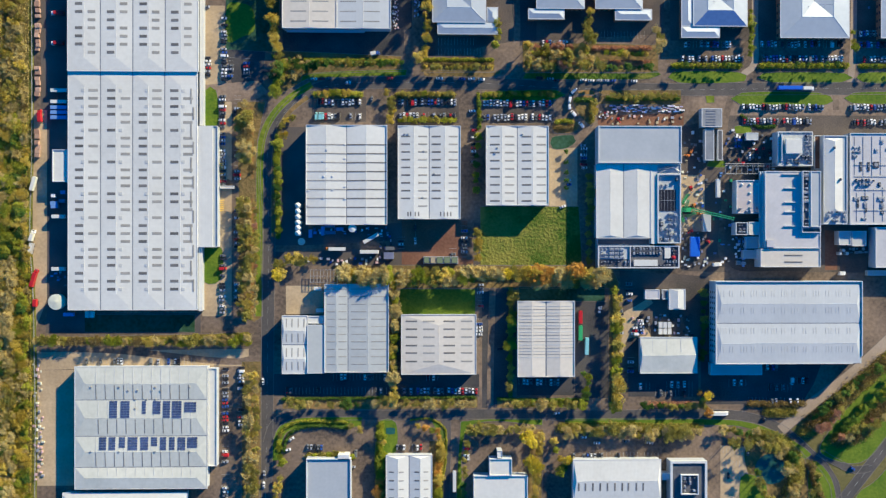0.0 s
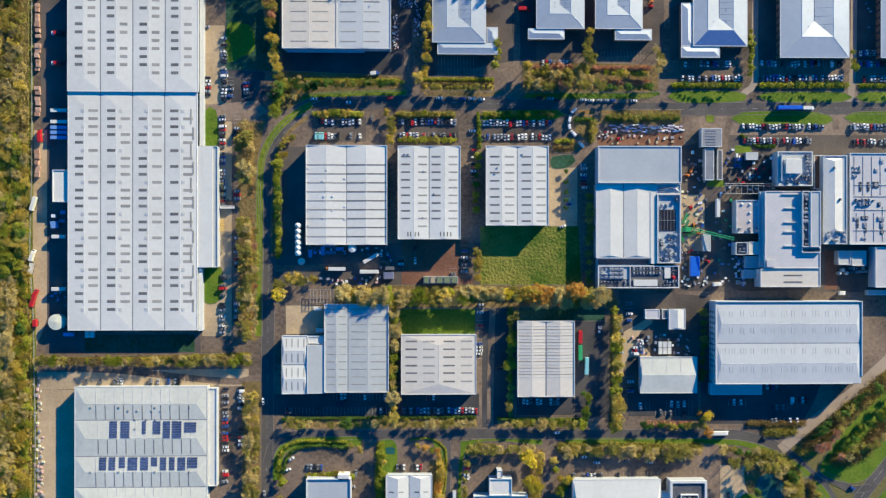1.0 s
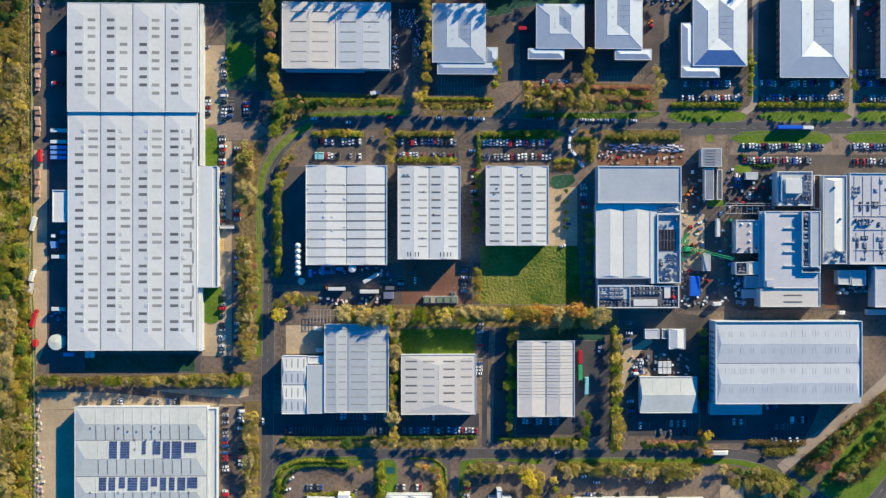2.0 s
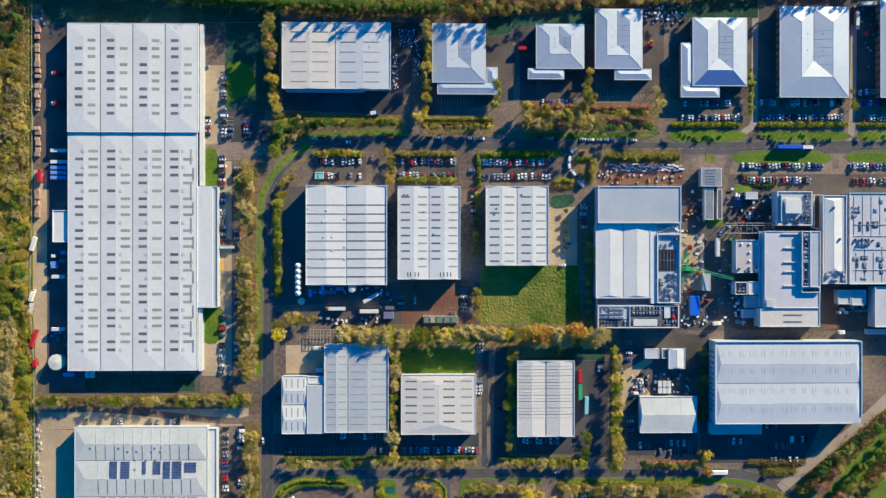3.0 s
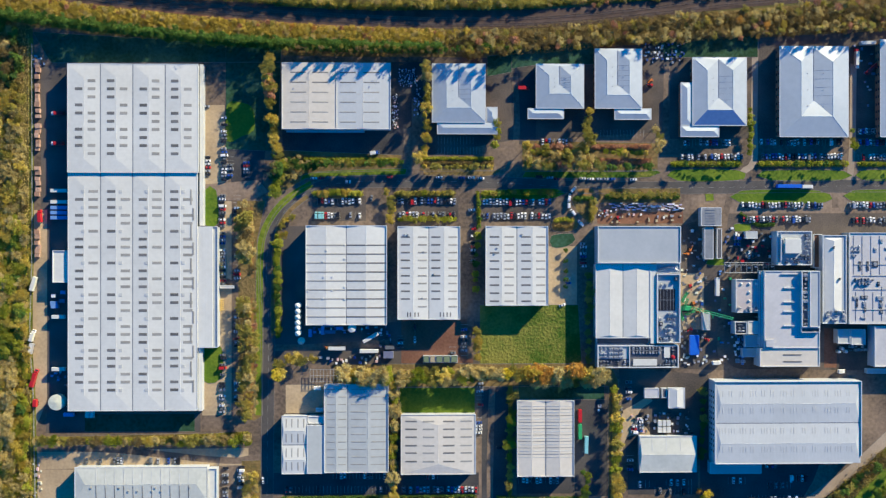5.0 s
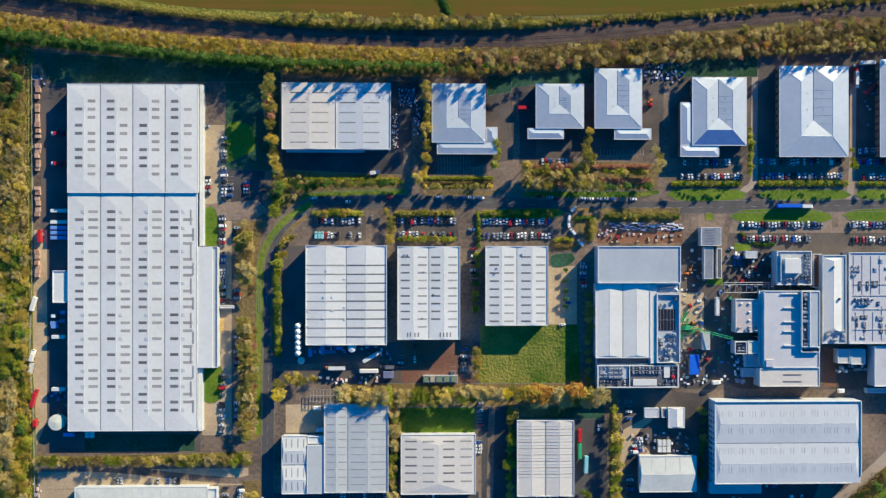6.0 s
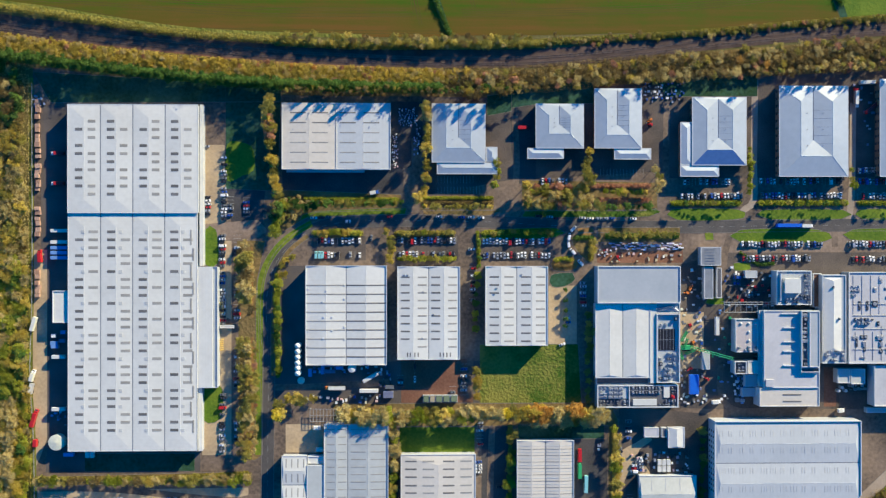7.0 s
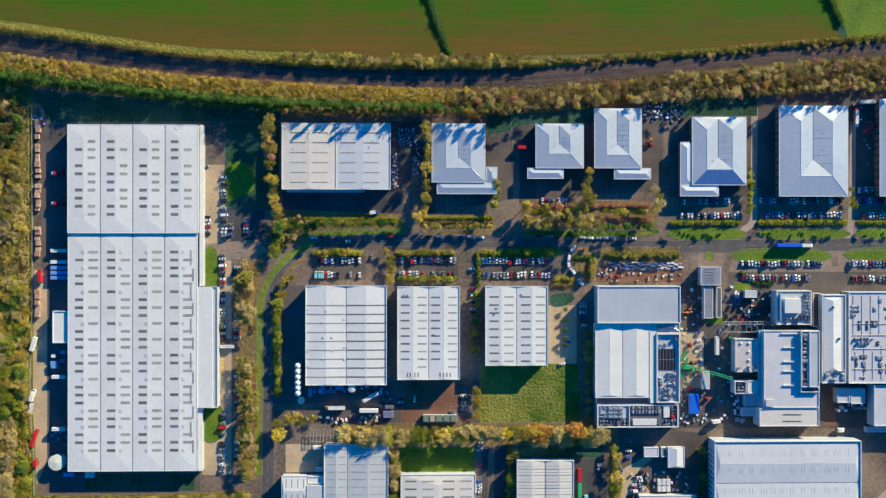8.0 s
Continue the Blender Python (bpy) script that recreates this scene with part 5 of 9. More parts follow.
# ---------------- hipped offices along the north side ----------------
def office(x0, y0, x1, y1, eave, rise, l, v, r, ry, end, label, south=None):
    b = thing("office_building", 0, 0, 0, label, "office", "hipped offices")
    walls(b, x0, y0, x1, y1, eave - 0.4, M_BRICK)
    roof = u_hip_roof(b, x0, y0, x1, y1, eave, rise, l, r, ry, v, end, M_METAL_ROOF, south)
    nx, ny = int((x1 - x0) / 3.6), int((y1 - y0) / 5.0)
    for z in (1.0, 4.0):
        fittings(b, "window", M_WINDOW, [(x, y0, 0) for x in spread(x0, x1, nx)] + [(x0, y, -90) for y in spread(y0, y1, ny)], 1.8, 1.5, z)
    return b

O = "pale metal-roofed office with two hipped wings"
office(5.0, 159.4, 41.8, 199.8, 7.0, 1.35, 14.8, 23.5, 31.8, 169.1, 8.0, O + " around a valley")
office(78.0, 169.5, 111.1, 200.0, 7.0, 1.25, 86.8, 94.4, 101.9, 179.2, 8.0, O + ", the smallest")
office(119.5, 169.6, 152.2, 210.9, 7.0, 1.3, 127.4, 135.3, 143.3, 178.5, 8.0, O + " and dark cross lines")
office(188.7, 157.8, 226.5, 205.2, 7.0, 1.45, 198.4, 206.9, 216.5, 168.3, 9.0, O + " and a slope painted with sky reflection", M_METAL_SKY)
office(250.5, 149.9, 299.0, 213.3, 7.5, 1.9, 264.7, 274.3, 287.2, 163.7, 11.0, O + ", the largest")
office(322.5, 150.0, 363.9, 218.4, 7.5, 1.75, 334.5, 343.4, 352.7, 163.8, 11.0, O + " beside others")
W_LABEL = "low hipped metal-roofed entrance wing"
for bx, ax in (((8.6, 151.3, 50.3, 159.2), "x"), ((43.2, 159.6, 50.3, 169.6), "y"), ((72.3, 162.2, 97.1, 168.9), "x"), ((133.6, 161.9, 159.0, 169.0), "x"),
               ((180.5, 149.9, 207.2, 157.1), "x"), ((180.6, 157.9, 188.6, 187.5), "y")):
    w = thing("office_wing", 0, 0, 0, W_LABEL, "office", "entrance wings")
    walls(w, *bx, 6.0, M_BRICK)
    hip_block(w, *bx, 6.2, 0.8, M_METAL_ROOF, ax)

# ---------------- rooftop plant ----------------
def rooftop_unit(x, y, z, w, d, h, dark=False, fans=1, rz=0.0):
    """An air-handling unit: casing on a base frame, louvre panel and round fans."""
    u = thing("rooftop_unit", x, y, z, "galvanised air-handling unit on a flat roof" if not dark else "dark louvred cooling unit on a flat roof", "plant", "rooftop plant", rz)
    part("base_frame", box(-w / 2, -d / 2, 0, w / 2, d / 2, 0.2), M_STEEL, u)
    part("casing", box(-w / 2 + 0.05, -d / 2 + 0.05, 0.2, w / 2 - 0.05, d / 2 - 0.05, h, 0.06), M_PLANT_DARK if dark else M_PLANT, u)
    part("louvre", box(-w / 2 + 0.2, -d / 2 - 0.03, 0.4, w / 2 - 0.2, -d / 2 + 0.06, h - 0.2), M_PLANT_DARK, u)
    r = min(w / fans, d) * 0.34
    for i in range(fans):
        fx = (i - (fans - 1) / 2) * w / fans
        part("fan", add_tube(bmesh.new(), fx, 0, h, h + 0.25, r, r * 0.92, 14), M_STEEL, u)
    return u


def duct(points, z, width, label="galvanised duct run across the roof"):
    d = tagged(new("roof_duct"), label, "duct", "roof ducts")
    for (xa, ya), (xb, yb) in zip(points, points[1:]):
        part("duct_section", add_beam(bmesh.new(), (xa, ya, z + width / 2), (xb, yb, z + width / 2), width), M_PLANT if width > 0.45 else M_STEEL, d)
        part("support", box(xa - 0.15, ya - 0.15, z - 0.01, xa + 0.15, ya + 0.15, z + width / 4), M_STEEL, d)
    return d


def plant_field(x0, y0, x1, y1, z, nx, ny, seed, dark=0.25, low=0.8, high=2.2, fill=0.8):
    """Units standing in loose rows on a roof."""
    rnd = random.Random(seed)
    for i in range(nx):
        for j in range(ny):
            if rnd.random() < fill:
                cw, cd = (x1 - x0) / nx, (y1 - y0) / ny
                w, d = cw * rnd.uniform(0.3, 1.0), cd * rnd.uniform(0.3, 0.9)
                rooftop_unit(x0 + cw * (i + rnd.uniform(0.4, 0.6)), y0 + cd * (j + rnd.uniform(0.4, 0.6)), z, w, d, rnd.uniform(low, high), rnd.random() < dark, max(1, min(3, round(w / d))))


def dome(x, y, z, r):
    d = thing("roof_dome", x, y, z, "small white domed rooflight on a felt roof", "rooflight", "domed rooflights")
    part("upstand", add_tube(bmesh.new(), 0, 0, 0, 0.35, r, r, 14), M_TRIM, d)
    bm = bmesh.new()
    bmesh.ops.create_uvsphere(bm, u_segments=12, v_segments=6, radius=r * 0.95)
    bmesh.ops.delete(bm, geom=[v for v in bm.verts if v.co.z < -0.01], context="VERTS")
    for v in bm.verts:
        v.co.z = v.co.z * 0.6 + 0.35
    part("cap", bm, M_ROOF_X, d)


# ---------------- mixed factory with plant decks ----------------
x0, y0, x1, y1 = 120.3, 60.4, 178.7, 86.3
block("factory_block", x0, y0, x1, y1, 11.0, M_MEMBRANE, "tall grey flat-roofed factory block with white parapet", "factory", parapet=0.55, width=0.6)
CY = y0
x0, y0, x1, y1 = 119.6, 8.3, 157.4, 59.7
fb, r = unit(x0, y0, x1, CY - 0.6, 9.0, 0.75, 2, "y", M_ROOF_X, "white factory hall with two shallow gables", 1.5)
lx0, ly0, lx1, ly1 = 158.3, 4.0, 161.9, 52.8
block("low_roof", x1 + 0.6, ly0, lx1, CY - 0.7, 8.95, M_ROOF_X, "white flat roof strip beside the factory hall", "annexe", parapet=0.05)
hx0, hy0, hx1, hy1 = 162.1, 53.2, 179.2, 59.9
block("annexe", lx1 + 0.3, hy0, hx1, CY - 0.3, 8.0, M_MEMBRANE, "grey flat-roofed annexe with ducts", "annexe", parapet=0.5)
duct([(163.6, 56.3), (173.2, 57.9), (178.0, 54.8)], 8.0, 0.9)
duct([(164.4, 54.7), (169.2, 56.3)], 8.0, 0.7)
wx0, wy0, wx1, wy1 = 162.0, 4.4, 178.8, 52.4
pw = block("plant_house", lx1 + 0.3, wy0, wx1, hy0 - 0.3, 8.0, M_MEMBRANE, "blue-grey plant house with a sunken deck full of machinery", "plant house", parapet=1.9, width=0.7)
ax0, ay0, ax1, ay1 = 164.0, 27.0, 175.6, 42.0
# raised black panel stands in for the darkness of a sunken well
part("louvre_deck", box(ax0, ay0, 8.0, ax1, ay1, 8.25), M_PAINT["black"], pw, "black panel drawn for the dark of a sunken well")
for i in range(5):
    part("deck_beam", box(ax0 + (ax1 - ax0) * (i + 0.5) / 5 - 0.1, ay0, 8.25, ax0 + (ax1 - ax0) * (i + 0.5) / 5 + 0.1, ay1, 8.45), M_STEEL, pw)
part("deck_beam", box(ax0, (ay0 + ay1) / 2 - 0.15, 8.45, ax1, (ay0 + ay1) / 2 + 0.15, 8.6), M_STEEL, pw)
plant_field(163.6, 5.5, 176.4, 26.2, 8.0, 4, 6, 3, 0.3)
plant_field(164.4, 43.3, 177.2, 50.8, 8.0, 4, 2, 4, 0.1)
sx0, sy0, sx1, sy1 = 120.6, -13.1, 178.0, 2.8
sd = block("plant_deck", sx0, sy0, sx1, sy1, 8.0, M_MEMBRANE_DARK, "dark flat roof deck crowded with machinery", "plant house", parapet=0.9, width=0.8)
gx0, gy0, gx1, gy1 = 120.6, 3.2, 157.8, 7.9
block("service_gap", gx0, sy1 + 0.2, gx1, 7.7, 5.5, M_MEMBRANE_DARK, "dark low link roof crossed by pipes", "annexe", parapet=0.2)
part("deck_panel", box(121.6, -6.8, 8.0, 142.6, 1.9, 8.12), M_MEMBRANE, sd, "pale blue-grey deck panel")
for y in (0.1, -2.8, -5.6):
    for x in (130.0, 133.6, 137.2):
        rooftop_unit(x, y, 8.12, 3.2, 2.0, 1.1, False, 2)
plant_field(122.2, -6.4, 127.6, 1.4, 8.12, 2, 4, 8, 0.1, 0.4, 1.0, 0.6)
plant_field(122.0, -12.2, 143.5, -7.6, 8.0, 9, 2, 9, 0.5, 0.4, 1.3, 0.7)
part("screen_wall", box(143.0, -12.2, 8.0, 143.5, 1.9, 9.0), M_TRIM, sd)
for y in (0.6, -2.6):
    for k in range(9):
        rooftop_unit(146.0 + 2.3 * k, y, 8.0, 1.5, 1.9, 0.9, k % 3 == 1, 1)
part("screen_wall", box(144.0, -1.2, 8.0, 166.6, -0.8, 8.8), M_STEEL, sd)
part("deck_panel", box(167.6, -6.2, 8.0, 171.8, 1.9, 8.6), M_ROOF_X, sd, "raised white roof panel")
vx0, vy0, vx1, vy1 = 145.8, -11.5, 162.5, -7.1
part("raised_roof", box(vx0, vy0, 8.0, vx1, vy1, 9.0), M_ROOF_X, sd, "raised white roof panel")
plant_field(164.0, -12.1, 176.8, -7.2, 8.0, 6, 2, 12, 0.4, 0.4, 1.4)
plant_field(172.4, -3.6, 177.0, 1.6, 8.0, 2, 3, 32, 0.4, 0.4, 1.4)
rx, ry = 173.7, -5.6
tank = thing("red_tank", rx, ry, 8.0, "round red tank on the plant deck", "tank")
part("shell", add_tube(bmesh.new(), 0, 0, 0, 1.8, 1.4, 1.4, 16), M_PAINT["red"], tank)
part("lid", add_tube(bmesh.new(), 0, 0, 1.8, 2.1, 1.4, 0.4, 16), M_PAINT["red"], tank)

# ---------------- research campus ----------------
x0, y0, x1, y1 = 237.6, 0.8, 276.8, 55.0
d1 = block("campus_block", x0, y0, x1, y1, 11.0, M_MEMBRANE_PINK, "large pale flat-roofed campus building with fin walls", "campus building", parapet=0.45, width=0.5)
px0, py0, px1, py1 = 268.4, 15.8, 275.6, 54.8
block("roof_penthouse", px0, py0, px1, py1, 14.0, M_MEMBRANE, "raised pale penthouse on the campus roof", "penthouse", parapet=0.4, base=0.0, width=0.5)
tx0, ty0, tx1, ty1 = 262.9, 15.8, 268.5, 54.9
block("roof_trench", tx0, ty0, px0 - 0.3, ty1, 12.8, M_MEMBRANE_DARK, "dark plant trench beside the penthouse", "penthouse", parapet=1.1, width=0.6)
lgx0, lgy0, lgx1, lgy1 = 263.1, 11.9, 276.3, 15.4
block("roof_trench", lgx0, lgy0, lgx1, lgy1, 12.0, M_MEMBRANE_DARK, "dark plant trench along the penthouse end", "penthouse", parapet=0.9, width=0.5)
plant_field(263.5, 16.6, 267.9, 53.7, 12.8, 1, 12, 13, 0.5, 0.6, 1.4)
for i, y in enumerate((43.1, 33.2, 26.5, 16.6)):
    part("fin_wall", box(x0 + 13.5, y - 0.35, 11.0, x0 + 22.5, y + 0.25, 11.9), M_TRIM, d1, "white fin wall")
part("fin_wall", box(x0 + 12.0, y1 - 2.4, 11.0, x0 + 25.5, y1 - 1.9, 11.9), M_TRIM, d1, "white fin wall")
part("roof_hatch", box(x0 + 1.0, y0 + 1.0, 11.0, x0 + 6.5, y0 + 6.0, 12.0), M_MEMBRANE_PINK, d1)
fx0, fy0, fx1, fy1 = 234.6, -12.3, 277.0, 0.4
fr = block("campus_range", fx0, fy0, fx1, y0 - 0.3, 10.6, M_ROOF_CREAM, "lower pale front range of the campus", "campus building", parapet=0.4)
for y in (-4.0, -8.7):
    part("roof_slot", box(251.3, y - 0.4, 10.6, 264.2, y + 0.4, 10.8), M_SKYLIGHT_DARK, fr, "dark narrow rooflight")
rack = tagged(new("pipe_rack"), "pale steel pipe rack running beside the campus", "pipe rack")
for x in (235.3, 236.7, 237.7):
    part("pipe", add_beam(bmesh.new(), (x, y1, 8.0), (x, fy1 + 1, 8.0), 0.7), M_TRIM, rack)
for i in range(9):
    yy = fy1 + 2 + (y1 - fy1 - 3) * i / 8
    part("frame", box(234.9, yy - 0.2, 0.0, 238.1, yy + 0.2, 7.6), M_STEEL, rack)
x0, y0, x1, y1 = 218.5, 25.5, 234.5, 48.9
block("campus_hall", x0, y0, x1, y1, 8.0, M_FELT, "warm felt-roofed hall with white domes", "campus building", parapet=0.5)
for x, y in ((222.5, 45.7), (228.1, 45.7), (233.3, 45.7), (228.1, 39.8), (228.1, 33.8)):
    dome(x, y, 8.0, 0.95)
plant_field(219.7, 25.9, 234.1, 30.2, 8.0, 6, 2, 15, 0.2)
x0, y0, x1, y1 = 218.0, 10.3, 226.5, 19.1
block("plant_house", x0, y0, x1, y1, 7.0, M_MEMBRANE_DARK, "small parapeted plant house with dark deck", "plant house", parapet=1.6)
plant_field(219.6, 11.5, 225.7, 17.9, 7.0, 2, 3, 16, 0.2)
x0, y0, x1, y1 = 227.3, 10.3, 234.5, 19.5
block("campus_store", x0, y0, x1, y1, 8.0, M_ROOF_CREAM, "cream flat-roofed store on the campus", "building", parapet=0.4)
x0, y0, x1, y1 = 226.5, 0.8, 235.8, 9.2
block("campus_store", x0, y0, x1, y1, 5.0, M_ROOF_GREY_X, "pale blue-grey low flat-roofed store building", "building", parapet=0.3)
x0, y0, x1, y1 = 224.9, -6.4, 235.0, -0.4
block("campus_store", x0, y0, x1, y1, 4.0, M_ROOF_GREY_X, "pale blue-grey low flat-roofed store building", "building", parapet=0.3)
plant_field(221.2, -11.3, 227.7, 8.9, 0.0, 2, 6, 17, 0.5)
x0, y0, x1, y1 = 247.3, 58.9, 272.2, 83.0
d3 = block("campus_lab", x0, y0, x1, y1, 9.0, M_MEMBRANE, "grey laboratory block with a white rooftop box", "campus building", parapet=0.7, width=0.7)
bx0, by0, bx1, by1 = 252.0, 67.2, 263.5, 77.5
part("rooftop_box", box(bx0, by0, 9.0, bx1, by1, 12.0, 0.15), M_ROOF_X, d3, "white rooftop box")
part("side_screen", box(x0 + 2.2, y0 + 3, 9.0, x0 + 2.6, y1 - 2, 11.0), M_TRIM, d3)
plant_field(252.9, 60.0, 271.4, 66.4, 9.0, 7, 3, 18, 0.6)
plant_field(266.6, 67.6, 271.4, 81.1, 9.0, 2, 6, 19, 0.2)
x0, y0, x1, y1 = 279.2, 17.8, 296.1, 80.1
d4 = block("campus_range", x0, y0, x1, y1, 10.4, M_MEMBRANE, "long pale range with a shallow raised roof", "campus building", parapet=0.5, width=0.6)
Roof(x0 + 1.2, y0 + 7, x1 - 3.2, y1 - 2.0, 10.5, 1.1, 1, "y", 4, 2).build(d4, M_ROOF_X, trim=False)
for x, y in ((286.5, 71.4), (290.9, 49.2)):
    rooftop_unit(x, y, 11.0, 1.2, 1.6, 1.2, True)
plant_field(281.1, 19.1, 295.6, 27.8, 10.4, 5, 3, 20, 0.2)
x0, y0, x1, y1 = 298.2, 17.5, 344.9, 81.9
block("campus_block", x0, y0, x1, y1, 10.0, M_MEMBRANE_PINK, "wide campus block whose roof is crowded with plant", "campus building", parapet=0.6, width=0.5)
plant_field(299.8, 64.4, 306.3, 73.1, 10.0, 3, 3, 21, 0.1, 0.4, 1.0, 0.9)
plant_field(314.7, 56.5, 341.7, 78.3, 10.0, 6, 4, 25, 0.05, 0.25, 0.55, 0.45)
plant_field(301.4, 44.5, 315.9, 50.1, 10.0, 6, 2, 22, 0.5, 0.6, 1.5, 0.95)
plant_field(317.5, 38.6, 341.7, 52.5, 10.0, 6, 3, 26, 0.05, 0.25, 0.6, 0.5)
plant_field(299.8, 19.1, 341.7, 38.5, 10.0, 7, 4, 23, 0.1, 0.25, 0.6, 0.4)
for x, y in ((305.9, 58.4), (311.5, 58.4), (303.8, 32.6), (309.5, 29.4), (320.7, 31.8)):
    rooftop_unit(x, y, 10.0, 1.7, 6.5, 0.35, True, 1)
xa, ya = 301.5, 79.5
xb, yb = 341.7, 19.9
for k in range(7):
    xx = xa + (xb - xa) * k / 6.5
    duct([(xx, ya), (xx, ya - 22), (xx, ya - 27 - k % 3)], 10.02, 0.2)
    duct([(xx + 1.5, yb), (xx + 1.5, yb + 20 + k % 2 * 4)], 10.02, 0.2)
for k in range(4):
    yy = (59.6, 51.7, 42.1, 27.8)[k]
    duct([(xa, yy), (xa + 14, yy), (xb - 2, yy)], 10.24, 0.24)
x0, y0, x1, y1 = 275.4, 56.9, 281.5, 80.9
block("low_link", x0, y0, x1, y1, 5.0, M_YARD_RED, "low reddish link roof between campus buildings", "building", parapet=0.4)
for bx in ((292.3, 3.2, 301.2, 13.2), (302.0, 2.4, 312.1, 13.2)):
    block("campus_annexe", *bx, 6.0, M_ROOF_GREY_X, "pale blue-grey flat-roofed annexe", "annexe", parapet=0.5)
plant_field(302.0, -3.2, 316.3, 1.6, 0.0, 6, 2, 24, 0.4, 1.5, 2.8)
tx, ty = 296.7, -2.8
for k in range(3):
    tk = thing("steel_tank", tx + 2.6 * k - 2.0, ty + (k % 2) * 2.2, 0.0, "small upright steel tank in a service yard", "tank", "service yard tanks")
    part("shell", add_tube(bmesh.new(), 0, 0, 0, 3.6, 1.2, 1.2, 16), M_PLANT, tk)
    part("lid", add_tube(bmesh.new(), 0, 0, 3.6, 4.1, 1.2, 0.2, 16), M_TRIM, tk)
x0, y0, x1, y1 = 316.9, -12.8, 353.6, 15.9
block("campus_block", x0, y0, x1, y1, 9.0, M_MEMBRANE_PINK, "pale flat-roofed block at the campus edge", "campus building", parapet=0.6)
x0, y0, x1, y1 = 314.5, -18.5, 356.8, -14.9
block("covered_walk", x0, y0, x1, y1, 3.6, M_ROOF_GREY_X, "long pale covered walkway", "walkway", parapet=0.2)

# ---------------- small buildings ----------------
x0, y0, x1, y1 = 194.7, 86.6, 209.2, 99.7
g = block("goods_shed", x0, y0, x1, y1, 6.0, M_STEEL, "narrow grey goods shed with dark roof slats", "shed", parapet=0.1)
for i in range(6):
    part("roof_slat", box(x0 + 3, y0 + 1.2 + i * 2.0, 6.0, x1 - 4.5, y0 + 1.5 + i * 2.0, 6.25), M_TRIM_DARK, g)
x0, y0, x1, y1 = 197.5, 63.1, 203.9, 85.5
block("site_cabin_block", x0, y0, x1, y1, 5.0, M_TRIM_DARK, "long grey stacked site cabins", "cabin", parapet=0.05)
x0, y0, x1, y1 = 207.1, 63.4, 210.7, 85.0
block("site_cabin_block", x0, y0, x1, y1, 3.0, M_MEMBRANE_DARK, "long dark row of site cabins", "cabin", parapet=0.05)
for bx in ((227.3, 77.7, 235.8, 82.9), (196.6, 12.8, 201.9, 25.2)):
    block("site_cabin", *bx, 4.0, M_ROOF_GREY_X, "grey flat-roofed site cabin", "cabin", parapet=0.1)
s, r = unit(172.3, -42.0, 183.2, -28.4, 4.5, 0.9, 1, "y", M_ROOF_X, "small white gabled shed with one blue-shaded slope", 0.5)
for bx, m in (((155.2, -35.2, 165.6, -28.4), M_MEMBRANE_PINK), ((167.5, -35.2, 171.2, -28.4), M_MEMBRANE_DARK)):
    block("store_shed", *bx, 3.6, m, "low flat-roofed store shed", "shed", parapet=0.2)
for i in range(6):
    x0, y0, x1, y1 = 165.1, -60.1, 173.2, -50.4
    c = thing("storage_crate", x0 + 1.5 + (i % 3) * 3.2, y0 + 2 + (i // 3) * 4.6, 0, "pale storage crate in a yard", "crate", "yard crates")
    part("shell", box(-1.3, -2, 0, 1.3, 2, 2.2, 0.08), M_PAINT["cream"], c)
    part("lid", box(-1.35, -2.05, 2.2, 1.35, 2.05, 2.35), M_TRIM, c)
# dark glasshouse frame and site frame near the workshops
x0, y0, x1, y1 = -81.0, -23.0, -62.1, -14.3
fr = tagged(new("frame_shed"), "open dark steel-framed shelter", "shelter")
for i in range(9):
    part("rafter", add_beam(bmesh.new(), (x0 + (x1 - x0) * i / 8, y0, 3.0), (x0 + (x1 - x0) * i / 8, y1, 3.0), 0.25), M_STEEL, fr)
for x in (x0, x1):
    for y in (y0, y1):
        part("post", box(x - 0.15, y - 0.15, 0, x + 0.15, y + 0.15, 3.0), M_STEEL, fr)
for y in (y0, (y0 + y1) / 2, y1):
    part("purlin", add_beam(bmesh.new(), (x0, y, 3.2), (x1, y, 3.2), 0.2), M_STEEL, fr)
for bx, m, l in (((-1.7, -10.0, 2.9, -4.9), M_PAINT["dullgreen"], "green"), ((3.0, -10.0, 7.2, -4.9), M_PAINT["beige"], "beige"), ((7.3, -10.0, 12.4, -4.9), M_PAINT["dullgreen"], "green"), ((12.5, -10.0, 17.6, -4.9), M_PAINT["dullgreen"], "green"), ((17.7, -10.0, 22.8, -4.9), M_PAINT["dullgreen"], "green")):
    block("yard_shelter", *bx, 3.0, m, f"low {l} flat-roofed yard shelter", "shelter", parapet=0.0)
x0, y0, x1, y1 = 176.5, -172.5, 192.5, -155.8
pb = thing("plant_enclosure", 0, 0, 8.5, "white open-topped plant enclosure on the dark roof", "plant")
cx, cy = (184.8, -164.5)
for bx in ((-6.2, -7.0, 6.2, -6.4), (-6.2, 6.4, 6.2, 7.0), (-6.2, -6.4, -5.6, 6.4), (5.6, -6.4, 6.2, 6.4)):
    part("screen", box(cx + bx[0], cy + bx[1], 0, cx + bx[2], cy + bx[3], 2.2), M_TRIM, pb)
plant_field(cx - 5, cy - 6, cx + 5, cy + 6, 8.5, 3, 4, 31, 0.2)

# pipe bridge between the site and the campus
px0, py0 = 211.6, 60.6
px1, py1 = 247.0, 53.5
pb = tagged(new("pipe_bridge"), "white steel pipe bridge on slender frames", "pipe rack")
for yy in (py0, py0 - 1.6, py1):
    part("pipe", add_beam(bmesh.new(), (px0, yy, 6.0), (px1, yy, 6.0), 0.3), M_STEEL, pb)
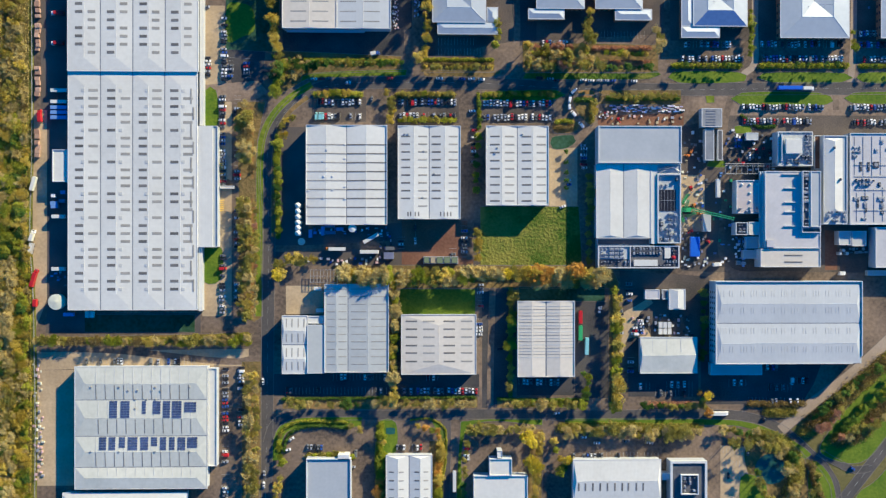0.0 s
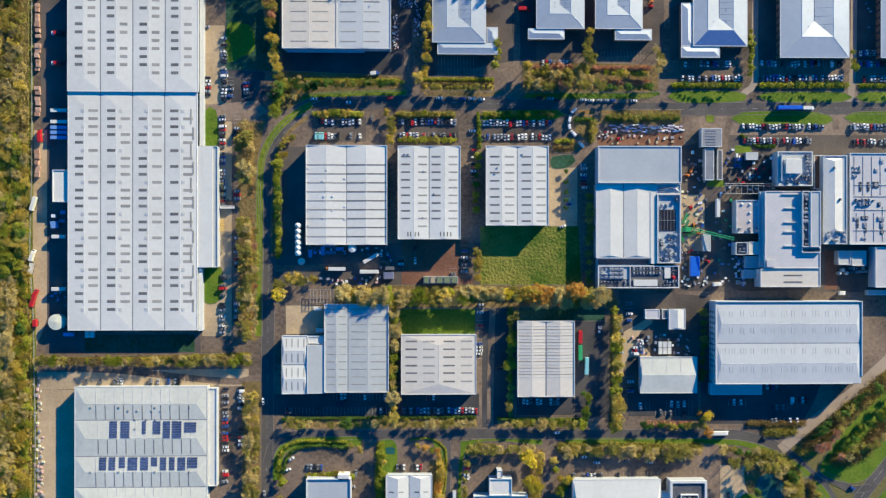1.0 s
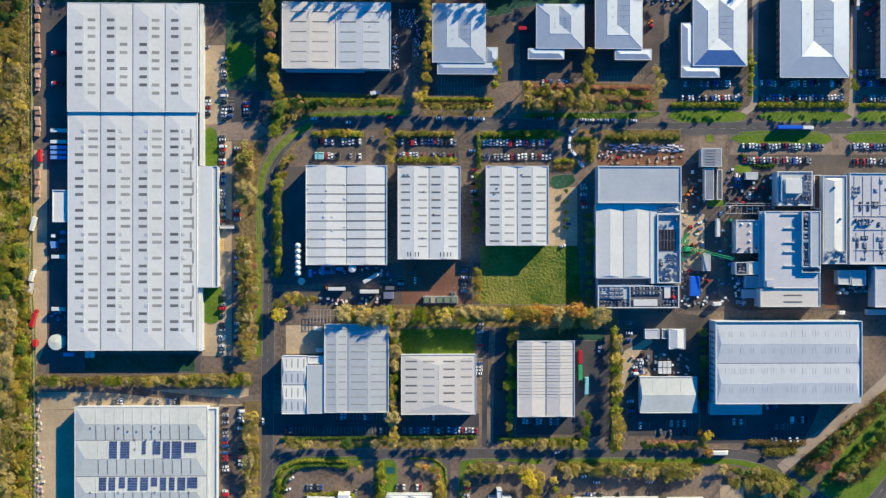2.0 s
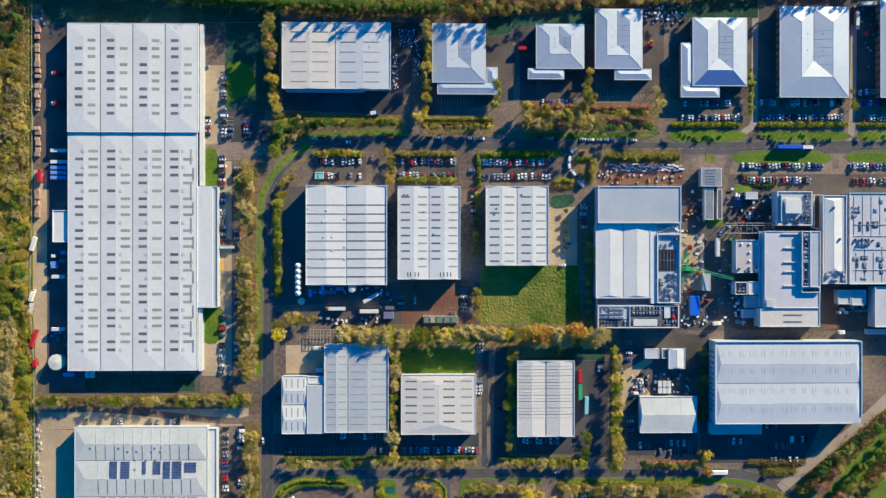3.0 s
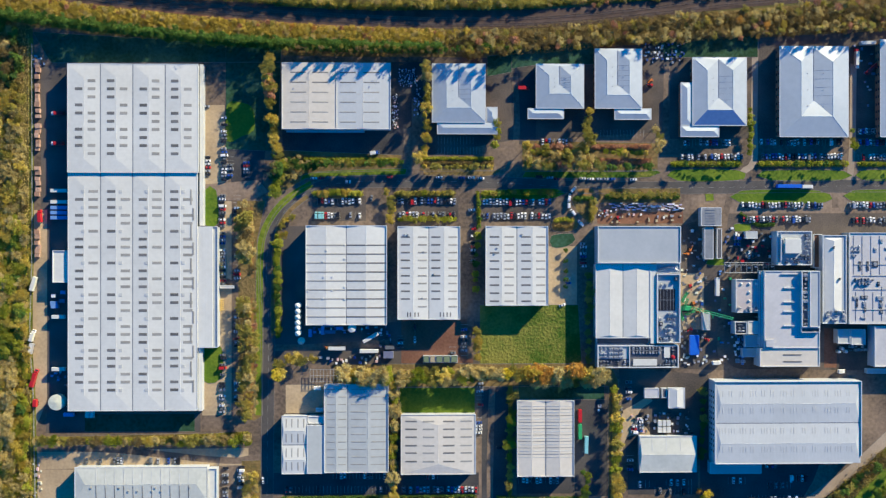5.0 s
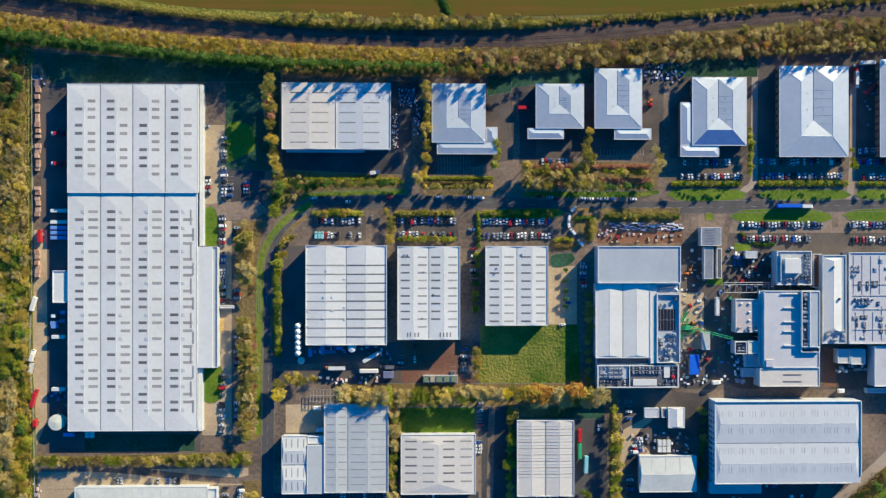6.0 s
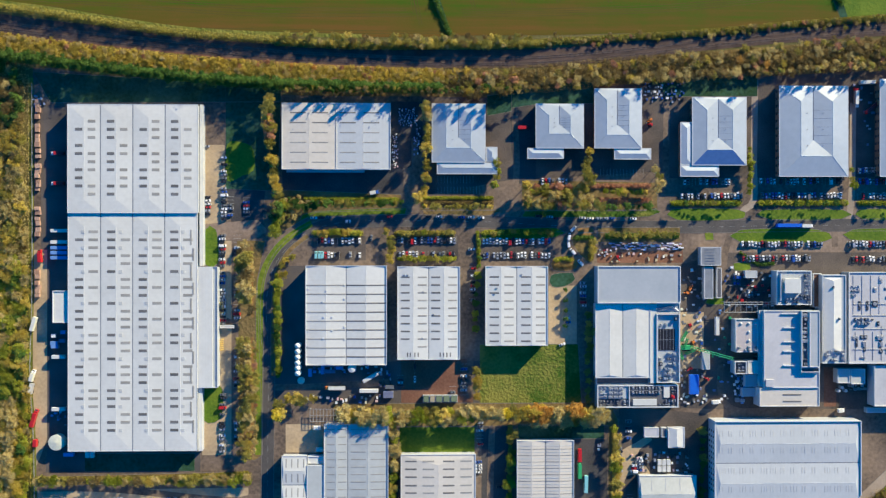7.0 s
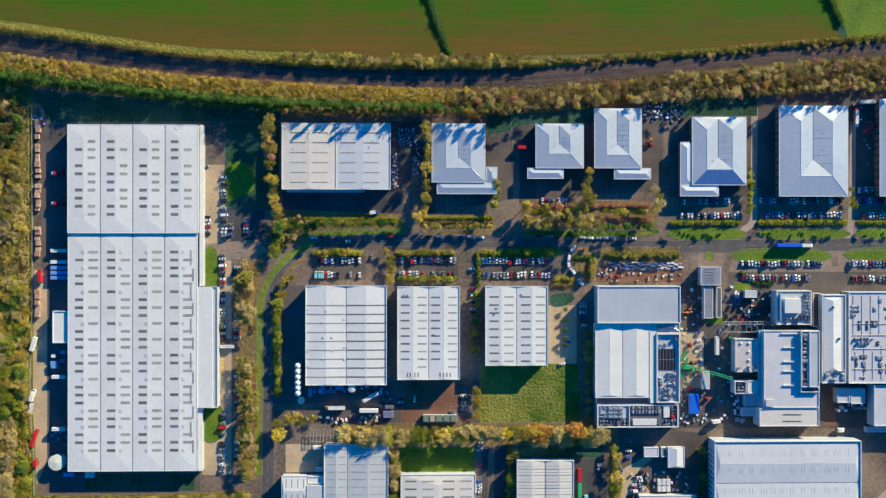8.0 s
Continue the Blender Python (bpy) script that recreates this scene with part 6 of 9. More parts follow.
for i in range(10):
    xx = px0 + (px1 - px0) * i / 9
    part("frame", box(xx - 0.15, py1 - 0.3, 5.5, xx + 0.15, py0 + 0.3, 5.75), M_STEEL, pb)
    part("post", box(xx - 0.15, py0 - 0.15, 0.0, xx + 0.15, py0 + 0.15, 5.5), M_STEEL, pb)
    part("post", box(xx - 0.15, py1 - 0.15, 0.0, xx + 0.15, py1 + 0.15, 5.5), M_STEEL, pb)

# ---------------- trees ----------------
rng = np.random.default_rng(11)


def leaf_cards(lobes, count, size, twiggy):
    """Corner points of many small leaf clumps spread over the lobes of a crown of radius 1."""
    pick = rng.integers(0, len(lobes), count)
    c, rad = lobes[pick, :3], lobes[pick, 3]
    d = rng.normal(size=(count, 3))
    d[:, 2] = np.abs(d[:, 2]) * 1.1 - 0.25
    d /= np.linalg.norm(d, axis=1, keepdims=True)
    p = c + d * (rad * rng.uniform(0.55, 1.12, count))[:, None]
    n = d * 0.4 + rng.normal(size=(count, 3)) * 0.35 + np.array((0.5, 0.5, 0.65))
    n /= np.linalg.norm(n, axis=1, keepdims=True)
    a = np.cross(n, rng.normal(size=(count, 3)))
    a /= np.linalg.norm(a, axis=1, keepdims=True)
    b = np.cross(n, a)
    w = size * rng.uniform(0.6, 1.35, count)[:, None]
    h = w * rng.uniform(0.7, 1.1, count)[:, None]
    twig = rng.random(count) < twiggy
    out = d[twig] * np.array((1.0, 1.0, 0.5)) + rng.normal(size=(twig.sum(), 3)) * 0.3
    a[twig] = out / np.linalg.norm(out, axis=1, keepdims=True)
    side = np.cross(a[twig], n[twig])
    b[twig] = side / np.linalg.norm(side, axis=1, keepdims=True)
    h[twig] = w[twig] * 0.42
    w[twig] = w[twig] * 2.1
    return np.stack([p - a * w - b * h, p + a * w * 1.1, p - a * w + b * h], 1).reshape(-1, 3)


def crown_points(count, size, twiggy=0.0, lobe_count=14, flat=0.8, cone=False):
    if cone:
        k = np.arange(lobe_count) / lobe_count
        lobes = np.stack([rng.normal(0, 0.08, lobe_count), rng.normal(0, 0.08, lobe_count), -0.5 + 2.0 * k, 0.95 * (1 - k) + 0.12], 1)
    else:
        ang = rng.uniform(0, 2 * math.pi, lobe_count)
        rr = rng.uniform(0.2, 0.72, lobe_count)
        lobes = np.stack([rr * np.cos(ang), rr * np.sin(ang), rng.uniform(-0.25, 0.5, lobe_count) * flat, rng.uniform(0.22, 0.42, lobe_count)], 1)
        lobes[0] = (0, 0, 0.3 * flat, 0.46)
    return leaf_cards(lobes, count, size, twiggy)


def cards_mesh(name, points, material):
    data = bpy.data.meshes.new(name)
    n = len(points) // 3
    data.vertices.add(3 * n)
    data.vertices.foreach_set("co", np.asarray(points, dtype=np.float32).ravel())
    data.loops.add(3 * n)
    data.loops.foreach_set("vertex_index", np.arange(3 * n, dtype=np.int32))
    data.polygons.add(n)
    data.polygons.foreach_set("loop_start", np.arange(0, 3 * n, 3, dtype=np.int32))
    data.update(calc_edges=True)
    data.materials.append(material)
    return data


KINDS = {  # leaves, clumps per crown, clump size, share of twigs, word, cone
    "gold": (F_GOLD, 1000, 0.072, 0.45, "golden yellow", False),
    "yellow": (F_YELLOW, 1000, 0.072, 0.2, "bright yellow", False),
    "orange": (F_ORANGE, 1000, 0.072, 0.3, "deep orange", False),
    "green": (F_GREEN, 1000, 0.075, 0.2, "dull green", False),
    "lime": (F_LIME, 1000, 0.072, 0.3, "yellow-green", False),
    "olive": (F_OLIVE, 960, 0.072, 0.5, "olive brown", False),
    "twig": (F_TWIG, 1050, 0.075, 0.95, "nearly bare grey-brown", False),
    "russet": (F_RUSSET, 920, 0.072, 0.4, "russet pink-brown", False),
    "brown": (F_BROWN, 1000, 0.075, 0.9, "dull brown", False),
    "conifer": (F_CONIFER, 700, 0.085, 0.2, "dark evergreen", True),
}
CROWNS = {k: [crown_points(v[1], v[2], v[3], 13 + 2 * i, 0.8, v[5]) for i in range(3)] for k, v in KINDS.items()}
CROWN_MESH = {k: [cards_mesh("crown", p, KINDS[k][0]) for p in v] for k, v in CROWNS.items()}


def trunk_mesh():
    """A tapered trunk with limbs, for a crown of radius 1 centred at height 1.5."""
    bm = bmesh.new()
    add_tube(bm, 0, 0, 0, 1.0, 0.075, 0.05, 7)
    for i in range(6):
        a = i * 1.05 + 0.3
        k = 0.45 + 0.1 * (i % 3)
        add_beam(bm, (0, 0, 0.75 + 0.05 * i), (k * math.cos(a), k * math.sin(a), 1.45 + 0.12 * (i % 2)), 0.04)
    data = bpy.data.meshes.new("trunk")
    bm.to_mesh(data)
    bm.free()
    data.materials.append(M_BARK)
    return data


TRUNK = trunk_mesh()
LABELS = {k: f"{v[4]} tree with an uneven autumn crown" for k, v in KINDS.items()}
LABELS["twig"] = "nearly bare grey-brown tree in autumn"
LABELS["conifer"] = "dark evergreen conifer with a pointed crown"


FAR_TREES = []


def near_walk(x, y):
    """The middle stretch of the estate, where things stand as objects of their own."""
    return abs(x) < 118 and -75 < y < 190


def tree(x, y, r, kind, group="roadside trees", tall=0.78):
    if not near_walk(x, y):
        FAR_TREES.append((x, y, r, kind, tall))
        return None
    e = new("tree")
    e.empty_display_size = 0.5
    s = r * random.uniform(1.25, 1.65)
    e.matrix_basis = pose(x, y, 0.05, 0, 0, random.uniform(0, 360)) @ Matrix.Diagonal((s, s, s * tall * random.uniform(0.7, 0.95), 1))
    tagged(e, LABELS[kind], "tree", group)
    shared("trunk", TRUNK, e, Matrix.Identity(4))
    shared("crown", random.choice(CROWN_MESH[kind]), e, Matrix.Translation((0, 0, 1.35 if kind != "conifer" else 0.75)))
    return e


def choose(mix):
    names = list(mix)
    return random.choices(names, [mix[n] for n in names])[0]


def tree_line(points, spacing, r, mix, jitter=1.0, group="roadside trees", gap=0.0, tall=0.78):
    path = smooth_path(points, 1.0)
    run, last = 0.0, path[0]
    for p in path:
        run += (p - last).length
        last = p
        if run >= spacing:
            run = random.uniform(-0.25, 0.25) * spacing
            if random.random() >= gap:
                tree(p.x + random.uniform(-jitter, jitter), p.y + random.uniform(-jitter, jitter), r * random.uniform(0.75, 1.2), choose(mix), group, tall)


def inside(poly, x, y):
    hit = False
    n = len(poly)
    for i in range(n):
        (xa, ya), (xb, yb) = poly[i], poly[(i + 1) % n]
        if (ya > y) != (yb > y) and x < (xb - xa) * (y - ya) / (yb - ya) + xa:
            hit = not hit
    return hit


def scatter(poly, spacing):
    """Jittered grid of places in an outline."""
    xs, ys = [p[0] for p in poly], [p[1] for p in poly]
    out = []
    y = min(ys)
    while y < max(ys):
        x = min(xs)
        while x < max(xs):
            u, v = x + random.uniform(-0.45, 0.45) * spacing, y + random.uniform(-0.45, 0.45) * spacing
            if inside(poly, u, v):
                out.append((u, v))
            x += spacing
        y += spacing
    return out


def woodland(name, places, r, mix, label, category="woodland", height=1.25, thin=0.6, stretch=0.7):
    """Many trees nobody could count, as one object with one leaf colour a kind."""
    by_kind = {}
    trunks = bmesh.new()
    for x, y, *own in places:
        kind = own[1] if own else choose(mix)
        s = (own[0] * 1.42 if own else r) * random.uniform(0.75, 1.3)
        pts = CROWNS[kind][random.randrange(3)].reshape(-1, 3, 3)
        pts = pts[rng.random(len(pts)) < thin].reshape(-1, 3)
        a = random.uniform(0, 6.28)
        ca, sa = math.cos(a), math.sin(a)
        rot = np.array(((ca, -sa, 0), (sa, ca, 0), (0, 0, 1)))
        up = (height if kind != "conifer" else 0.75) * (own[2] if own else 1.0)
        by_kind.setdefault(kind, []).append(pts @ rot.T * (s, s, s * stretch) + np.array((x, y, up * s)))
        add_tube(trunks, x, y, -0.05, up * 0.8 * s, 0.07 * s, 0.04 * s, 5, False)
    base = tagged(mesh_object(name, trunks, M_BARK), label, category, kind="stuff")
    for kind, pts in by_kind.items():
        shared("foliage", cards_mesh("foliage", np.concatenate(pts), KINDS[kind][0]), base, Matrix.Identity(4))["kind"] = "stuff"
    return base


def hedge(points, width, height, kind, label, density=1.0):
    """A clipped or scrubby hedge: leaf clumps massed along a line."""
    path = smooth_path(points, 1.0)
    n = int(len(path) * width * 20 * density)
    i = rng.integers(0, len(path) - 1, n)
    t = rng.random(n)
    P = np.array([(p.x, p.y) for p in path])
    c = P[i] * (1 - t)[:, None] + P[i + 1] * t[:, None]
    lump = 0.75 + 0.2 * np.sin(c[:, 0] * 0.9 + 0.7 * np.sin(c[:, 0] * 0.23)) * np.cos(c[:, 1] * 1.1) + 0.2 * np.sin(c[:, 0] * 0.37 + c[:, 1] * 0.41)
    off = np.clip(rng.normal(0, width * 0.3, (n, 2)), -width * 0.6, width * 0.6)
    z = np.abs(rng.normal(0.75, 0.3, n)) * height * lump * np.clip(1.2 - np.linalg.norm(off, axis=1) / width, 0.2, 1)
    centre = np.column_stack([c + off, z])
    nrm = rng.normal(size=(n, 3)) * 0.7 + np.array((0, 0, 1))
    nrm /= np.linalg.norm(nrm, axis=1, keepdims=True)
    a = np.cross(nrm, rng.normal(size=(n, 3)))
    a /= np.linalg.norm(a, axis=1, keepdims=True)
    b = np.cross(nrm, a)
    w = rng.uniform(0.25, 0.55, n)[:, None]
    pts = np.stack([centre - a * w - b * w * 0.7, centre + a * w, centre - a * w * 0.8 + b * w * 0.8], 1).reshape(-1, 3)
    ob = new("hedge", cards_mesh("hedge", pts, KINDS[kind][0]))
    return tagged(ob, label, "hedge", kind="stuff")


random.seed(21)
west = [(-307.6, 230.0), (-290.0, 229.4), (-284.5, 218.4), (-280.6, 190.7), (-279.0, 127.4), (-277.4, 56.2), (-278.2, 16.6), (-275.1, -30.9), (-275.0, -78.3), (-274.2, -125.8), (-275.8, -181.2), (-275.8, -204.9), (-307.4, -204.6)]
places = scatter(west, 4.2)
woodland("woodland_west_north", [p for p in places if 95 < p[1] < 188], 4.4, {"twig": 9, "gold": 4, "olive": 3, "brown": 2}, "dense belt of bare and pale golden autumn trees along the boundary", "woodland", 1.0, 0.62)
woodland("woodland_west_corner", [p for p in places if p[1] >= 188], 4.2, {"green": 5, "conifer": 2, "brown": 5, "twig": 3}, "dark green and brown trees at the corner of the boundary", "woodland", 1.0, 0.62)
woodland("woodland_west_middle", [p for p in places if -5 < p[1] <= 95], 4.4, {"gold": 6, "lime": 4, "green": 2.5, "twig": 3}, "dense belt of golden and yellow-green trees along the boundary", "woodland", 1.0, 0.62)
woodland("woodland_west_south", [p for p in places if p[1] <= -5 and p[0] <= -286], 4.4, {"twig": 7, "gold": 3, "olive": 2, "green": 0.6}, "dense belt of bare grey and golden trees along the boundary", "woodland", 1.0, 0.62)
woodland("woodland_west_edge", [p for p in places if p[1] <= -5 and p[0] > -286], 3.8, {"lime": 6, "gold": 5, "green": 1, "twig": 2}, "edge of bright yellow-green trees along the boundary", "woodland", 0.9, 0.62)
north = [(-309.7, 252.8), (-298.0, 250.5), (-239.1, 242.9), (-180.0, 235.2), (-132.5, 231.5), (-60.9, 227.8), (3.0, 225.7), (59.2, 225.2), (123.8, 230.3), (180.6, 237.0), (241.7, 242.9), (303.0, 248.1), (348.2, 250.8), (348.2, 228.0), (303.0, 225.4), (233.5, 221.1), (172.4, 216.8), (119.8, 214.9), (71.3, 210.7), (51.2, 205.8), (3.0, 206.5), (-45.0, 206.3), (-100.8, 206.9), (-160.2, 212.2), (-219.5, 219.2), (-274.5, 226.9), (-309.7, 229.9)]
NORTH = {"gold": 8, "olive": 2, "twig": 4, "russet": 0.6, "orange": 0.4}
places = scatter(north, 4.3)
north_west = [(-309.7, 252.0), (-298.0, 249.7), (-239.1, 242.1), (-180.0, 234.4), (-132.5, 230.7), (-60.9, 227.4), (3.0, 225.7), (43.1, 225.1), (43.1, 217.1), (3.0, 214.5), (-60.9, 215.0), (-132.5, 219.5), (-180.0, 224.1), (-239.1, 230.2), (-309.7, 237.8)]
woodland("evergreen_screen_low", scatter([(-309.7, 237.8), (-298.0, 236.3), (-239.1, 228.6), (-180.0, 222.5), (-132.5, 217.9), (-60.9, 214.2), (11.0, 212.9), (11.0, 208.9), (-60.9, 209.4), (-132.5, 212.3), (-180.0, 216.9), (-239.1, 223.0), (-309.7, 231.5)], 4.0), 3.0, {"brown": 3, "olive": 2, "green": 1}, "dense dull undergrowth below the evergreen screen", "hedge", 1.3, 0.45)
woodland("woodland_north_tall", scatter([(-108.7, 210.5), (-45.0, 210.0), (3.0, 210.2), (71.3, 212.0), (71.3, 208.0), (3.0, 207.0), (-45.0, 206.8), (-108.7, 208.2)], 2.9), 1.8, {"brown": 5, "olive": 2, "green": 3}, "tall narrow trees at the edge of the belt", "woodland", 7.0, 0.6, 2.3)
woodland("woodland_north_tall_east", [p for p in scatter([(71.3, 214.8), (119.8, 219.0), (172.4, 220.8), (233.5, 225.1), (303.0, 229.5), (303.0, 225.4), (233.5, 221.1), (172.4, 216.8), (119.8, 214.9), (71.3, 210.7)], 4.6) if p[0] < 228], 3.2, {"twig": 2, "brown": 6}, "tall thin trees behind the offices", "woodland", 3.2, 0.5)
woodland("woodland_north_tall_corner", scatter([(228.0, 223.4), (262.0, 226.0), (303.0, 228.4), (340.0, 231.0), (340.0, 227.0), (303.0, 224.4), (262.0, 222.0), (228.0, 219.6)], 3.0), 1.8, {"brown": 5, "twig": 2, "olive": 2}, "tall narrow bare trees behind the largest offices", "woodland", 6.2, 0.5, 2.2)
woodland("woodland_north", scatter(north_west, 2.8), 2.0, NORTH, "belt of golden and olive shrubs and trees beside the railway", "woodland", 0.75)
woodland("woodland_north_east", [p for p in places if p[0] >= 28], 3.0, {"twig": 5, "olive": 2, "brown": 6, "gold": 1, "orange": 0.3, "russet": 1.2}, "belt of brown and bare trees beside the railway", "woodland", 1.0)
woodland("evergreen_screen", scatter([(-309.7, 238.6), (-298.0, 237.1), (-239.1, 229.4), (-180.0, 223.3), (-132.5, 218.7), (-60.9, 215.0), (11.0, 213.7), (11.0, 208.9), (-60.9, 209.4), (-132.5, 212.3), (-180.0, 216.9), (-239.1, 223.0), (-309.7, 231.5)], 2.7), 2.3, {"green": 1}, "tall dark green evergreen screen along the boundary", "hedge", 4.0, 0.5)
places = scatter([(-104.7, 251.6), (-45.0, 247.9), (19.1, 249.0), (83.4, 250.2), (180.6, 253.1), (262.1, 260.1), (331.0, 266.9), (385.3, 271.3), (385.3, 264.8), (331.0, 258.8), (262.1, 253.6), (180.6, 248.3), (119.8, 243.1), (39.1, 240.3), (-21.0, 240.0), (-100.8, 243.6)], 4.3)
woodland("woodland_trackside", [p for p in places if p[0] < 70], 2.7, {"olive": 6, "brown": 3, "gold": 1, "twig": 1}, "line of olive-brown trees between railway and fields", "woodland", 1.5)
woodland("woodland_trackside_east", [p for p in places if p[0] >= 70 and random.random() < 0.8], 2.1, {"olive": 4, "brown": 4, "twig": 3, "russet": 1}, "low brown scrub between railway and fields", "woodland", 0.7)
hedge([(-104.7, 244.4), (-45.0, 241.9), (19.1, 242.6), (83.4, 244.2)], 4.6, 4.5, "olive", "olive scrub along the railway cutting", 1.2)
hedge([(83.4, 245.2), (140.0, 248.8), (200.9, 253.0), (262.1, 258.8), (331.0, 264.4), (385.3, 269.3)], 4.0, 2.0, "olive", "low olive scrub along the railway cutting", 1.2)
hedge([(-321.5, 269.4), (-274.5, 264.9), (-219.5, 256.5), (-168.2, 249.6), (-104.7, 245.2)], 4.6, 6.0, "olive", "scrubby brown hedge between railway and field")
hedge([(-309.7, 234.5), (-239.1, 226.2), (-180.0, 220.0), (-132.5, 215.4)], 5.0, 12.5, "green", "dense evergreen hedge at the heart of the screen", 2.3)
hedge([(-130.0, 215.2), (-60.9, 212.2), (11.0, 211.0)], 5.0, 15.0, "green", "taller evergreen hedge at the end of the screen", 2.3)
hedge([(-293.0, 222.0), (-293.0, 150.0), (-293.0, 98.0)], 26.0, 4.5, "twig", "bare understorey of the boundary belt", 0.3)
hedge([(-293.0, 98.0), (-293.0, 40.0), (-292.0, 0.0)], 24.0, 4.5, "lime", "yellow-green understorey of the boundary belt", 0.16)
hedge([(-293.0, 98.0), (-293.0, 40.0), (-292.0, 0.0)], 24.0, 4.5, "gold", "golden understorey of the boundary belt", 0.16)
hedge([(-291.0, 0.0), (-290.0, -80.0), (-290.0, -190.0)], 24.0, 4.5, "gold", "pale golden understorey of the boundary belt", 0.3)
hedge([(-309.7, 243.5), (-239.1, 235.4), (-180.0, 229.2), (-132.5, 225.2), (-60.9, 221.2), (11.0, 219.5)], 11.0, 2.6, "gold", "golden scrub and bracken on the railway bank", 0.5)
hedge([(20.0, 217.5), (71.3, 218.5), (123.8, 223.5), (180.6, 227.8), (241.7, 232.5), (303.0, 237.5), (360.0, 241.0)], 16.0, 4.5, "brown", "brown thicket on the railway bank", 0.3)
hedge([(-3.0, 305.0), (5.0, 281.0), (17.0, 251.0)], 3.5, 2.0, "green", "overgrown hedge along the ditch")
hedge([(285.8, 307.2), (290.7, 291.0), (298.1, 274.0)], 4.5, 2.5, "green", "overgrown hedge along the ditch")

BELT = {"gold": 3, "olive": 1, "lime": 1.4, "twig": 6, "yellow": 0.5}
CENTRE = "trees of the central belt"
tree_line([(-62.0, -16.8), (-13.4, -16.8), (42.7, -16.8), (99.0, -16.1), (129.2, -19.3)], 5.0, 4.2, BELT, 1.4, CENTRE, 0.0, 1.15)
tree_line([(-61.2, -21.6), (-13.4, -21.6), (34.6, -20.8)], 5.4, 3.6, BELT, 1.2, CENTRE, 0.0, 1.2)
tree_line([(70.8, -20.9), (123.1, -23.3)], 6.5, 3.2, {"olive": 3, "twig": 3}, 1.2, CENTRE)
for x, y in ((74.0, -16.9), (78.0, -14.4), (82.0, -18.5), (86.1, -17.7), (103.8, -12.9), (107.0, -17.7)):
    tree(x, y, 4.2, "orange", CENTRE, 1.15)
tree_line([(131.2, -23.3), (135.3, -39.4), (134.4, -63.5), (134.4, -103.7), (131.2, -111.7)], 5.2, 3.4, {"gold": 4, "lime": 3, "olive": 2}, 1.0, CENTRE)
tree_line([(-22.1, -25.2), (-20.6, -47.2), (-22.9, -71.1), (-22.1, -109.1)], 5.0, 3.0, {"gold": 2, "lime": 3, "twig": 4}, 1.0, CENTRE, 0.0, 1.15)
tree_line([(60.7, -25.3), (60.7, -47.3), (59.5, -67.3), (59.5, -99.4)], 5.6, 3.3, {"gold": 3, "olive": 3, "lime": 2}, 1.0, CENTRE)
tree_line([(-104.9, -23.1), (-102.9, -11.2), (-93.0, -7.2), (-77.1, -8.0)], 6.0, 3.6, {"gold": 3, "olive": 4, "lime": 2}, 1.5, CENTRE)
tree_line([(-105.7, -17.1), (-100.9, -15.9)], 4.0, 4.0, {"orange": 1, "gold": 2}, 0.5, CENTRE)
tree_line([(35.9, 17.6), (36.7, 4.8), (36.7, -9.2)], 5.0, 2.8, {"gold": 3, "olive": 2}, 0.8, CENTRE)
tree_line([(115.9, 57.0), (115.9, 24.9), (115.1, -7.2)], 5.2, 2.8, {"gold": 3, "olive": 3}, 0.8, CENTRE)
tree_line([(124.0, 127.8), (159.6, 128.0)], 3.6, 2.0, {"green": 3, "olive": 2}, 0.6, "trees along the northern road", 0.0, 1.7)
AVENUE = "small avenue trees beside the estate road"
tree_line([(-124.7, 38.6), (-123.5, 0.8), (-124.7, -47.0)], 4.2, 2.8, {"olive": 4, "twig": 4, "gold": 1}, 0.5, AVENUE)
tree_line([(-120.0, 36.6), (-119.2, 0.8), (-120.0, -47.0)], 4.6, 2.2, {"olive": 4, "twig": 3, "russet": 1}, 0.4, AVENUE)
tree_line([(-129.5, 38.6), (-128.7, 0.8), (-129.5, -47.0)], 4.2, 2.8, {"olive": 4, "twig": 3, "brown": 2}, 0.8, AVENUE)
tree_line([(-124.7, 104.3), (-124.7, 80.4), (-123.9, 56.5)], 3.8, 3.6, {"olive": 3, "twig": 4, "brown": 2}, 2.0, AVENUE)
tree_line([(-129.5, 100.3), (-130.3, 80.4), (-129.5, 60.5)], 4.0, 3.2, {"olive": 3, "twig": 3, "brown": 2}, 1.2, AVENUE)
tree_line([(-103.3, 78.5), (-104.1, 56.6), (-103.3, 16.7), (-104.1, 9.5)], 4.0, 2.6, {"lime": 6, "green": 3, "gold": 1}, 0.5, AVENUE)
tree_line([(-125.5, -82.8), (-123.9, -118.6), (-124.7, -174.3)], 4.4, 2.7, {"olive": 3, "twig": 5}, 0.8, AVENUE)
tree_line([(-119.9, -82.8), (-119.1, -118.6), (-119.9, -174.3)], 4.6, 2.5, {"olive": 3, "twig": 4, "gold": 1}, 0.8, AVENUE)
ROAD = "trees along the southern road"
tree_line([(-101.7, -107.5), (-61.2, -108.5), (-25.3, -106.3)], 6.0, 3.0, {"olive": 3, "twig": 5, "green": 1}, 1.0, ROAD, 0.1, 0.58)
tree_line([(-21.3, -108.7), (34.6, -108.1)], 4.2, 2.7, {"olive": 4, "twig": 4, "green": 1}, 0.8, ROAD, 0.0, 0.58)
tree_line([(52.7, -109.0), (82.8, -109.1), (115.1, -108.9)], 4.4, 2.9, {"olive": 4, "twig": 4, "lime": 1}, 0.8, ROAD, 0.0, 0.58)
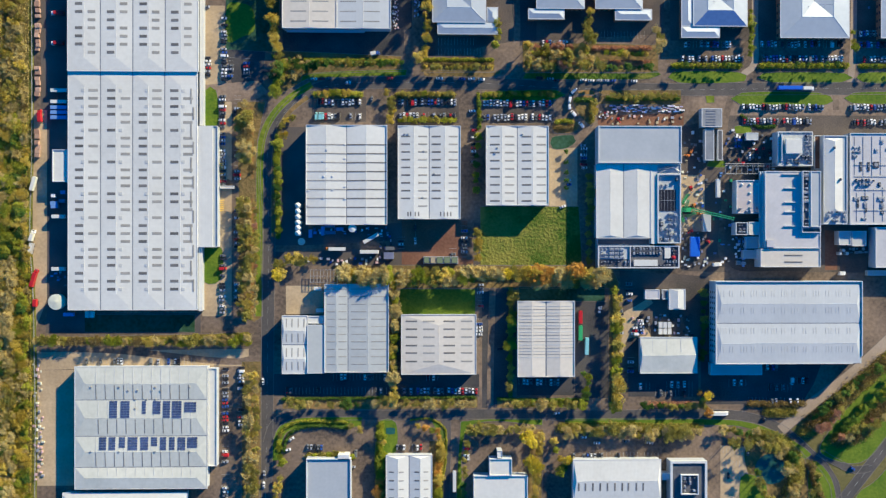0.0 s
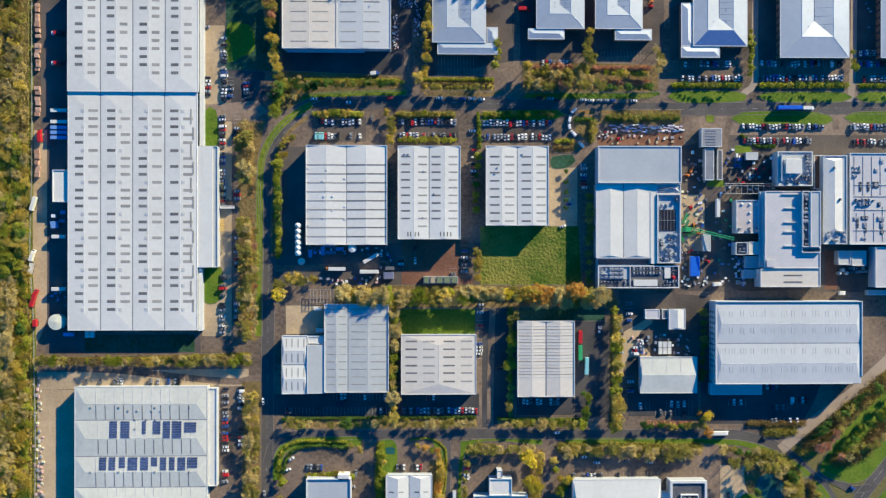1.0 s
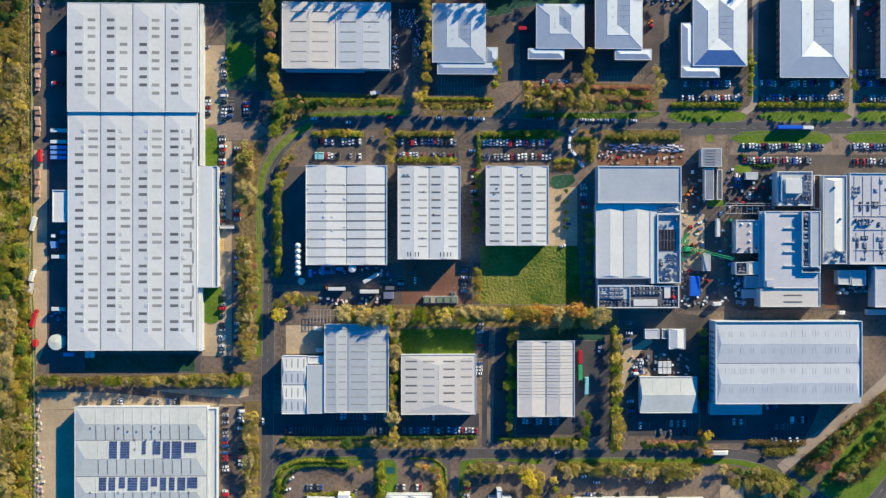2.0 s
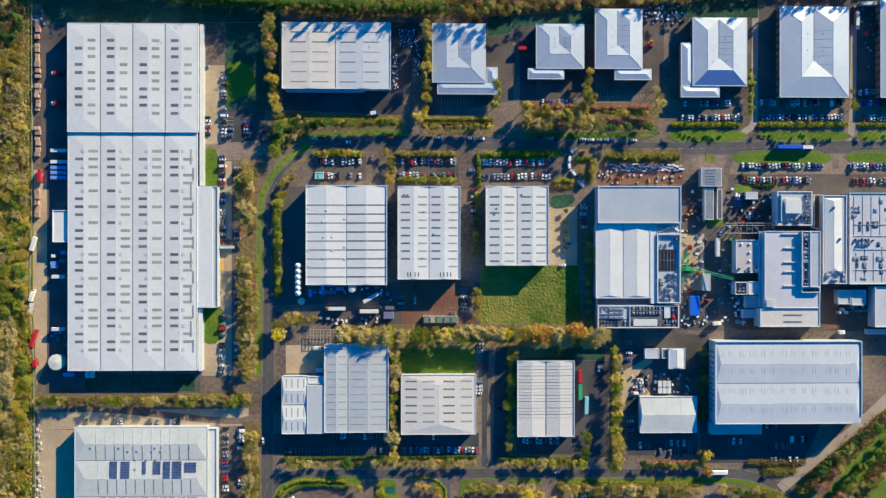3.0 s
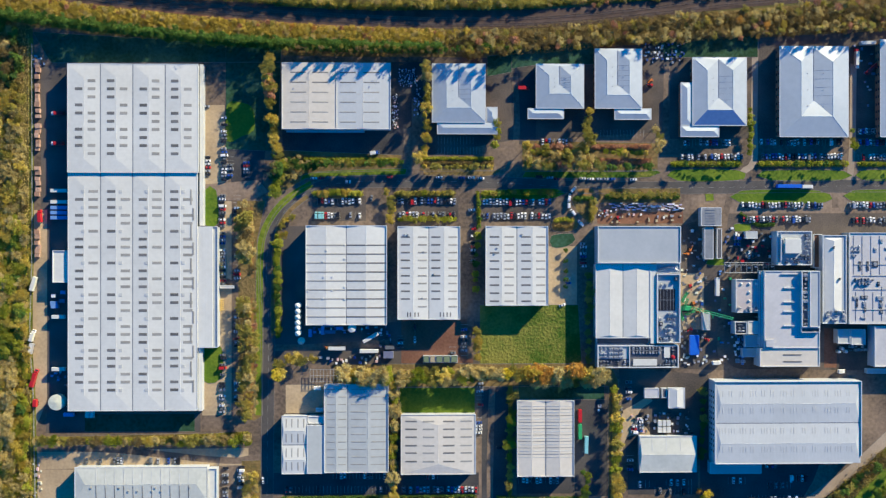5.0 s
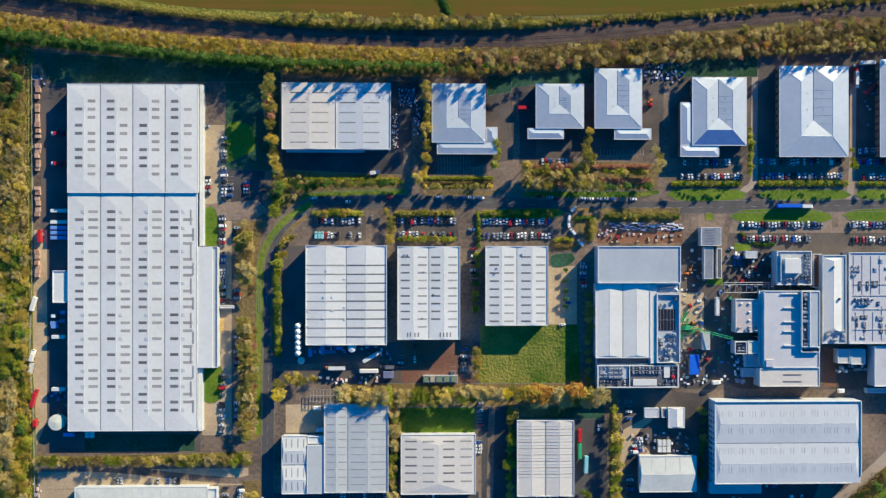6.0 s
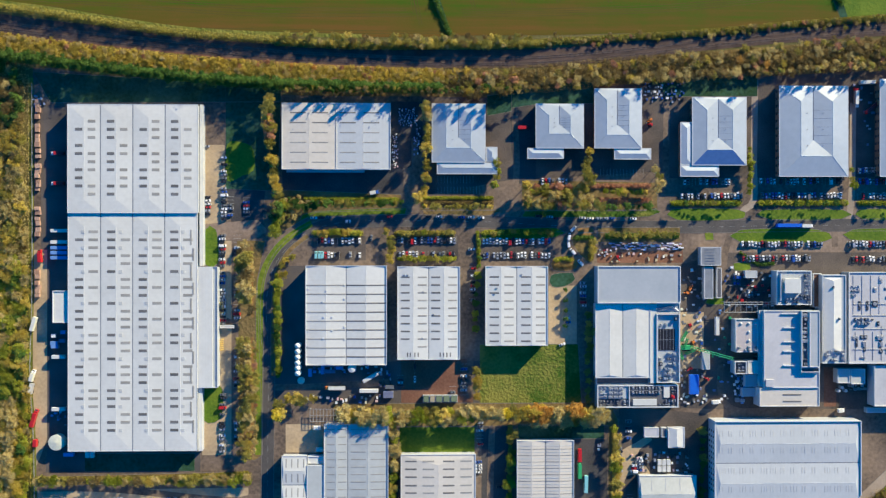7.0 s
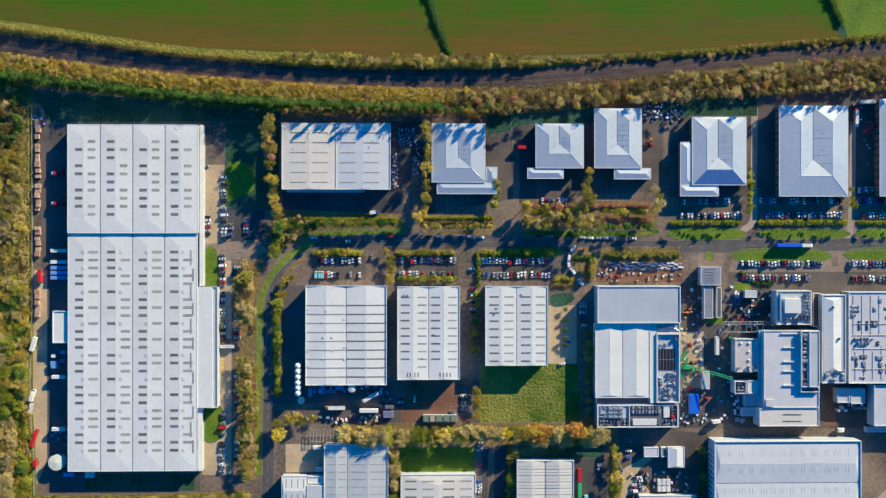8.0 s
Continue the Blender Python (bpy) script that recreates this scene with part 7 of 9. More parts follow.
tree_line([(149.4, -110.2), (171.7, -111.1), (196.0, -110.4)], 5.0, 2.5, {"green": 3, "olive": 3}, 0.8, ROAD, 0.0, 0.58)
tree_line([(26.6, -126.1), (58.7, -126.2), (78.8, -125.9)], 5.0, 2.9, {"olive": 4, "twig": 3}, 0.8, ROAD, 0.0, 0.58)
tree_line([(94.9, -126.4), (139.3, -127.0), (196.0, -128.9)], 4.4, 2.9, {"olive": 4, "twig": 5, "gold": 1}, 1.2, ROAD, 0.0, 0.58)
tree_line([(94.9, -129.6), (139.3, -131.1), (191.9, -132.9)], 5.2, 2.6, {"olive": 4, "twig": 5}, 1.2, ROAD, 0.0, 0.58)
tree_line([(-273.5, -63.7), (-219.4, -64.2), (-168.2, -63.6), (-124.7, -62.1)], 3.9, 2.6, {"twig": 3, "olive": 3, "lime": 2, "brown": 2, "gold": 1, "orange": 0.4}, 0.8, ROAD, 0.0, 0.58)
tree_line([(-199.7, -65.1), (-124.7, -65.3)], 5.0, 2.3, {"lime": 2, "olive": 2, "twig": 1}, 0.6, ROAD, 0.0, 0.58)
NORTHR = "trees along the northern road"
tree_line([(-102.9, 138.2), (-101.0, 124.3), (-104.9, 110.3)], 4.0, 3.2, {"green": 3, "lime": 3, "olive": 2}, 1.8, NORTHR)
tree_line([(-97.8, 132.3), (-89.0, 128.3), (-77.1, 125.2)], 4.0, 3.0, {"green": 4, "olive": 3}, 1.8, NORTHR)
tree_line([(-85.1, 129.9), (-45.3, 130.2), (-16.6, 131.1)], 2.8, 2.1, {"green": 3, "olive": 3}, 0.4, NORTHR, 0.0, 1.5)
tree_line([(-107.7, 168.1), (-108.9, 184.0), (-108.1, 203.9)], 3.0, 3.6, {"russet": 3, "olive": 4, "gold": 2}, 1.0, NORTHR, 0.0, 1.5)
tree_line([(-106.5, 166.1), (-105.7, 152.2), (-104.1, 139.4)], 3.4, 3.4, {"olive": 4, "gold": 2}, 1.0, NORTHR, 0.0, 1.4)
tree_line([(-0.6, 168.8), (1.0, 152.8), (-0.6, 138.8), (-5.4, 133.6)], 3.8, 2.8, {"gold": 3, "olive": 3}, 0.9, NORTHR, 0.0, 1.4)
tree_line([(-1.4, 200.8), (1.0, 184.8), (0.2, 168.8)], 3.4, 2.8, {"gold": 2, "olive": 3, "twig": 1}, 0.9, NORTHR, 0.0, 1.7)
tree_line([(-3.4, 128.0), (22.6, 128.1), (46.7, 128.2)], 3.0, 1.8, {"olive": 3, "gold": 2, "russet": 1}, 0.4, NORTHR, 0.0, 1.5)
tree_line([(68.8, 137.1), (94.9, 135.7), (119.1, 135.0)], 4.4, 3.2, {"olive": 4, "twig": 4}, 1.8, NORTHR, 0.0, 1.5)
tree_line([(68.8, 129.9), (99.0, 129.3), (123.2, 128.6)], 3.8, 2.9, {"olive": 4, "twig": 3, "russet": 1}, 1.4, NORTHR, 0.0, 1.7)
tree_line([(66.0, 143.1), (82.9, 141.2), (115.1, 140.6)], 5.0, 2.8, {"olive": 3, "russet": 3, "gold": 1}, 1.2, NORTHR, 0.0, 1.5)
tree_line([(123.2, 139.0), (159.6, 138.4)], 3.6, 2.0, {"lime": 3, "gold": 2}, 0.4, NORTHR)
tree_line([(117.1, 169.6), (114.3, 157.5), (115.9, 145.4)], 4.2, 3.2, {"olive": 4, "gold": 2, "twig": 1}, 1.4, NORTHR, 0.0, 1.5)
tree_line([(159.6, 157.8), (163.6, 147.7), (162.8, 137.6)], 4.4, 2.5, {"olive": 3, "twig": 2}, 1.0, NORTHR, 0.0, 1.5)
tree_line([(-79.1, 109.2), (-61.2, 110.1), (-45.3, 109.4)], 3.8, 2.2, {"lime": 3, "gold": 3}, 0.6, NORTHR)
tree_line([(-33.3, 110.6), (-25.3, 107.9), (-24.5, 90.7)], 4.2, 2.6, {"gold": 2, "olive": 3, "lime": 2}, 0.8, NORTHR)
tree_line([(-21.4, 109.5), (2.6, 109.6), (18.6, 109.7)], 3.6, 1.8, {"olive": 3, "gold": 2, "lime": 1}, 0.5, NORTHR)
tree_line([(-19.0, 91.5), (18.6, 91.6)], 3.8, 1.8, {"olive": 3, "lime": 2}, 0.5, NORTHR)
tree_line([(37.1, 108.9), (37.9, 88.9), (35.5, 56.9), (36.3, 36.8)], 5.2, 1.9, {"lime": 3, "green": 2}, 0.5, NORTHR)
tree_line([(42.7, 109.8), (90.9, 110.8)], 4.4, 1.9, {"lime": 2, "olive": 2, "green": 1}, 0.6, NORTHR)
tree_line([(128.0, 108.5), (151.5, 107.8), (179.0, 108.7)], 3.8, 2.2, {"olive": 4, "green": 2}, 0.8, NORTHR)
tree_line([(-99.0, 76.5), (-100.9, 86.4), (-93.0, 94.4)], 4.4, 2.6, {"olive": 3, "gold": 2}, 1.2, NORTHR)
tree_line([(117.5, 107.3), (117.5, 93.2)], 4.4, 2.6, {"gold": 2, "olive": 2}, 1.0, NORTHR)
tree_line([(230.6, 134.0), (231.0, 154.2), (231.8, 174.3)], 4.2, 2.0, {"lime": 3, "olive": 2}, 0.5, NORTHR)
tree_line([(304.5, 138.4), (305.3, 158.6)], 4.4, 1.8, {"lime": 3, "olive": 2}, 0.5, NORTHR)
tree_line([(175.8, 130.5), (220.4, 130.7)], 3.4, 1.5, {"lime": 3, "olive": 2, "green": 2}, 0.3, NORTHR, 0.0, 1.5)
tree_line([(238.7, 130.8), (300.0, 131.1)], 3.4, 1.5, {"lime": 3, "olive": 2, "green": 2}, 0.3, NORTHR, 0.0, 1.5)
tree_line([(312.3, 130.3), (343.0, 130.5)], 3.4, 1.5, {"lime": 3, "olive": 2, "green": 2}, 0.3, NORTHR, 0.0, 1.5)
tree_line([(46.7, 165.1), (51.5, 153.1), (47.5, 141.0)], 4.4, 2.2, {"olive": 3, "lime": 2}, 0.8, NORTHR, 0.0, 1.5)
SOUTHR = "trees round the southern car parks"
tree_line([(-102.1, -126.7), (-103.7, -138.6), (-100.9, -150.6)], 4.0, 2.3, {"lime": 4, "olive": 2}, 0.8, SOUTHR, 0.0, 0.58)
tree_line([(-100.9, -156.5), (-104.1, -166.5), (-105.7, -178.4)], 4.4, 2.5, {"olive": 3, "gold": 2}, 1.0, SOUTHR, 0.0, 0.58)
tree_line([(-57.2, -123.7), (-46.9, -126.1), (-45.3, -129.3)], 4.0, 2.6, {"gold": 3, "olive": 2}, 0.8, SOUTHR, 0.0, 0.58)
tree_line([(-83.1, -144.7), (-61.2, -144.0), (-51.2, -146.1)], 4.0, 2.0, {"olive": 3, "lime": 1}, 0.6, SOUTHR, 0.0, 0.58)
tree_line([(-32.5, -125.0), (-30.9, -143.0), (-32.5, -166.9), (-31.7, -206.9)], 4.2, 2.6, {"gold": 3, "orange": 2, "lime": 3}, 1.0, SOUTHR, 0.0, 0.58)
tree_line([(-10.2, -123.9), (2.6, -125.6), (9.8, -131.2), (9.0, -151.2), (7.4, -207.2)], 4.4, 2.5, {"gold": 4, "orange": 2, "lime": 3}, 1.0, SOUTHR, 0.0, 0.58)
tree_line([(29.0, -131.3), (27.4, -155.3), (25.8, -175.3)], 4.6, 1.8, {"olive": 3, "green": 1}, 0.5, SOUTHR, 0.0, 0.58)
tree_line([(80.8, -127.6), (78.8, -151.6), (75.6, -183.7), (74.8, -207.7)], 4.6, 2.6, {"gold": 3, "olive": 3}, 0.8, SOUTHR, 0.0, 0.58)
tree_line([(92.9, -131.6), (91.7, -143.7), (96.9, -151.7), (94.9, -159.7)], 4.4, 2.8, {"lime": 2, "gold": 3, "green": 2}, 1.2, SOUTHR, 0.0, 0.58)
tree_line([(202.1, -120.1), (196.0, -106.0), (195.2, -99.9)], 4.0, 2.6, {"orange": 1, "olive": 3}, 0.6, SOUTHR, 0.0, 0.58)
tree_line([(204.1, -128.2), (228.5, -129.1), (244.8, -134.4), (259.0, -144.6), (261.9, -164.8), (257.0, -180.9), (252.9, -209.1)], 4.4, 3.2, {"olive": 5, "twig": 3, "green": 1}, 1.8, SOUTHR, 0.0, 0.58)
tree_line([(208.2, -134.2), (232.6, -135.6), (248.9, -141.3), (256.2, -156.7)], 5.0, 2.8, {"olive": 5, "twig": 2}, 1.8, SOUTHR, 0.0, 1.5)
tree_line([(232.6, -152.5), (234.6, -164.6), (240.7, -174.8), (257.0, -180.9)], 4.6, 2.4, {"green": 3, "olive": 3}, 1.2, SOUTHR, 0.0, 1.25)
tree_line([(278.2, -152.8), (277.4, -164.9), (274.1, -177.0), (271.3, -209.3)], 4.4, 2.5, {"olive": 4, "green": 1}, 1.2, SOUTHR, 0.0, 1.25)
tree_line([(271.3, -122.4), (279.5, -114.4), (289.7, -104.3), (302.0, -96.3), (318.3, -84.2)], 5.0, 2.6, {"olive": 3, "green": 3}, 1.2, SOUTHR, 0.0, 1.25)
tree_line([(273.3, -126.5), (283.5, -123.7), (293.8, -112.4)], 4.4, 3.0, {"russet": 3, "olive": 3}, 1.6, SOUTHR, 0.0, 1.25)
tree_line([(289.7, -136.7), (301.9, -129.5), (314.2, -122.6), (326.5, -116.6)], 4.6, 3.0, {"russet": 3, "olive": 3, "twig": 2}, 1.8, SOUTHR, 0.0, 1.25)
tree_line([(291.7, -132.6), (301.9, -120.6), (318.3, -104.5), (338.8, -84.3)], 5.0, 2.6, {"lime": 3, "green": 3}, 1.2, SOUTHR, 0.0, 1.25)
tree_line([(196.0, -25.4), (197.6, -47.6), (196.0, -79.8)], 5.4, 2.2, {"green": 4, "olive": 1}, 0.5, SOUTHR, 0.0, 0.58)
tree_line([(113.5, -83.5), (111.8, -87.6), (115.1, -90.8), (112.6, -103.6)], 3.6, 2.2, {"green": 3, "lime": 2}, 0.6, SOUTHR, 0.0, 0.58)
for x, y in ((99.2, 69.4), (99.2, 61.7), (99.6, 54.9), (99.6, 48.9), (99.2, 43.7)):
    tree(x, y, 1.5, "green", "small trees on the parking apron", 0.9)
hedge([(-78.7, 109.6), (-61.2, 110.1), (-45.3, 109.4)], 3.2, 2.2, "lime", "thick yellow-green hedge at the head of a car park")
hedge([(-20.6, 109.5), (2.6, 109.6), (20.2, 109.7)], 3.0, 2.0, "olive", "thick olive hedge at the head of a car park")
hedge([(41.1, 109.8), (66.8, 110.7), (92.5, 110.8)], 3.2, 2.0, "lime", "thick yellow-green hedge at the head of a car park")
hedge([(-19.0, 91.5), (21.0, 91.7)], 2.4, 1.8, "lime", "hedge between cars and warehouse")
hedge([(128.8, 107.7), (179.8, 107.9)], 3.2, 2.2, "green", "dark green hedge above the storage strip")
hedge([(225.3, 95.6), (236.7, 88.0), (248.9, 88.0)], 2.4, 1.4, "green", "green hedge below the car park")
hedge([(-104.1, 80.5), (-104.5, 44.6), (-103.7, 8.8)], 3.0, 2.6, "lime", "tall yellow-green hedge along the road bend")
hedge([(37.1, 110.5), (37.9, 86.9)], 2.2, 1.8, "lime", "yellow-green hedge beside the lane")
hedge([(134.5, -31.4), (134.8, -71.6), (133.6, -109.7)], 3.0, 2.0, "olive", "undergrowth of the tree belt")
hedge([(-61.2, -19.2), (2.6, -19.2), (58.7, -18.4), (127.2, -20.9)], 5.0, 2.0, "olive", "undergrowth of the central tree belt")
hedge([(-22.1, -27.2), (-22.1, -71.1), (-22.1, -109.1)], 2.6, 2.0, "lime", "undergrowth between two warehouses")
hedge([(60.3, -27.3), (59.9, -103.4)], 2.6, 2.0, "olive", "undergrowth between two warehouses")
hedge([(-85.1, 133.9), (-45.3, 133.7), (-19.4, 133.5)], 2.2, 1.6, "lime", "clipped yellow-green hedge behind the car park")
hedge([(-3.4, 134.4), (18.6, 134.5), (47.5, 134.6)], 2.2, 1.6, "lime", "clipped yellow-green hedge behind the car park")
hedge([(-1.4, 131.2), (22.6, 131.3), (47.5, 131.4)], 2.0, 1.5, "brown", "russet-brown hedge of autumn shrubs")
hedge([(119.1, 143.0), (159.6, 143.3)], 3.0, 1.8, "russet", "russet hedge of autumn shrubs")
hedge([(121.1, 132.6), (159.6, 132.8)], 3.5, 1.6, "russet", "russet bed of autumn shrubs")
hedge([(74.8, 139.6), (115.1, 139.8)], 2.4, 1.6, "lime", "clipped yellow-green hedge")
hedge([(175.8, 130.9), (224.5, 131.1)], 3.4, 2.0, "lime", "thick yellow-green hedge before the car park")
hedge([(238.7, 131.2), (301.2, 131.5)], 3.4, 2.0, "lime", "thick yellow-green hedge before the car park")
hedge([(311.0, 131.2), (343.0, 131.3)], 3.2, 1.8, "lime", "thick yellow-green hedge before the car park")
hedge([(-274.3, -62.5), (-199.7, -63.1), (-124.7, -59.7)], 2.5, 1.8, "olive", "scrubby boundary hedge")
hedge([(50.7, -105.8), (82.8, -106.7), (115.1, -106.4)], 2.0, 1.6, "green", "clipped green hedge")
hedge([(-100.9, -105.2), (-25.3, -104.7), (34.6, -104.5)], 1.8, 1.4, "green", "clipped green hedge")
hedge([(30.6, -129.7), (56.7, -129.8)], 2.2, 1.6, "olive", "scrubby hedge round a car park")
hedge([(297.9, -100.3), (318.3, -86.2), (343.0, -64.0)], 3.0, 1.6, "lime", "rough roadside hedge")
hedge([(-99.6, -142.6), (-98.5, -134.6), (-93.6, -128.0), (-85.0, -124.8), (-70.5, -124.2), (-55.2, -125.8)], 2.0, 2.0, "green", "dark green hedge round the car park")
hedge([(-103.6, -141.3), (-102.9, -130.6), (-95.6, -123.4), (-83.7, -120.8), (-55.9, -121.6)], 2.0, 1.6, "lime", "yellow-green hedge round the car park")
hedge([(-83.7, -145.1), (-74.5, -145.1), (-63.8, -144.9)], 3.2, 1.8, "olive", "olive shrubs along the office front")
hedge([(10.0, -136.5), (10.6, -147.2), (8.6, -157.9), (8.0, -175.2)], 5.0, 2.2, "gold", "golden shrubs along the side road")
hedge([(-32.0, -123.0), (-32.7, -137.7), (-33.3, -151.0), (-32.0, -174.9)], 4.4, 2.0, "lime", "yellow-green shrubs between the car parks")
hedge([(-10.7, -120.5), (2.6, -119.8), (12.0, -124.6), (14.6, -132.6), (14.0, -151.2), (12.6, -159.2)], 1.2, 0.7, "lime", "rough yellow grass edge of the road")
hedge([(94.9, -126.3), (112.4, -126.4), (144.7, -126.5), (177.1, -127.4), (194.6, -126.8)], 6.0, 2.6, "olive", "olive thicket along the road")
for x, y in [(71.4, -131.5), (74.8, -134.9), (72.8, -149.6), (76.8, -151.6), (100.3, -148.4)]:
    tree(x, y, 3.6, "yellow", SOUTHR, 0.8)
tree(-103.6, -17.5, 3.8, "yellow", CENTRE, 0.9)
tree(199.0, -104.0, 3.4, "yellow", SOUTHR, 0.8)
hedge([(273.3, -124.5), (282.9, -119.1), (293.8, -109.7), (310.2, -95.0), (329.8, -78.9)], 10.0, 3.4, "brown", "dark brown scrub below the dusty lane", 0.7)
hedge([(266.5, -129.8), (277.4, -129.9), (287.0, -120.5), (299.2, -108.4), (321.1, -91.0)], 6.0, 2.4, "olive", "olive scrub below the dusty lane", 0.7)
hedge([(292.4, -136.7), (302.0, -134.7), (312.9, -130.1), (322.4, -118.0), (334.7, -104.5)], 9.0, 3.0, "brown", "dark brown scrub on the roadside bank", 0.8)
hedge([(233.9, -133.0), (243.4, -133.8), (255.7, -139.2), (263.1, -148.7), (264.5, -162.1), (259.7, -174.2)], 9.0, 4.0, "olive", "thicket round the pond", 0.8)
hedge([(275.4, -152.8), (276.7, -162.2), (280.1, -171.7), (282.9, -177.9)], 5.0, 2.5, "brown", "thicket between the road and the slip road", 0.8)
hedge([(106.5, 106.0), (112.0, 106.5), (119.0, 106.2)], 3.0, 2.2, "green", "dark green hedge on the island beside the lane")
hedge([(117.8, 104.0), (118.2, 97.0), (117.6, 91.0)], 3.4, 2.6, "olive", "olive shrubs on the island beside the lane")
hedge([(92.0, 90.5), (98.0, 91.5), (104.0, 90.5)], 2.6, 1.8, "lime", "yellow-green shrubs beside the warehouse")
hedge([(92.5, 86.5), (99.0, 86.0), (104.5, 86.8)], 3.0, 1.4, "brown", "brown shrubs beside the warehouse")
hedge([(230.5, -109.9), (250.1, -110.5), (269.8, -110.1)], 4.0, 2.0, "brown", "brown shrubs at the edge of the car park")
hedge([(158.7, -110.0), (173.9, -110.5), (189.1, -110.6)], 4.0, 2.2, "russet", "russet shrubs at the edge of the car park", 0.6)
hedge([(242.5, -115.6), (252.3, -116.5), (263.2, -115.3)], 6.0, 1.8, "olive", "olive shrubs in the corner between road and lane")
woodland("bend_planting", scatter([(-107.1, 137.5), (-93.2, 136.5), (-78.3, 132.7), (-77.3, 126.3), (-86.8, 122.6), (-98.5, 118.3), (-107.1, 110.4), (-109.2, 123.6)], 3.4), 2.2, {"olive": 4, "twig": 4, "green": 2}, "small olive and bare trees planted on the outside of the road bend", "trees", 1.4, 0.6)
woodland("outer_trees", FAR_TREES, 1.0, {}, "scattered golden, olive and bare trees of the outer roads", "trees", 1.5, 0.85)

# ---------------- cars ----------------
def loft(sections):
    """A closed body through cross-sections: (x, half width, z low, z high, top half width)."""
    bm = bmesh.new()
    rings = []
    for x, w, z0, z1, tw in sections:
        k = 0.55
        ring = [(x, -w, z0), (x, -w, z0 + (z1 - z0) * k), (x, -tw, z1), (x, tw, z1), (x, w, z0 + (z1 - z0) * k), (x, w, z0)]
        rings.append([bm.verts.new(p) for p in ring])
    for a, b in zip(rings, rings[1:]):
        for i in range(6):
            bm.faces.new((a[i], a[(i + 1) % 6], b[(i + 1) % 6], b[i]))
    bm.faces.new(rings[0][::-1])
    bm.faces.new(rings[-1])
    bmesh.ops.recalc_face_normals(bm, faces=bm.faces[:])
    return bm


def as_mesh(name, bm, material):
    data = bpy.data.meshes.new(name)
    bm.to_mesh(data)
    bm.free()
    data.materials.append(material)
    return data


def wheel_mesh():
    bm = bmesh.new()
    add_tube(bm, 0, 0, -0.1, 0.1, 0.32, 0.32, 10)
    bmesh.ops.rotate(bm, verts=bm.verts[:], matrix=Matrix.Rotation(math.pi / 2, 3, "X"))
    return as_mesh("wheel", bm, M_TYRE)


WHEEL = wheel_mesh()
CAR_SHAPES = {
    "hatchback": dict(body=[(-2.0, 0.75, 0.35, 0.75, 0.7), (-1.9, 0.86, 0.25, 0.92, 0.8), (-0.9, 0.88, 0.22, 0.95, 0.82), (0.8, 0.88, 0.22, 0.95, 0.82), (1.8, 0.84, 0.25, 0.82, 0.74), (2.05, 0.68, 0.35, 0.65, 0.6)],
                      glass=[(-1.9, 0.74, 0.9, 0.98, 0.7), (-1.5, 0.78, 0.9, 1.42, 0.6), (0.1, 0.8, 0.9, 1.46, 0.62), (0.95, 0.78, 0.9, 0.97, 0.72)], roof=[(-1.55, 0.6, 1.4, 1.47, 0.55), (-0.2, 0.63, 1.42, 1.52, 0.58), (0.12, 0.6, 1.4, 1.48, 0.55)], axle=1.25),
    "saloon": dict(body=[(-2.3, 0.72, 0.35, 0.8, 0.66), (-2.15, 0.86, 0.25, 0.94, 0.78), (-0.9, 0.9, 0.22, 0.96, 0.82), (0.8, 0.9, 0.22, 0.95, 0.82), (2.0, 0.85, 0.25, 0.82, 0.74), (2.3, 0.68, 0.35, 0.65, 0.6)],
                   glass=[(-1.75, 0.72, 0.92, 0.98, 0.7), (-1.0, 0.78, 0.92, 1.4, 0.6), (0.2, 0.8, 0.92, 1.42, 0.6), (1.0, 0.76, 0.92, 0.97, 0.72)], roof=[(-1.0, 0.58, 1.38, 1.45, 0.54), (-0.4, 0.62, 1.4, 1.48, 0.57), (0.2, 0.58, 1.38, 1.45, 0.54)], axle=1.35),
    "van": dict(body=[(-2.5, 0.92, 0.35, 2.0, 0.84), (-2.4, 0.97, 0.25, 2.15, 0.88), (1.0, 0.97, 0.25, 2.15, 0.88), (1.3, 0.97, 0.25, 1.25, 0.86), (2.2, 0.9, 0.28, 1.0, 0.78), (2.5, 0.75, 0.35, 0.75, 0.66)],
                glass=[(1.02, 0.88, 1.2, 2.05, 0.8), (1.2, 0.9, 1.2, 1.85, 0.78), (1.75, 0.86, 1.1, 1.18, 0.8)], roof=[(-2.2, 0.7, 2.14, 2.18, 0.66), (0.0, 0.72, 2.14, 2.2, 0.68), (0.9, 0.7, 2.14, 2.18, 0.66)], axle=1.6),
}
CAR_MESH = {}
COLOURS = ["white", "silver", "grey", "black", "blue", "red", "teal"]
for shape, s in CAR_SHAPES.items():
    CAR_MESH[shape, "glass"] = as_mesh("glasshouse", loft(s["glass"]), M_CARGLASS)
    for c in COLOURS:
        CAR_MESH[shape, c] = as_mesh("body", loft(s["body"]), M_PAINT[c])
        CAR_MESH[shape, c, "roof"] = as_mesh("roof_panel", loft(s["roof"]), M_PAINT[c])
WORDS = {"white": "white", "silver": "silver", "grey": "dark grey", "black": "black", "blue": "dark blue", "red": "red", "teal": "pale teal"}


FAR_CARS = []


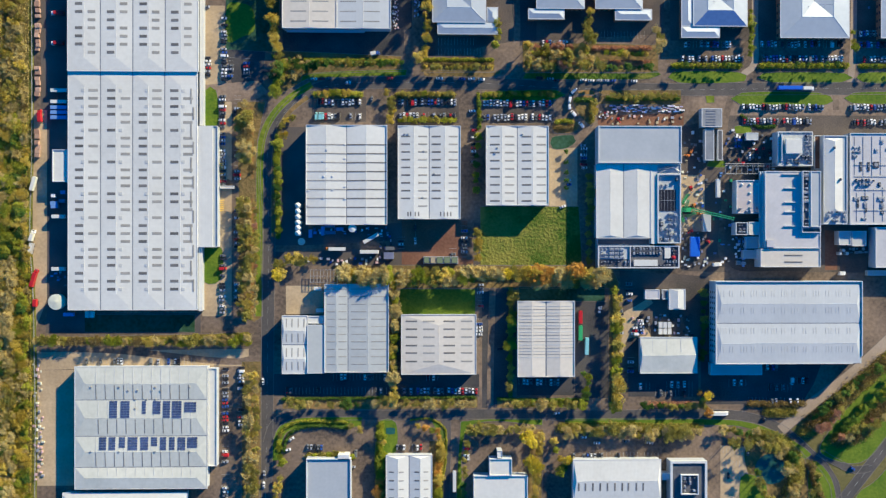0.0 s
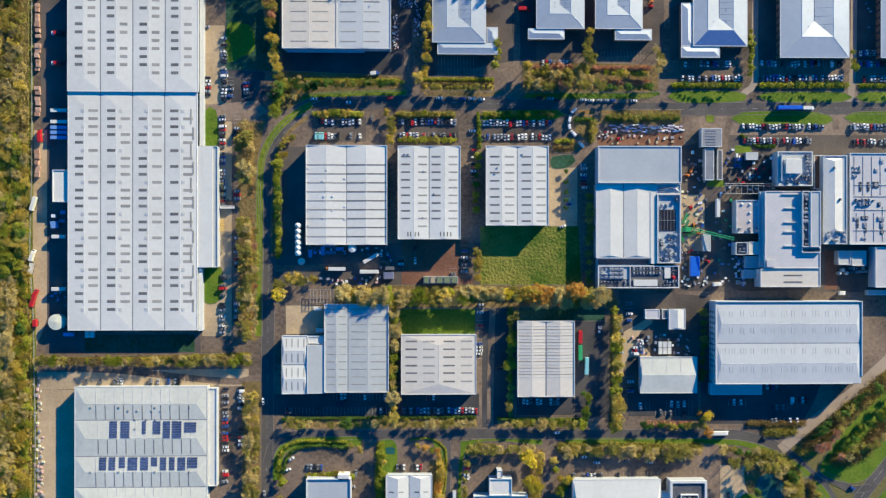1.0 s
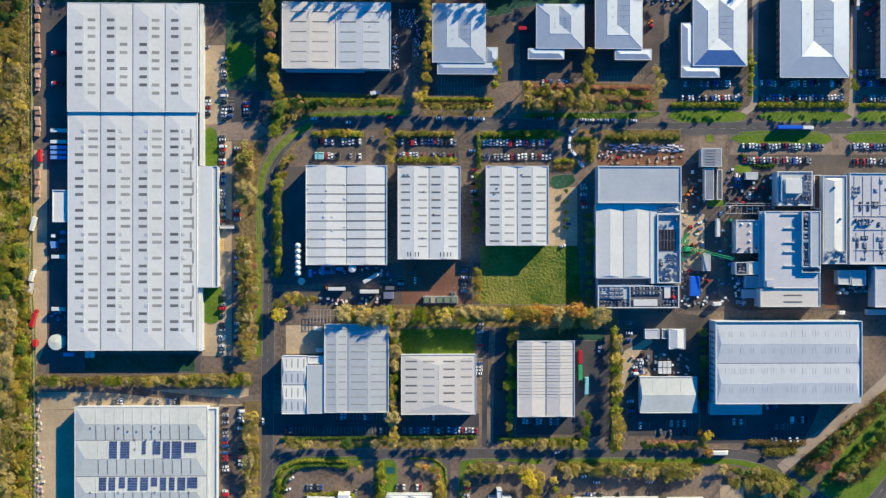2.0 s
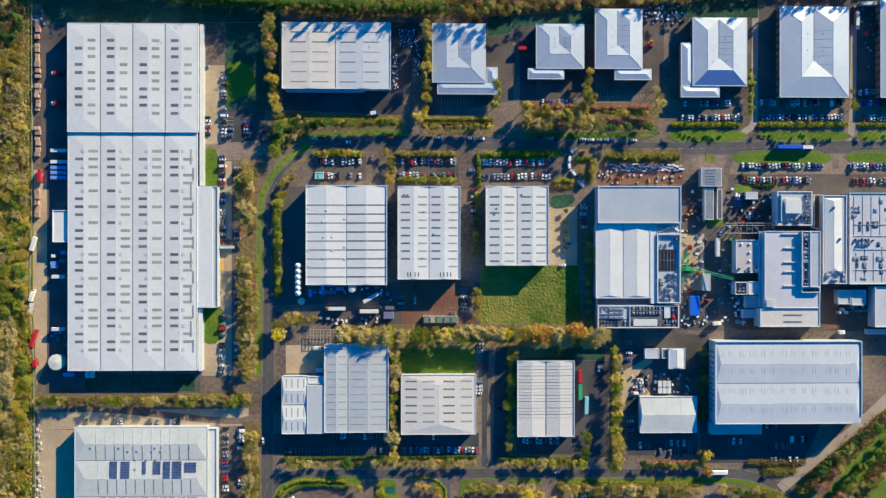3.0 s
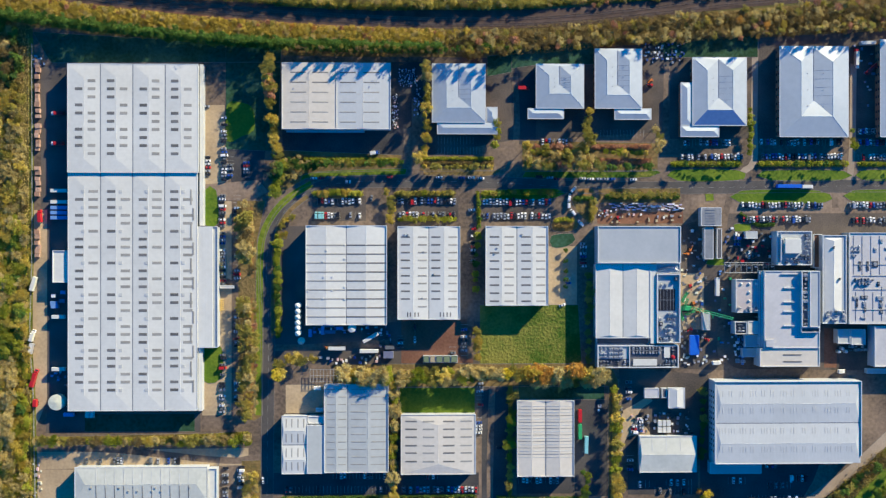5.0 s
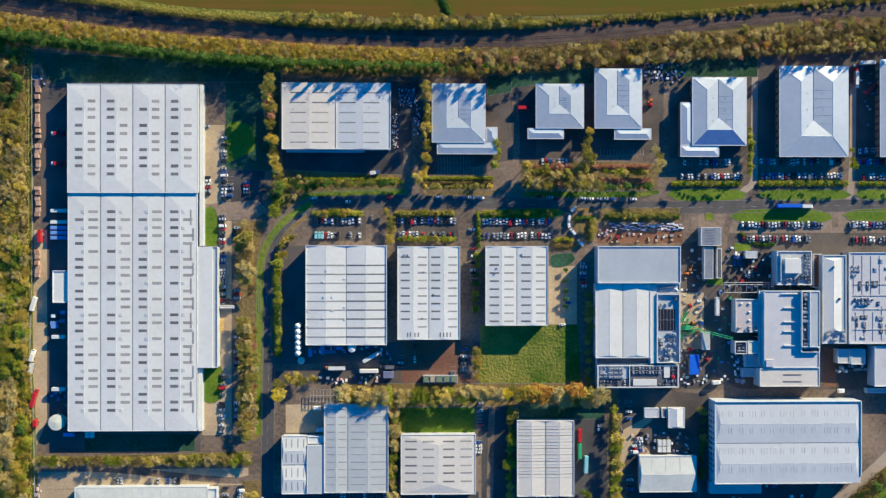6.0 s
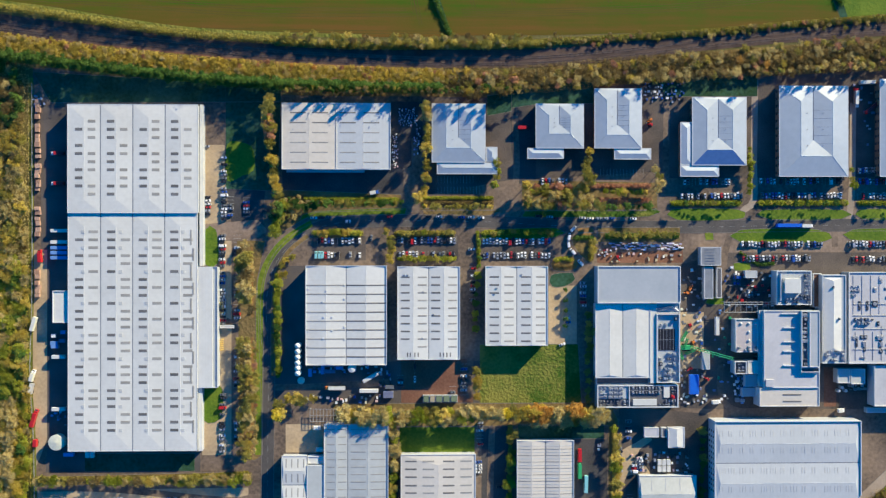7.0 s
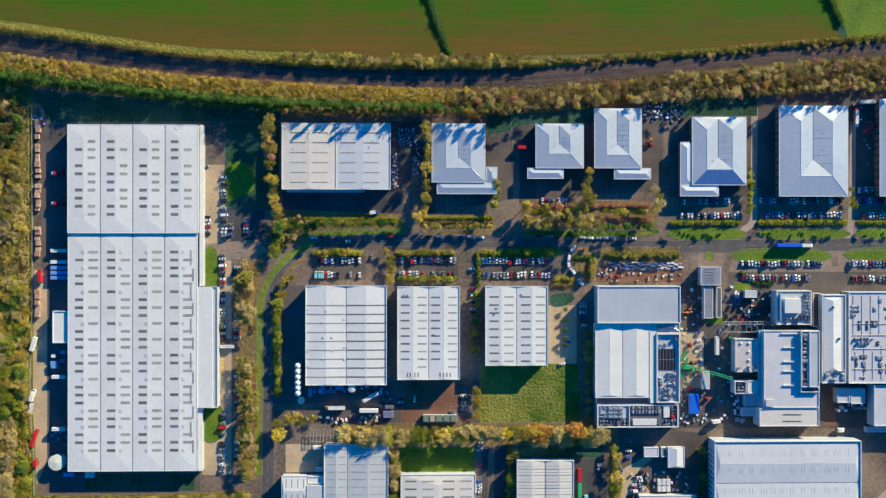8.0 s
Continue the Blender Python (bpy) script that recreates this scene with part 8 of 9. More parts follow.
def car(x, y, heading, colour=None, shape=None, group="parked cars", z=0.06, wheels=True):
    colour = colour or random.choices(COLOURS, (35, 15, 14, 15, 9, 12, 0))[0]
    shape = shape or random.choices(("hatchback", "saloon", "van"), (55, 40, 5))[0]
    if not (abs(x) < 150 and -80 < y < 190):
        FAR_CARS.append((shape, colour, pose(x, y, z, 0, 0, heading)))
        return None
    e = new("van" if shape == "van" else "car")
    e.empty_display_size = 0.3
    e.matrix_basis = pose(x, y, z, 0, 0, heading)
    tagged(e, f"{WORDS[colour]} {'panel van' if shape == 'van' else shape + ' car'} standing on the tarmac", "van" if shape == "van" else "car", group)
    I = Matrix.Identity(4)
    shared("body", CAR_MESH[shape, colour], e, I)
    shared("glasshouse", CAR_MESH[shape, "glass"], e, I)
    shared("roof_panel", CAR_MESH[shape, colour, "roof"], e, I)
    if wheels:
        a = CAR_SHAPES[shape]["axle"]
        for i in (-1, 1):
            for j in (-1, 1):
                shared("wheel", WHEEL, e, pose(i * a, j * 0.78, 0.32))
    return e


BAYS = bmesh.new()


def car_row(a, b, n, heading, fill=0.85, colours=None, group="parked cars", lines=True):
    """Cars side by side between two points, nosed in along a heading."""
    (xa, ya), (xb, yb) = a, b
    for i in range(n):
        t = (i + 0.5) / n
        if random.random() < fill:
            flip = 180 if random.random() < 0.4 else 0
            shift = random.uniform(-0.4, 0.4)
            h = radians(heading)
            car(xa + (xb - xa) * t + shift * math.cos(h), ya + (yb - ya) * t + shift * math.sin(h), heading + flip + random.uniform(-2, 2), random.choice(colours) if colours else None, None, group)
    if lines:
        d = Vector((math.cos(radians(heading)), math.sin(radians(heading)))) * 2.5
        s = Vector((-d.y, d.x)).normalized() * 0.07
        for i in range(n + 1):
            p = Vector((xa + (xb - xa) * i / n, ya + (yb - ya) * i / n))
            BAYS.faces.new([BAYS.verts.new((*q, 0.05)) for q in (p - d - s, p + d - s, p + d + s, p - d + s)])


random.seed(5)
V, HZ = 90, 0
for row in (
    ((-76.3, 104.1), (-45.3, 104.2), 13, V, 0.8), ((-71.6, 94.1), (-60.4, 94.2), 5, V, 0.9), ((-54.0, 94.2), (-45.3, 94.2), 4, V, 0.5), ((-19.8, 104.3), (21.8, 104.5), 18, V, 0.95), ((-19.0, 94.3), (21.0, 94.5), 17, V, 0.8),
    ((40.3, 103.7), (89.3, 103.9), 21, V, 0.95), ((40.3, 93.7), (89.3, 93.9), 20, V, 0.85), ((225.3, 101.7), (284.8, 101.9), 25, V, 0.95), ((226.1, 91.6), (275.9, 91.8), 21, V, 0.85), ((302.8, 102.0), (334.8, 102.1), 13, V, 0.95),
    ((305.3, 91.0), (334.8, 91.2), 12, V, 0.9), ((183.9, 146.2), (218.0, 146.4), 15, V, 0.85), ((181.8, 136.1), (226.9, 136.4), 19, V, 0.85), ((238.7, 146.5), (298.8, 146.9), 25, V, 0.75), ((240.0, 136.4), (298.8, 136.8), 25, V, 0.9),
    ((310.2, 154.6), (330.7, 154.8), 9, V, 0.8), ((310.2, 146.5), (334.8, 146.7), 10, V, 0.8), ((310.2, 136.4), (334.8, 136.5), 10, V, 0.9), ((82.1, 146.4), (103.8, 146.6), 9, V, 0.7),
    ((9.0, 147.2), (33.9, 147.4), 11, V, 0.0), ((9.0, 140.0), (38.7, 140.2), 13, V, 0.0), ((124.8, 152.7), (155.5, 152.9), 13, V, 0.0), ((212.2, -144.3), (230.9, -144.4), 8, V, 0.1), ((212.2, -153.2), (230.9, -153.3), 8, V, 0.0), ((212.2, -161.3), (230.9, -161.4), 8, V, 0.1), ((133.2, -146.7), (165.6, -146.9), 13, V, 0.1),
    ((-141.8, 163.9), (-141.7, 118.1), 19, HZ, 0.8), ((-137.4, 135.3), (-137.4, 120.9), 6, HZ, 0.8), ((-125.9, 134.5), (-125.9, 121.0), 6, HZ, 0.8), ((-153.2, 136.0), (-153.2, 119.3), 7, HZ, 0.7), ((-142.9, 109.0), (-142.9, 44.5), 27, HZ, 0.85),
    ((-132.6, 108.2), (-132.6, 90.3), 7, HZ, 0.4), ((-132.6, 80.4), (-132.6, 48.5), 12, HZ, 0.5), ((-132.6, 28.6), (-132.6, 0.8), 11, HZ, 0.5), ((-142.5, -3.2), (-142.5, -19.1), 7, HZ, 0.8), ((-142.9, -23.1), (-142.9, -45.3), 10, HZ, 0.9), ((-132.6, -23.1), (-132.6, -37.0), 6, HZ, 0.8),
    ((-140.9, -82.7), (-140.9, -128.4), 19, HZ, 0.8), ((-140.9, -138.4), (-140.9, -150.3), 5, HZ, 0.6), ((-140.9, -158.3), (-140.9, -206.0), 18, HZ, 0.7), ((-129.8, -82.0), (-129.8, -98.7), 7, HZ, 0.8), ((-129.8, -108.6), (-129.8, -124.5), 6, HZ, 0.7),
    ((-98.9, -99.6), (-25.3, -99.9), 30, V, 0.16), ((-65.2, -89.7), (-25.3, -89.9), 17, V, 0.3), ((-16.6, -99.9), (37.1, -100.1), 22, V, 0.75), ((0.6, -90.4), (8.6, -90.4), 4, V, 0.7), ((66.0, -93.8), (94.9, -93.9), 12, V, 0.5),
    ((138.1, -42.6), (138.1, -60.3), 8, HZ, 0.95), ((144.6, -23.3), (144.6, -37.4), 6, HZ, 0.8), ((149.0, -54.7), (149.0, -61.1), 3, HZ, 1), ((153.0, -49.5), (153.0, -60.3), 5, HZ, 0.9), ((145.8, -76.8), (145.8, -87.7), 5, HZ, 0.6),
    ((151.4, -97.3), (159.5, -97.4), 3, V, 0.6), ((163.6, -102.2), (189.9, -102.3), 11, V, 0.5), ((171.7, -96.2), (189.9, -96.3), 8, V, 0.5), ((244.8, -98.5), (261.1, -98.6), 7, V, 0.5), ((260.3, -93.7), (273.3, -93.8), 5, V, 0.7), ((242.8, -84.0), (250.9, -84.0), 4, V, 0.7),
    ((230.5, -108.1), (269.3, -108.3), 15, V, 0.45), ((216.3, -95.2), (228.5, -95.2), 5, V, 0.4), ((-84.2, -139.5), (-72.3, -139.6), 5, V, 1.0), ((-21.3, -139.8), (-2.2, -139.9), 8, V, 0.8), ((103.8, -146.5), (131.2, -146.7), 11, V, 0.65),
    ((29.4, -135.3), (29.4, -149.3), 6, HZ, 0.7), ((27.4, 16.8), (27.4, -5.2), 9, HZ, 0.8), ((33.9, 85.7), (33.8, 60.9), 10, HZ, 0.8), ((112.3, 75.1), (112.3, 57.0), 8, HZ, 0.8), ((101.2, 50.8), (101.2, 44.6), 2, HZ, 1),
    ((19.4, 0.8), (19.4, -7.2), 3, HZ, 0.8), ((-17.4, 8.8), (-17.4, 0.8), 4, HZ, 0.8), ((-7.4, 16.8), (-7.4, 4.8), 4, V, 0.6), ((37.9, -49.3), (37.9, -63.3), 6, HZ, 0.7), ((38.7, -21.2), (38.7, -41.3), 8, HZ, 0.5),
    ((222.4, 83.5), (222.4, 72.6), 5, HZ, 0.8), ((227.7, 66.2), (236.7, 66.2), 4, V, 0.9), ((-193.8, -78.6), (-162.3, -78.7), 13, V, 0.5), ((-241.0, -78.4), (-209.5, -78.5), 13, V, 0.25),
):
    car_row(row[0], row[1], row[2], row[3], row[4])
for x, y in ((-78.7, 120.4), (-73.5, 120.4), (-68.0, 120.9), (-54.8, 117.3), (-25.3, 121.1), (2.6, 121.2), (9.8, 121.2), (25.8, 120.9), (32.6, 120.9), (39.5, 120.6), (80.8, 121.6), (88.5, 121.2), (93.3, 120.0), (111.9, 120.5), (117.5, 120.1), (123.2, 120.2), (128.0, 120.2), (132.9, 120.2), (148.2, 119.9)):
    car(x, y, random.uniform(-2, 2), None, None, "cars along the road")
for x, y, h in ((-54.8, 118.1, 0), (-114.4, -92.8, 90), (-113.6, -157.6, 90), (-114.0, -165.6, 90), (92.9, -116.0, 5), (241.5, -121.1, -18), (305.2, -156.6, -25), (-128.7, -48.5, 5), (-127.9, -117.8, 0),
                (-49.3, -143.7, 90), (-51.6, -153.2, 0), (-94.6, -133.5, 35), (-96.9, -141.0, 10), (33.0, 98.1, 0), (-38.1, 106.2, 80), (97.3, 30.5, 20), (-154.0, 170.6, 0), (-112.8, 125.4, 5), (52.7, -70.5, 0), (38.7, -30.4, 5), (142.5, -135.9, 0), (121.5, -137.4, 0), (159.5, -137.6, 0), (112.2, -133.3, 0)):
    car(x, y, h + random.uniform(-4, 4), None, None, "cars on the lanes")
for x, y, h in ((105.2, 112.7, 45), (102.3, 107.1, 80), (101.9, 101.9, 95), (104.8, 96.6, 130), (110.4, 88.6, 132)):
    car(x, y, h, "white", "van", "vans queueing on the lane")
for x, y in ((-77.1, 94.1), (-74.7, 94.1), (-72.7, 94.1)):
    car(x, y, 90, "teal", "van", "teal vans")
tagged(mesh_object("bay_marking", BAYS, M_WHITE_LINE), "thin white lines of the parking bays", "road marking", kind="structure")


def joined(name, pieces, label, category):
    """One object out of many mesh copies: (mesh, matrix)."""
    verts, faces, slots, mats, base = [], [], [], [], 0
    for data, m in pieces:
        mat = data.materials[0]
        if mat not in mats:
            mats.append(mat)
        k = mats.index(mat)
        verts += [tuple(m @ v.co) for v in data.vertices]
        for p in data.polygons:
            faces.append([base + i for i in p.vertices])
            slots.append(k)
        base += len(data.vertices)
    data = bpy.data.meshes.new(name)
    data.from_pydata(verts, [], faces)
    for m in mats:
        data.materials.append(m)
    data.polygons.foreach_set("material_index", slots)
    data.update()
    return tagged(new(name, data), label, category, kind="stuff")


pieces = []
for shape, colour, m in FAR_CARS:
    pieces += [(CAR_MESH[shape, colour], m), (CAR_MESH[shape, "glass"], m), (CAR_MESH[shape, colour, "roof"], m)]
    a = CAR_SHAPES[shape]["axle"]
    pieces += [(WHEEL, m @ pose(i * a, j * 0.78, 0.32)) for i in (-1, 1) for j in (-1, 1)]
joined("outer_parked_cars", pieces, "rows of parked cars in many colours on the outer car parks", "cars")

# ---------------- lorries, containers and yard things ----------------
def lorry(x, y, heading, length, box_paint, cab_paint=None, label=None, group="lorries", height=4.0):
    """A box trailer, with a cab in front if a cab paint is given."""
    words = {"white": "white", "red": "red", "blue": "dark blue", "brightblue": "bright blue", "pink": "faded pinkish", "cream": "cream", "grey": "grey", "silver": "silver", "teal": "pale teal", "skyblue": "pale blue", "orange": "orange", "green": "green"}
    e = thing("lorry" if cab_paint else "trailer", x, y, 0.06, label or (f"{words[box_paint]} box lorry with a {words[cab_paint]} cab" if cab_paint else f"{words[box_paint]} box trailer parked without a cab"), "lorry" if cab_paint else "trailer", group, heading)
    half = length / 2
    front = half - (2.6 if cab_paint else 0)
    part("chassis", box(-half + 0.2, -0.5, 0.75, front + 0.4, 0.5, 1.05), M_TYRE, e)
    part("box_body", box(-half, -1.25, 1.05, front, 1.25, height, 0.06), M_PAINT[box_paint], e)
    part("roof_panel", box(-half + 0.15, -1.12, height, front - 0.15, 1.12, height + 0.05), M_ROOF_X if box_paint in ("white", "silver", "cream") else M_PAINT[box_paint], e)
    if cab_paint:
        cab = part("cab", loft([(front + 0.3, 1.2, 0.6, 3.0, 1.1), (front + 1.6, 1.22, 0.5, 3.0, 1.1), (front + 2.4, 1.2, 0.5, 2.2, 1.1), (front + 2.6, 1.1, 0.6, 1.6, 1.0)]), M_PAINT[cab_paint], e)
        part("windscreen", loft([(front + 1.75, 1.0, 2.1, 2.88, 0.95), (front + 2.46, 1.05, 1.95, 2.2, 1.0)]), M_CARGLASS, cab)
    axles = [-half + 1.2, -half + 2.4] + ([front + 1.5] if cab_paint else [front - 2.0])
    for a in axles:
        for s in (-1, 1):
            shared("wheel", WHEEL, e, pose(a, s * 1.05, 0.48) @ Matrix.Scale(1.5, 4))
    return e


# the last three are white trailers whose shade is painted on as blue
for y, c in zip((111.1, 103.2, 99.2, 95.7, 92.2), ("blue", "blue", "brightblue", "brightblue", "brightblue")):
    lorry(-255.9, y, 0, 11.5, "silver" if c == "blue" else "skyblue", None, None, "trailers at the dock", 3.1)
for x, y in ((-257.1, 165.1), (-257.1, 144.1)):
    lorry(x, y, 180, 9.5, "red", "white", None, "lorries at the dock")
for x, y in ((-255.9, 23.0), (-255.9, -13.5)):
    lorry(x, y, 0, 9.0, "white", None, None, "trailers at the dock")
def pallet_stack(x, y, w, d, tiers):
    """Slatted pallets piled up, each tier a deck on three bearers."""
    e = thing("pallet_stack", x, y, 0.03, "pinkish-brown stack of wooden pallets along the fence", "pallets", "pallet stacks", random.uniform(-4, 4))
    for k in range(tiers):
        bm = bmesh.new()
        for b in (-0.45, 0.0, 0.42):
            add_box(bm, b * w, -d / 2, 0.55 * k, b * w + 0.12, d / 2, 0.55 * k + 0.4)
        for i in range(4):
            add_box(bm, -w / 2, -d / 2 + d * i / 4, 0.55 * k + 0.4, w / 2, -d / 2 + d * (i + 0.8) / 4, 0.55 * k + 0.5)
        part("tier", bm, M_PALLET, e)
    return e


random.seed(61)
for ya, yb in ((203.0, 190.0), (186.0, 163.0), (158.0, 139.0), (128.0, 107.0), (84.0, 66.0)):
    y = ya
    while y > yb:
        d = random.uniform(2.2, 3.4)
        pallet_stack(-271.2 + random.uniform(-0.5, 0.5), y - d / 2, random.uniform(2.4, 3.6), d, random.choice((3, 4, 4, 5)))
        y -= d + random.choice((0.15, 0.2, 0.3, 1.4))
for x, y, h, l, p, c in ((-269.2, 93.4, 95, 9.0, "red", "red"), (-273.4, 46.0, 74, 10.0, "cream", None), (-274.3, 9.9, 75, 8.0, "cream", "white"), (-275.1, 0.8, 78, 7.5, "silver", None),
                         (-273.1, -19.8, 73, 12.5, "red", "red"), (-272.2, -37.2, 88, 5.0, "red", None), (-39.7, -1.6, 0, 13.0, "white", None), (-38.5, 8.0, 30, 12.0, "white", None),
                         (-63.6, 0.4, 180, 14.5, "silver", "orange"), (207.8, -116.5, 0, 15.5, "white", "white"), (20.2, -163.3, 90, 14.5, "silver", None), (260.3, 115.1, 0, 20.0, "brightblue", "brightblue"),
                         (272.6, 114.8, 0, 9.0, "silver", "white"), (109.4, -47.8, 90, 9.0, "red", None), (109.4, -59.0, 90, 10.5, "green", None), (113.9, -68.3, 88, 12.0, "teal", None), 
                         (307.9, 207.6, 88, 12.5, "silver", "red"), (319.4, 199.5, 40, 12.0, "red", "red"), (315.7, 217.4, 2, 11.0, "silver", None), (207.4, 43.5, 90, 13.0, "white", None), (207.4, -10.5, 5, 7.0, "white", "white"),
                         (69.7, 184.2, 0, 8.5, "red", "red"), (-35.7, 138.2, 10, 6.5, "white", "blue"), (-75.9, -27.5, 0, 5.0, "white", None), (-74.3, -42.7, 0, 5.0, "white", None),
                         (297.1, -17.0, 2, 5.5, "white", "white"), (-248.8, -45.2, 0, 7.0, "skyblue", None), (-235.9, -45.2, 88, 4.5, "white", None), (-232.7, -45.2, 88, 4.5, "white", None)):
    lorry(x, y, h, l, p, c)


def container(x, y, heading, length, paint_name, label, group="containers", height=2.6):
    c = thing("container", x, y, 0.03, label, "container", group, heading)
    part("shell", box(-length / 2, -1.2, 0, length / 2, 1.2, height, 0.05), M_PAINT[paint_name], c)
    for i in range(int(length / 1.5)):
        part("roof_rib", box(-length / 2 + 0.7 + i * 1.5, -1.1, height, -length / 2 + 1.0 + i * 1.5, 1.1, height + 0.05), M_PAINT[paint_name], c)
    part("door", box(length / 2, -1.1, 0.1, length / 2 + 0.06, 1.1, height - 0.1), M_STEEL, c)
    return c


for x, y, h, l, p in ((-72.3, 13.2, 90, 6.0, "skyblue"), (-67.6, 12.0, 0, 8.0, "slate"), (-67.6, 16.7, 0, 7.0, "slate"), (-60.4, 14.4, 0, 5.0, "skyblue"), (-81.1, 11.2, 90, 5.5, "skyblue"), (-26.1, -3.2, 0, 7.0, "slate"), (-26.1, -5.6, 0, 7.0, "slate"),
                      (-25.3, 0.8, 0, 6.0, "grey"), (-259.8, 37.6, 0, 3.0, "white"), (-253.2, 40.0, 0, 3.5, "skyblue"), (-259.4, 32.5, 0, 5.0, "skyblue"), (-259.0, 30.1, 0, 5.0, "skyblue"), (-253.9, 34.0, 0, 4.0, "slate")):
    container(x, y, h, l, p, f"{dict(skyblue='pale blue', slate='slate blue').get(p, p)} storage container in a service yard")

# blue sheeted stack of the building site
sx, sy = 191.1, 2.0
st = thing("sheeted_stack", sx, sy, 0.03, "stack under a bright blue tarpaulin", "stack")
part("stack_body", box(-3.2, -6.8, 0, 3.2, 6.8, 2.6, 0.3), M_PAINT["cream"], st)
bm = bmesh.new()
add_box(bm, -3.5, -7.1, 1.2, 3.5, 7.1, 2.9, 0.35)
part("tarpaulin", bm, M_PAINT["brightblue"], st)

# silos, cones and round tanks
for x, y in ((-89.0, 30.7), (-89.0, 26.7), (-89.0, 22.7), (-89.0, 18.7), (-89.0, 15.1), (-89.0, 11.5)):
    s = thing("silo", x, y, 0.02, "white silo with a conical top beside a warehouse", "silo", "row of silos")
    part("shell", add_tube(bmesh.new(), 0, 0, 0, 7.8, 1.9, 1.9, 20), M_TRIM, s)
    part("cone_top", add_tube(bmesh.new(), 0, 0, 7.8, 9.2, 2.0, 0.3, 20), M_ROOF_X, s)
    part("hatch", add_tube(bmesh.new(), 0, 0, 9.2, 9.5, 0.35, 0.35, 10), M_STEEL, s)
for x, y, r, h, p, l in ((-256.7, -36.4, 5.3, 5.0, "cream", "round cream water tank with a flat lid"), (-51.3, 14.8, 2.6, 7.2, "white", "round white tank in the service yard"), (-87.4, 5.6, 2.4, 2.0, "cream", "low round pale tank")):
    t = thing("round_tank", x, y, 0.02, l, "tank")
    part("shell", add_tube(bmesh.new(), 0, 0, 0, h, r, r, 32), M_PAINT[p], t)
    part("lid", add_tube(bmesh.new(), 0, 0, h, h + 0.5, r + 0.1, 0.4, 32), M_PAINT["cream"] if p == "cream" else M_ROOF_X, t)
    part("rim", add_tube(bmesh.new(), 0, 0, h - 0.25, h, r + 0.15, r + 0.15, 32), M_TRIM, t)

# green crawler crane with a lattice boom
kx, ky = 186.3, 28.2
crane = thing("crawler_crane", kx, ky, 0.03, "green crawler crane with a long lattice boom on a building site", "crane")
for s in (-1, 1):
    part("crawler_track", box(-3.2, s * 2.2 - 0.5, 0, 3.2, s * 2.2 + 0.5, 1.1, 0.25), M_TYRE, crane)
part("chassis", box(-2.2, -1.7, 0.6, 2.2, 1.7, 1.4), M_PAINT["green"], crane)
house = part("house", box(-3.6, -1.5, 1.4, 1.8, 1.5, 3.4, 0.15), M_PAINT["green"], crane)
part("counterweight", box(-4.6, -1.7, 1.5, -3.6, 1.7, 3.0, 0.1), M_PAINT["green"], house)
part("cab_window", box(1.0, -1.55, 2.2, 1.86, -0.5, 3.2), M_CARGLASS, house)


def lattice(bm, a, b, w, n):
    """A four-chord lattice girder."""
    a, b = Vector(a), Vector(b)
    d = (b - a).normalized()
    s = d.cross(Vector((0, 0, 1))).normalized() * w / 2
    u = s.cross(d).normalized() * w / 2
    cs = (s + u, s - u, -s - u, -s + u)
    for c in cs:
        add_beam(bm, a + c, b + c, 0.28)
    for i in range(n):
        p, q = a.lerp(b, i / n), a.lerp(b, (i + 1) / n)
        for j in range(4):
            add_beam(bm, p + cs[j], q + cs[(j + 1) % 4], 0.16)
    return bm


ex, ey = 215.7, 21.3
part("boom", lattice(bmesh.new(), (1.5, 0.6, 2.4), (ex - kx, ey - ky, 12.0), 1.5, 18), M_PAINT["green"], crane, "green lattice boom")
part("mast", lattice(bmesh.new(), (-2.5, 0.0, 3.0), (-1.0, 7.0, 6.0), 1.2, 6), M_PAINT["green"], crane, "green lattice mast")
for x, y, h in ((184.7, 36.2, 60), (188.7, 25.0, 20), (182.2, 23.4, 110)):
    sec = thing("boom_section", x, y, 0.03, "spare green lattice boom section on bare soil", "boom section", "crane sections", h)
    part("lattice", lattice(bmesh.new(), (-4, 0, 0.8), (4, 0, 0.8), 1.3, 6), M_PAINT["green"], sec)

# small vehicles of the site
for x, y, p in ((188.7, 43.9, "red"), (191.1, 31.4, "orange"), (194.4, 25.8, "orange"), (186.3, 66.9, "orange"), (188.7, 70.1, "orange"), (136.9, 92.5, "red"), (188.7, 12.9, "red"), (200.9, 5.6, "red"), (160.3, 190.1, "orange"), (160.3, 186.9, "red")):
    d = thing("excavator", x, y, 0.03, f"small {p} excavator on the building site", "excavator", "site machines", random.uniform(0, 360))
    for s in (-1, 1):
        part("track", box(-1.5, s * 0.9 - 0.25, 0, 1.5, s * 0.9 + 0.25, 0.7, 0.1), M_TYRE, d)
    part("body", box(-1.4, -0.9, 0.8, 0.9, 0.9, 2.0, 0.15), M_PAINT[p], d)
    part("cab", box(0.1, 0.1, 2.0, 0.9, 0.9, 2.7, 0.08), M_CARGLASS, d)
    part("arm", add_beam(bmesh.new(), (0.9, -0.2, 1.4), (3.0, -0.2, 2.6), 0.35), M_PAINT[p], d)
    part("bucket", box(3.0, -0.6, 0.4, 3.6, 0.2, 1.2, 0.1), M_STEEL, d)


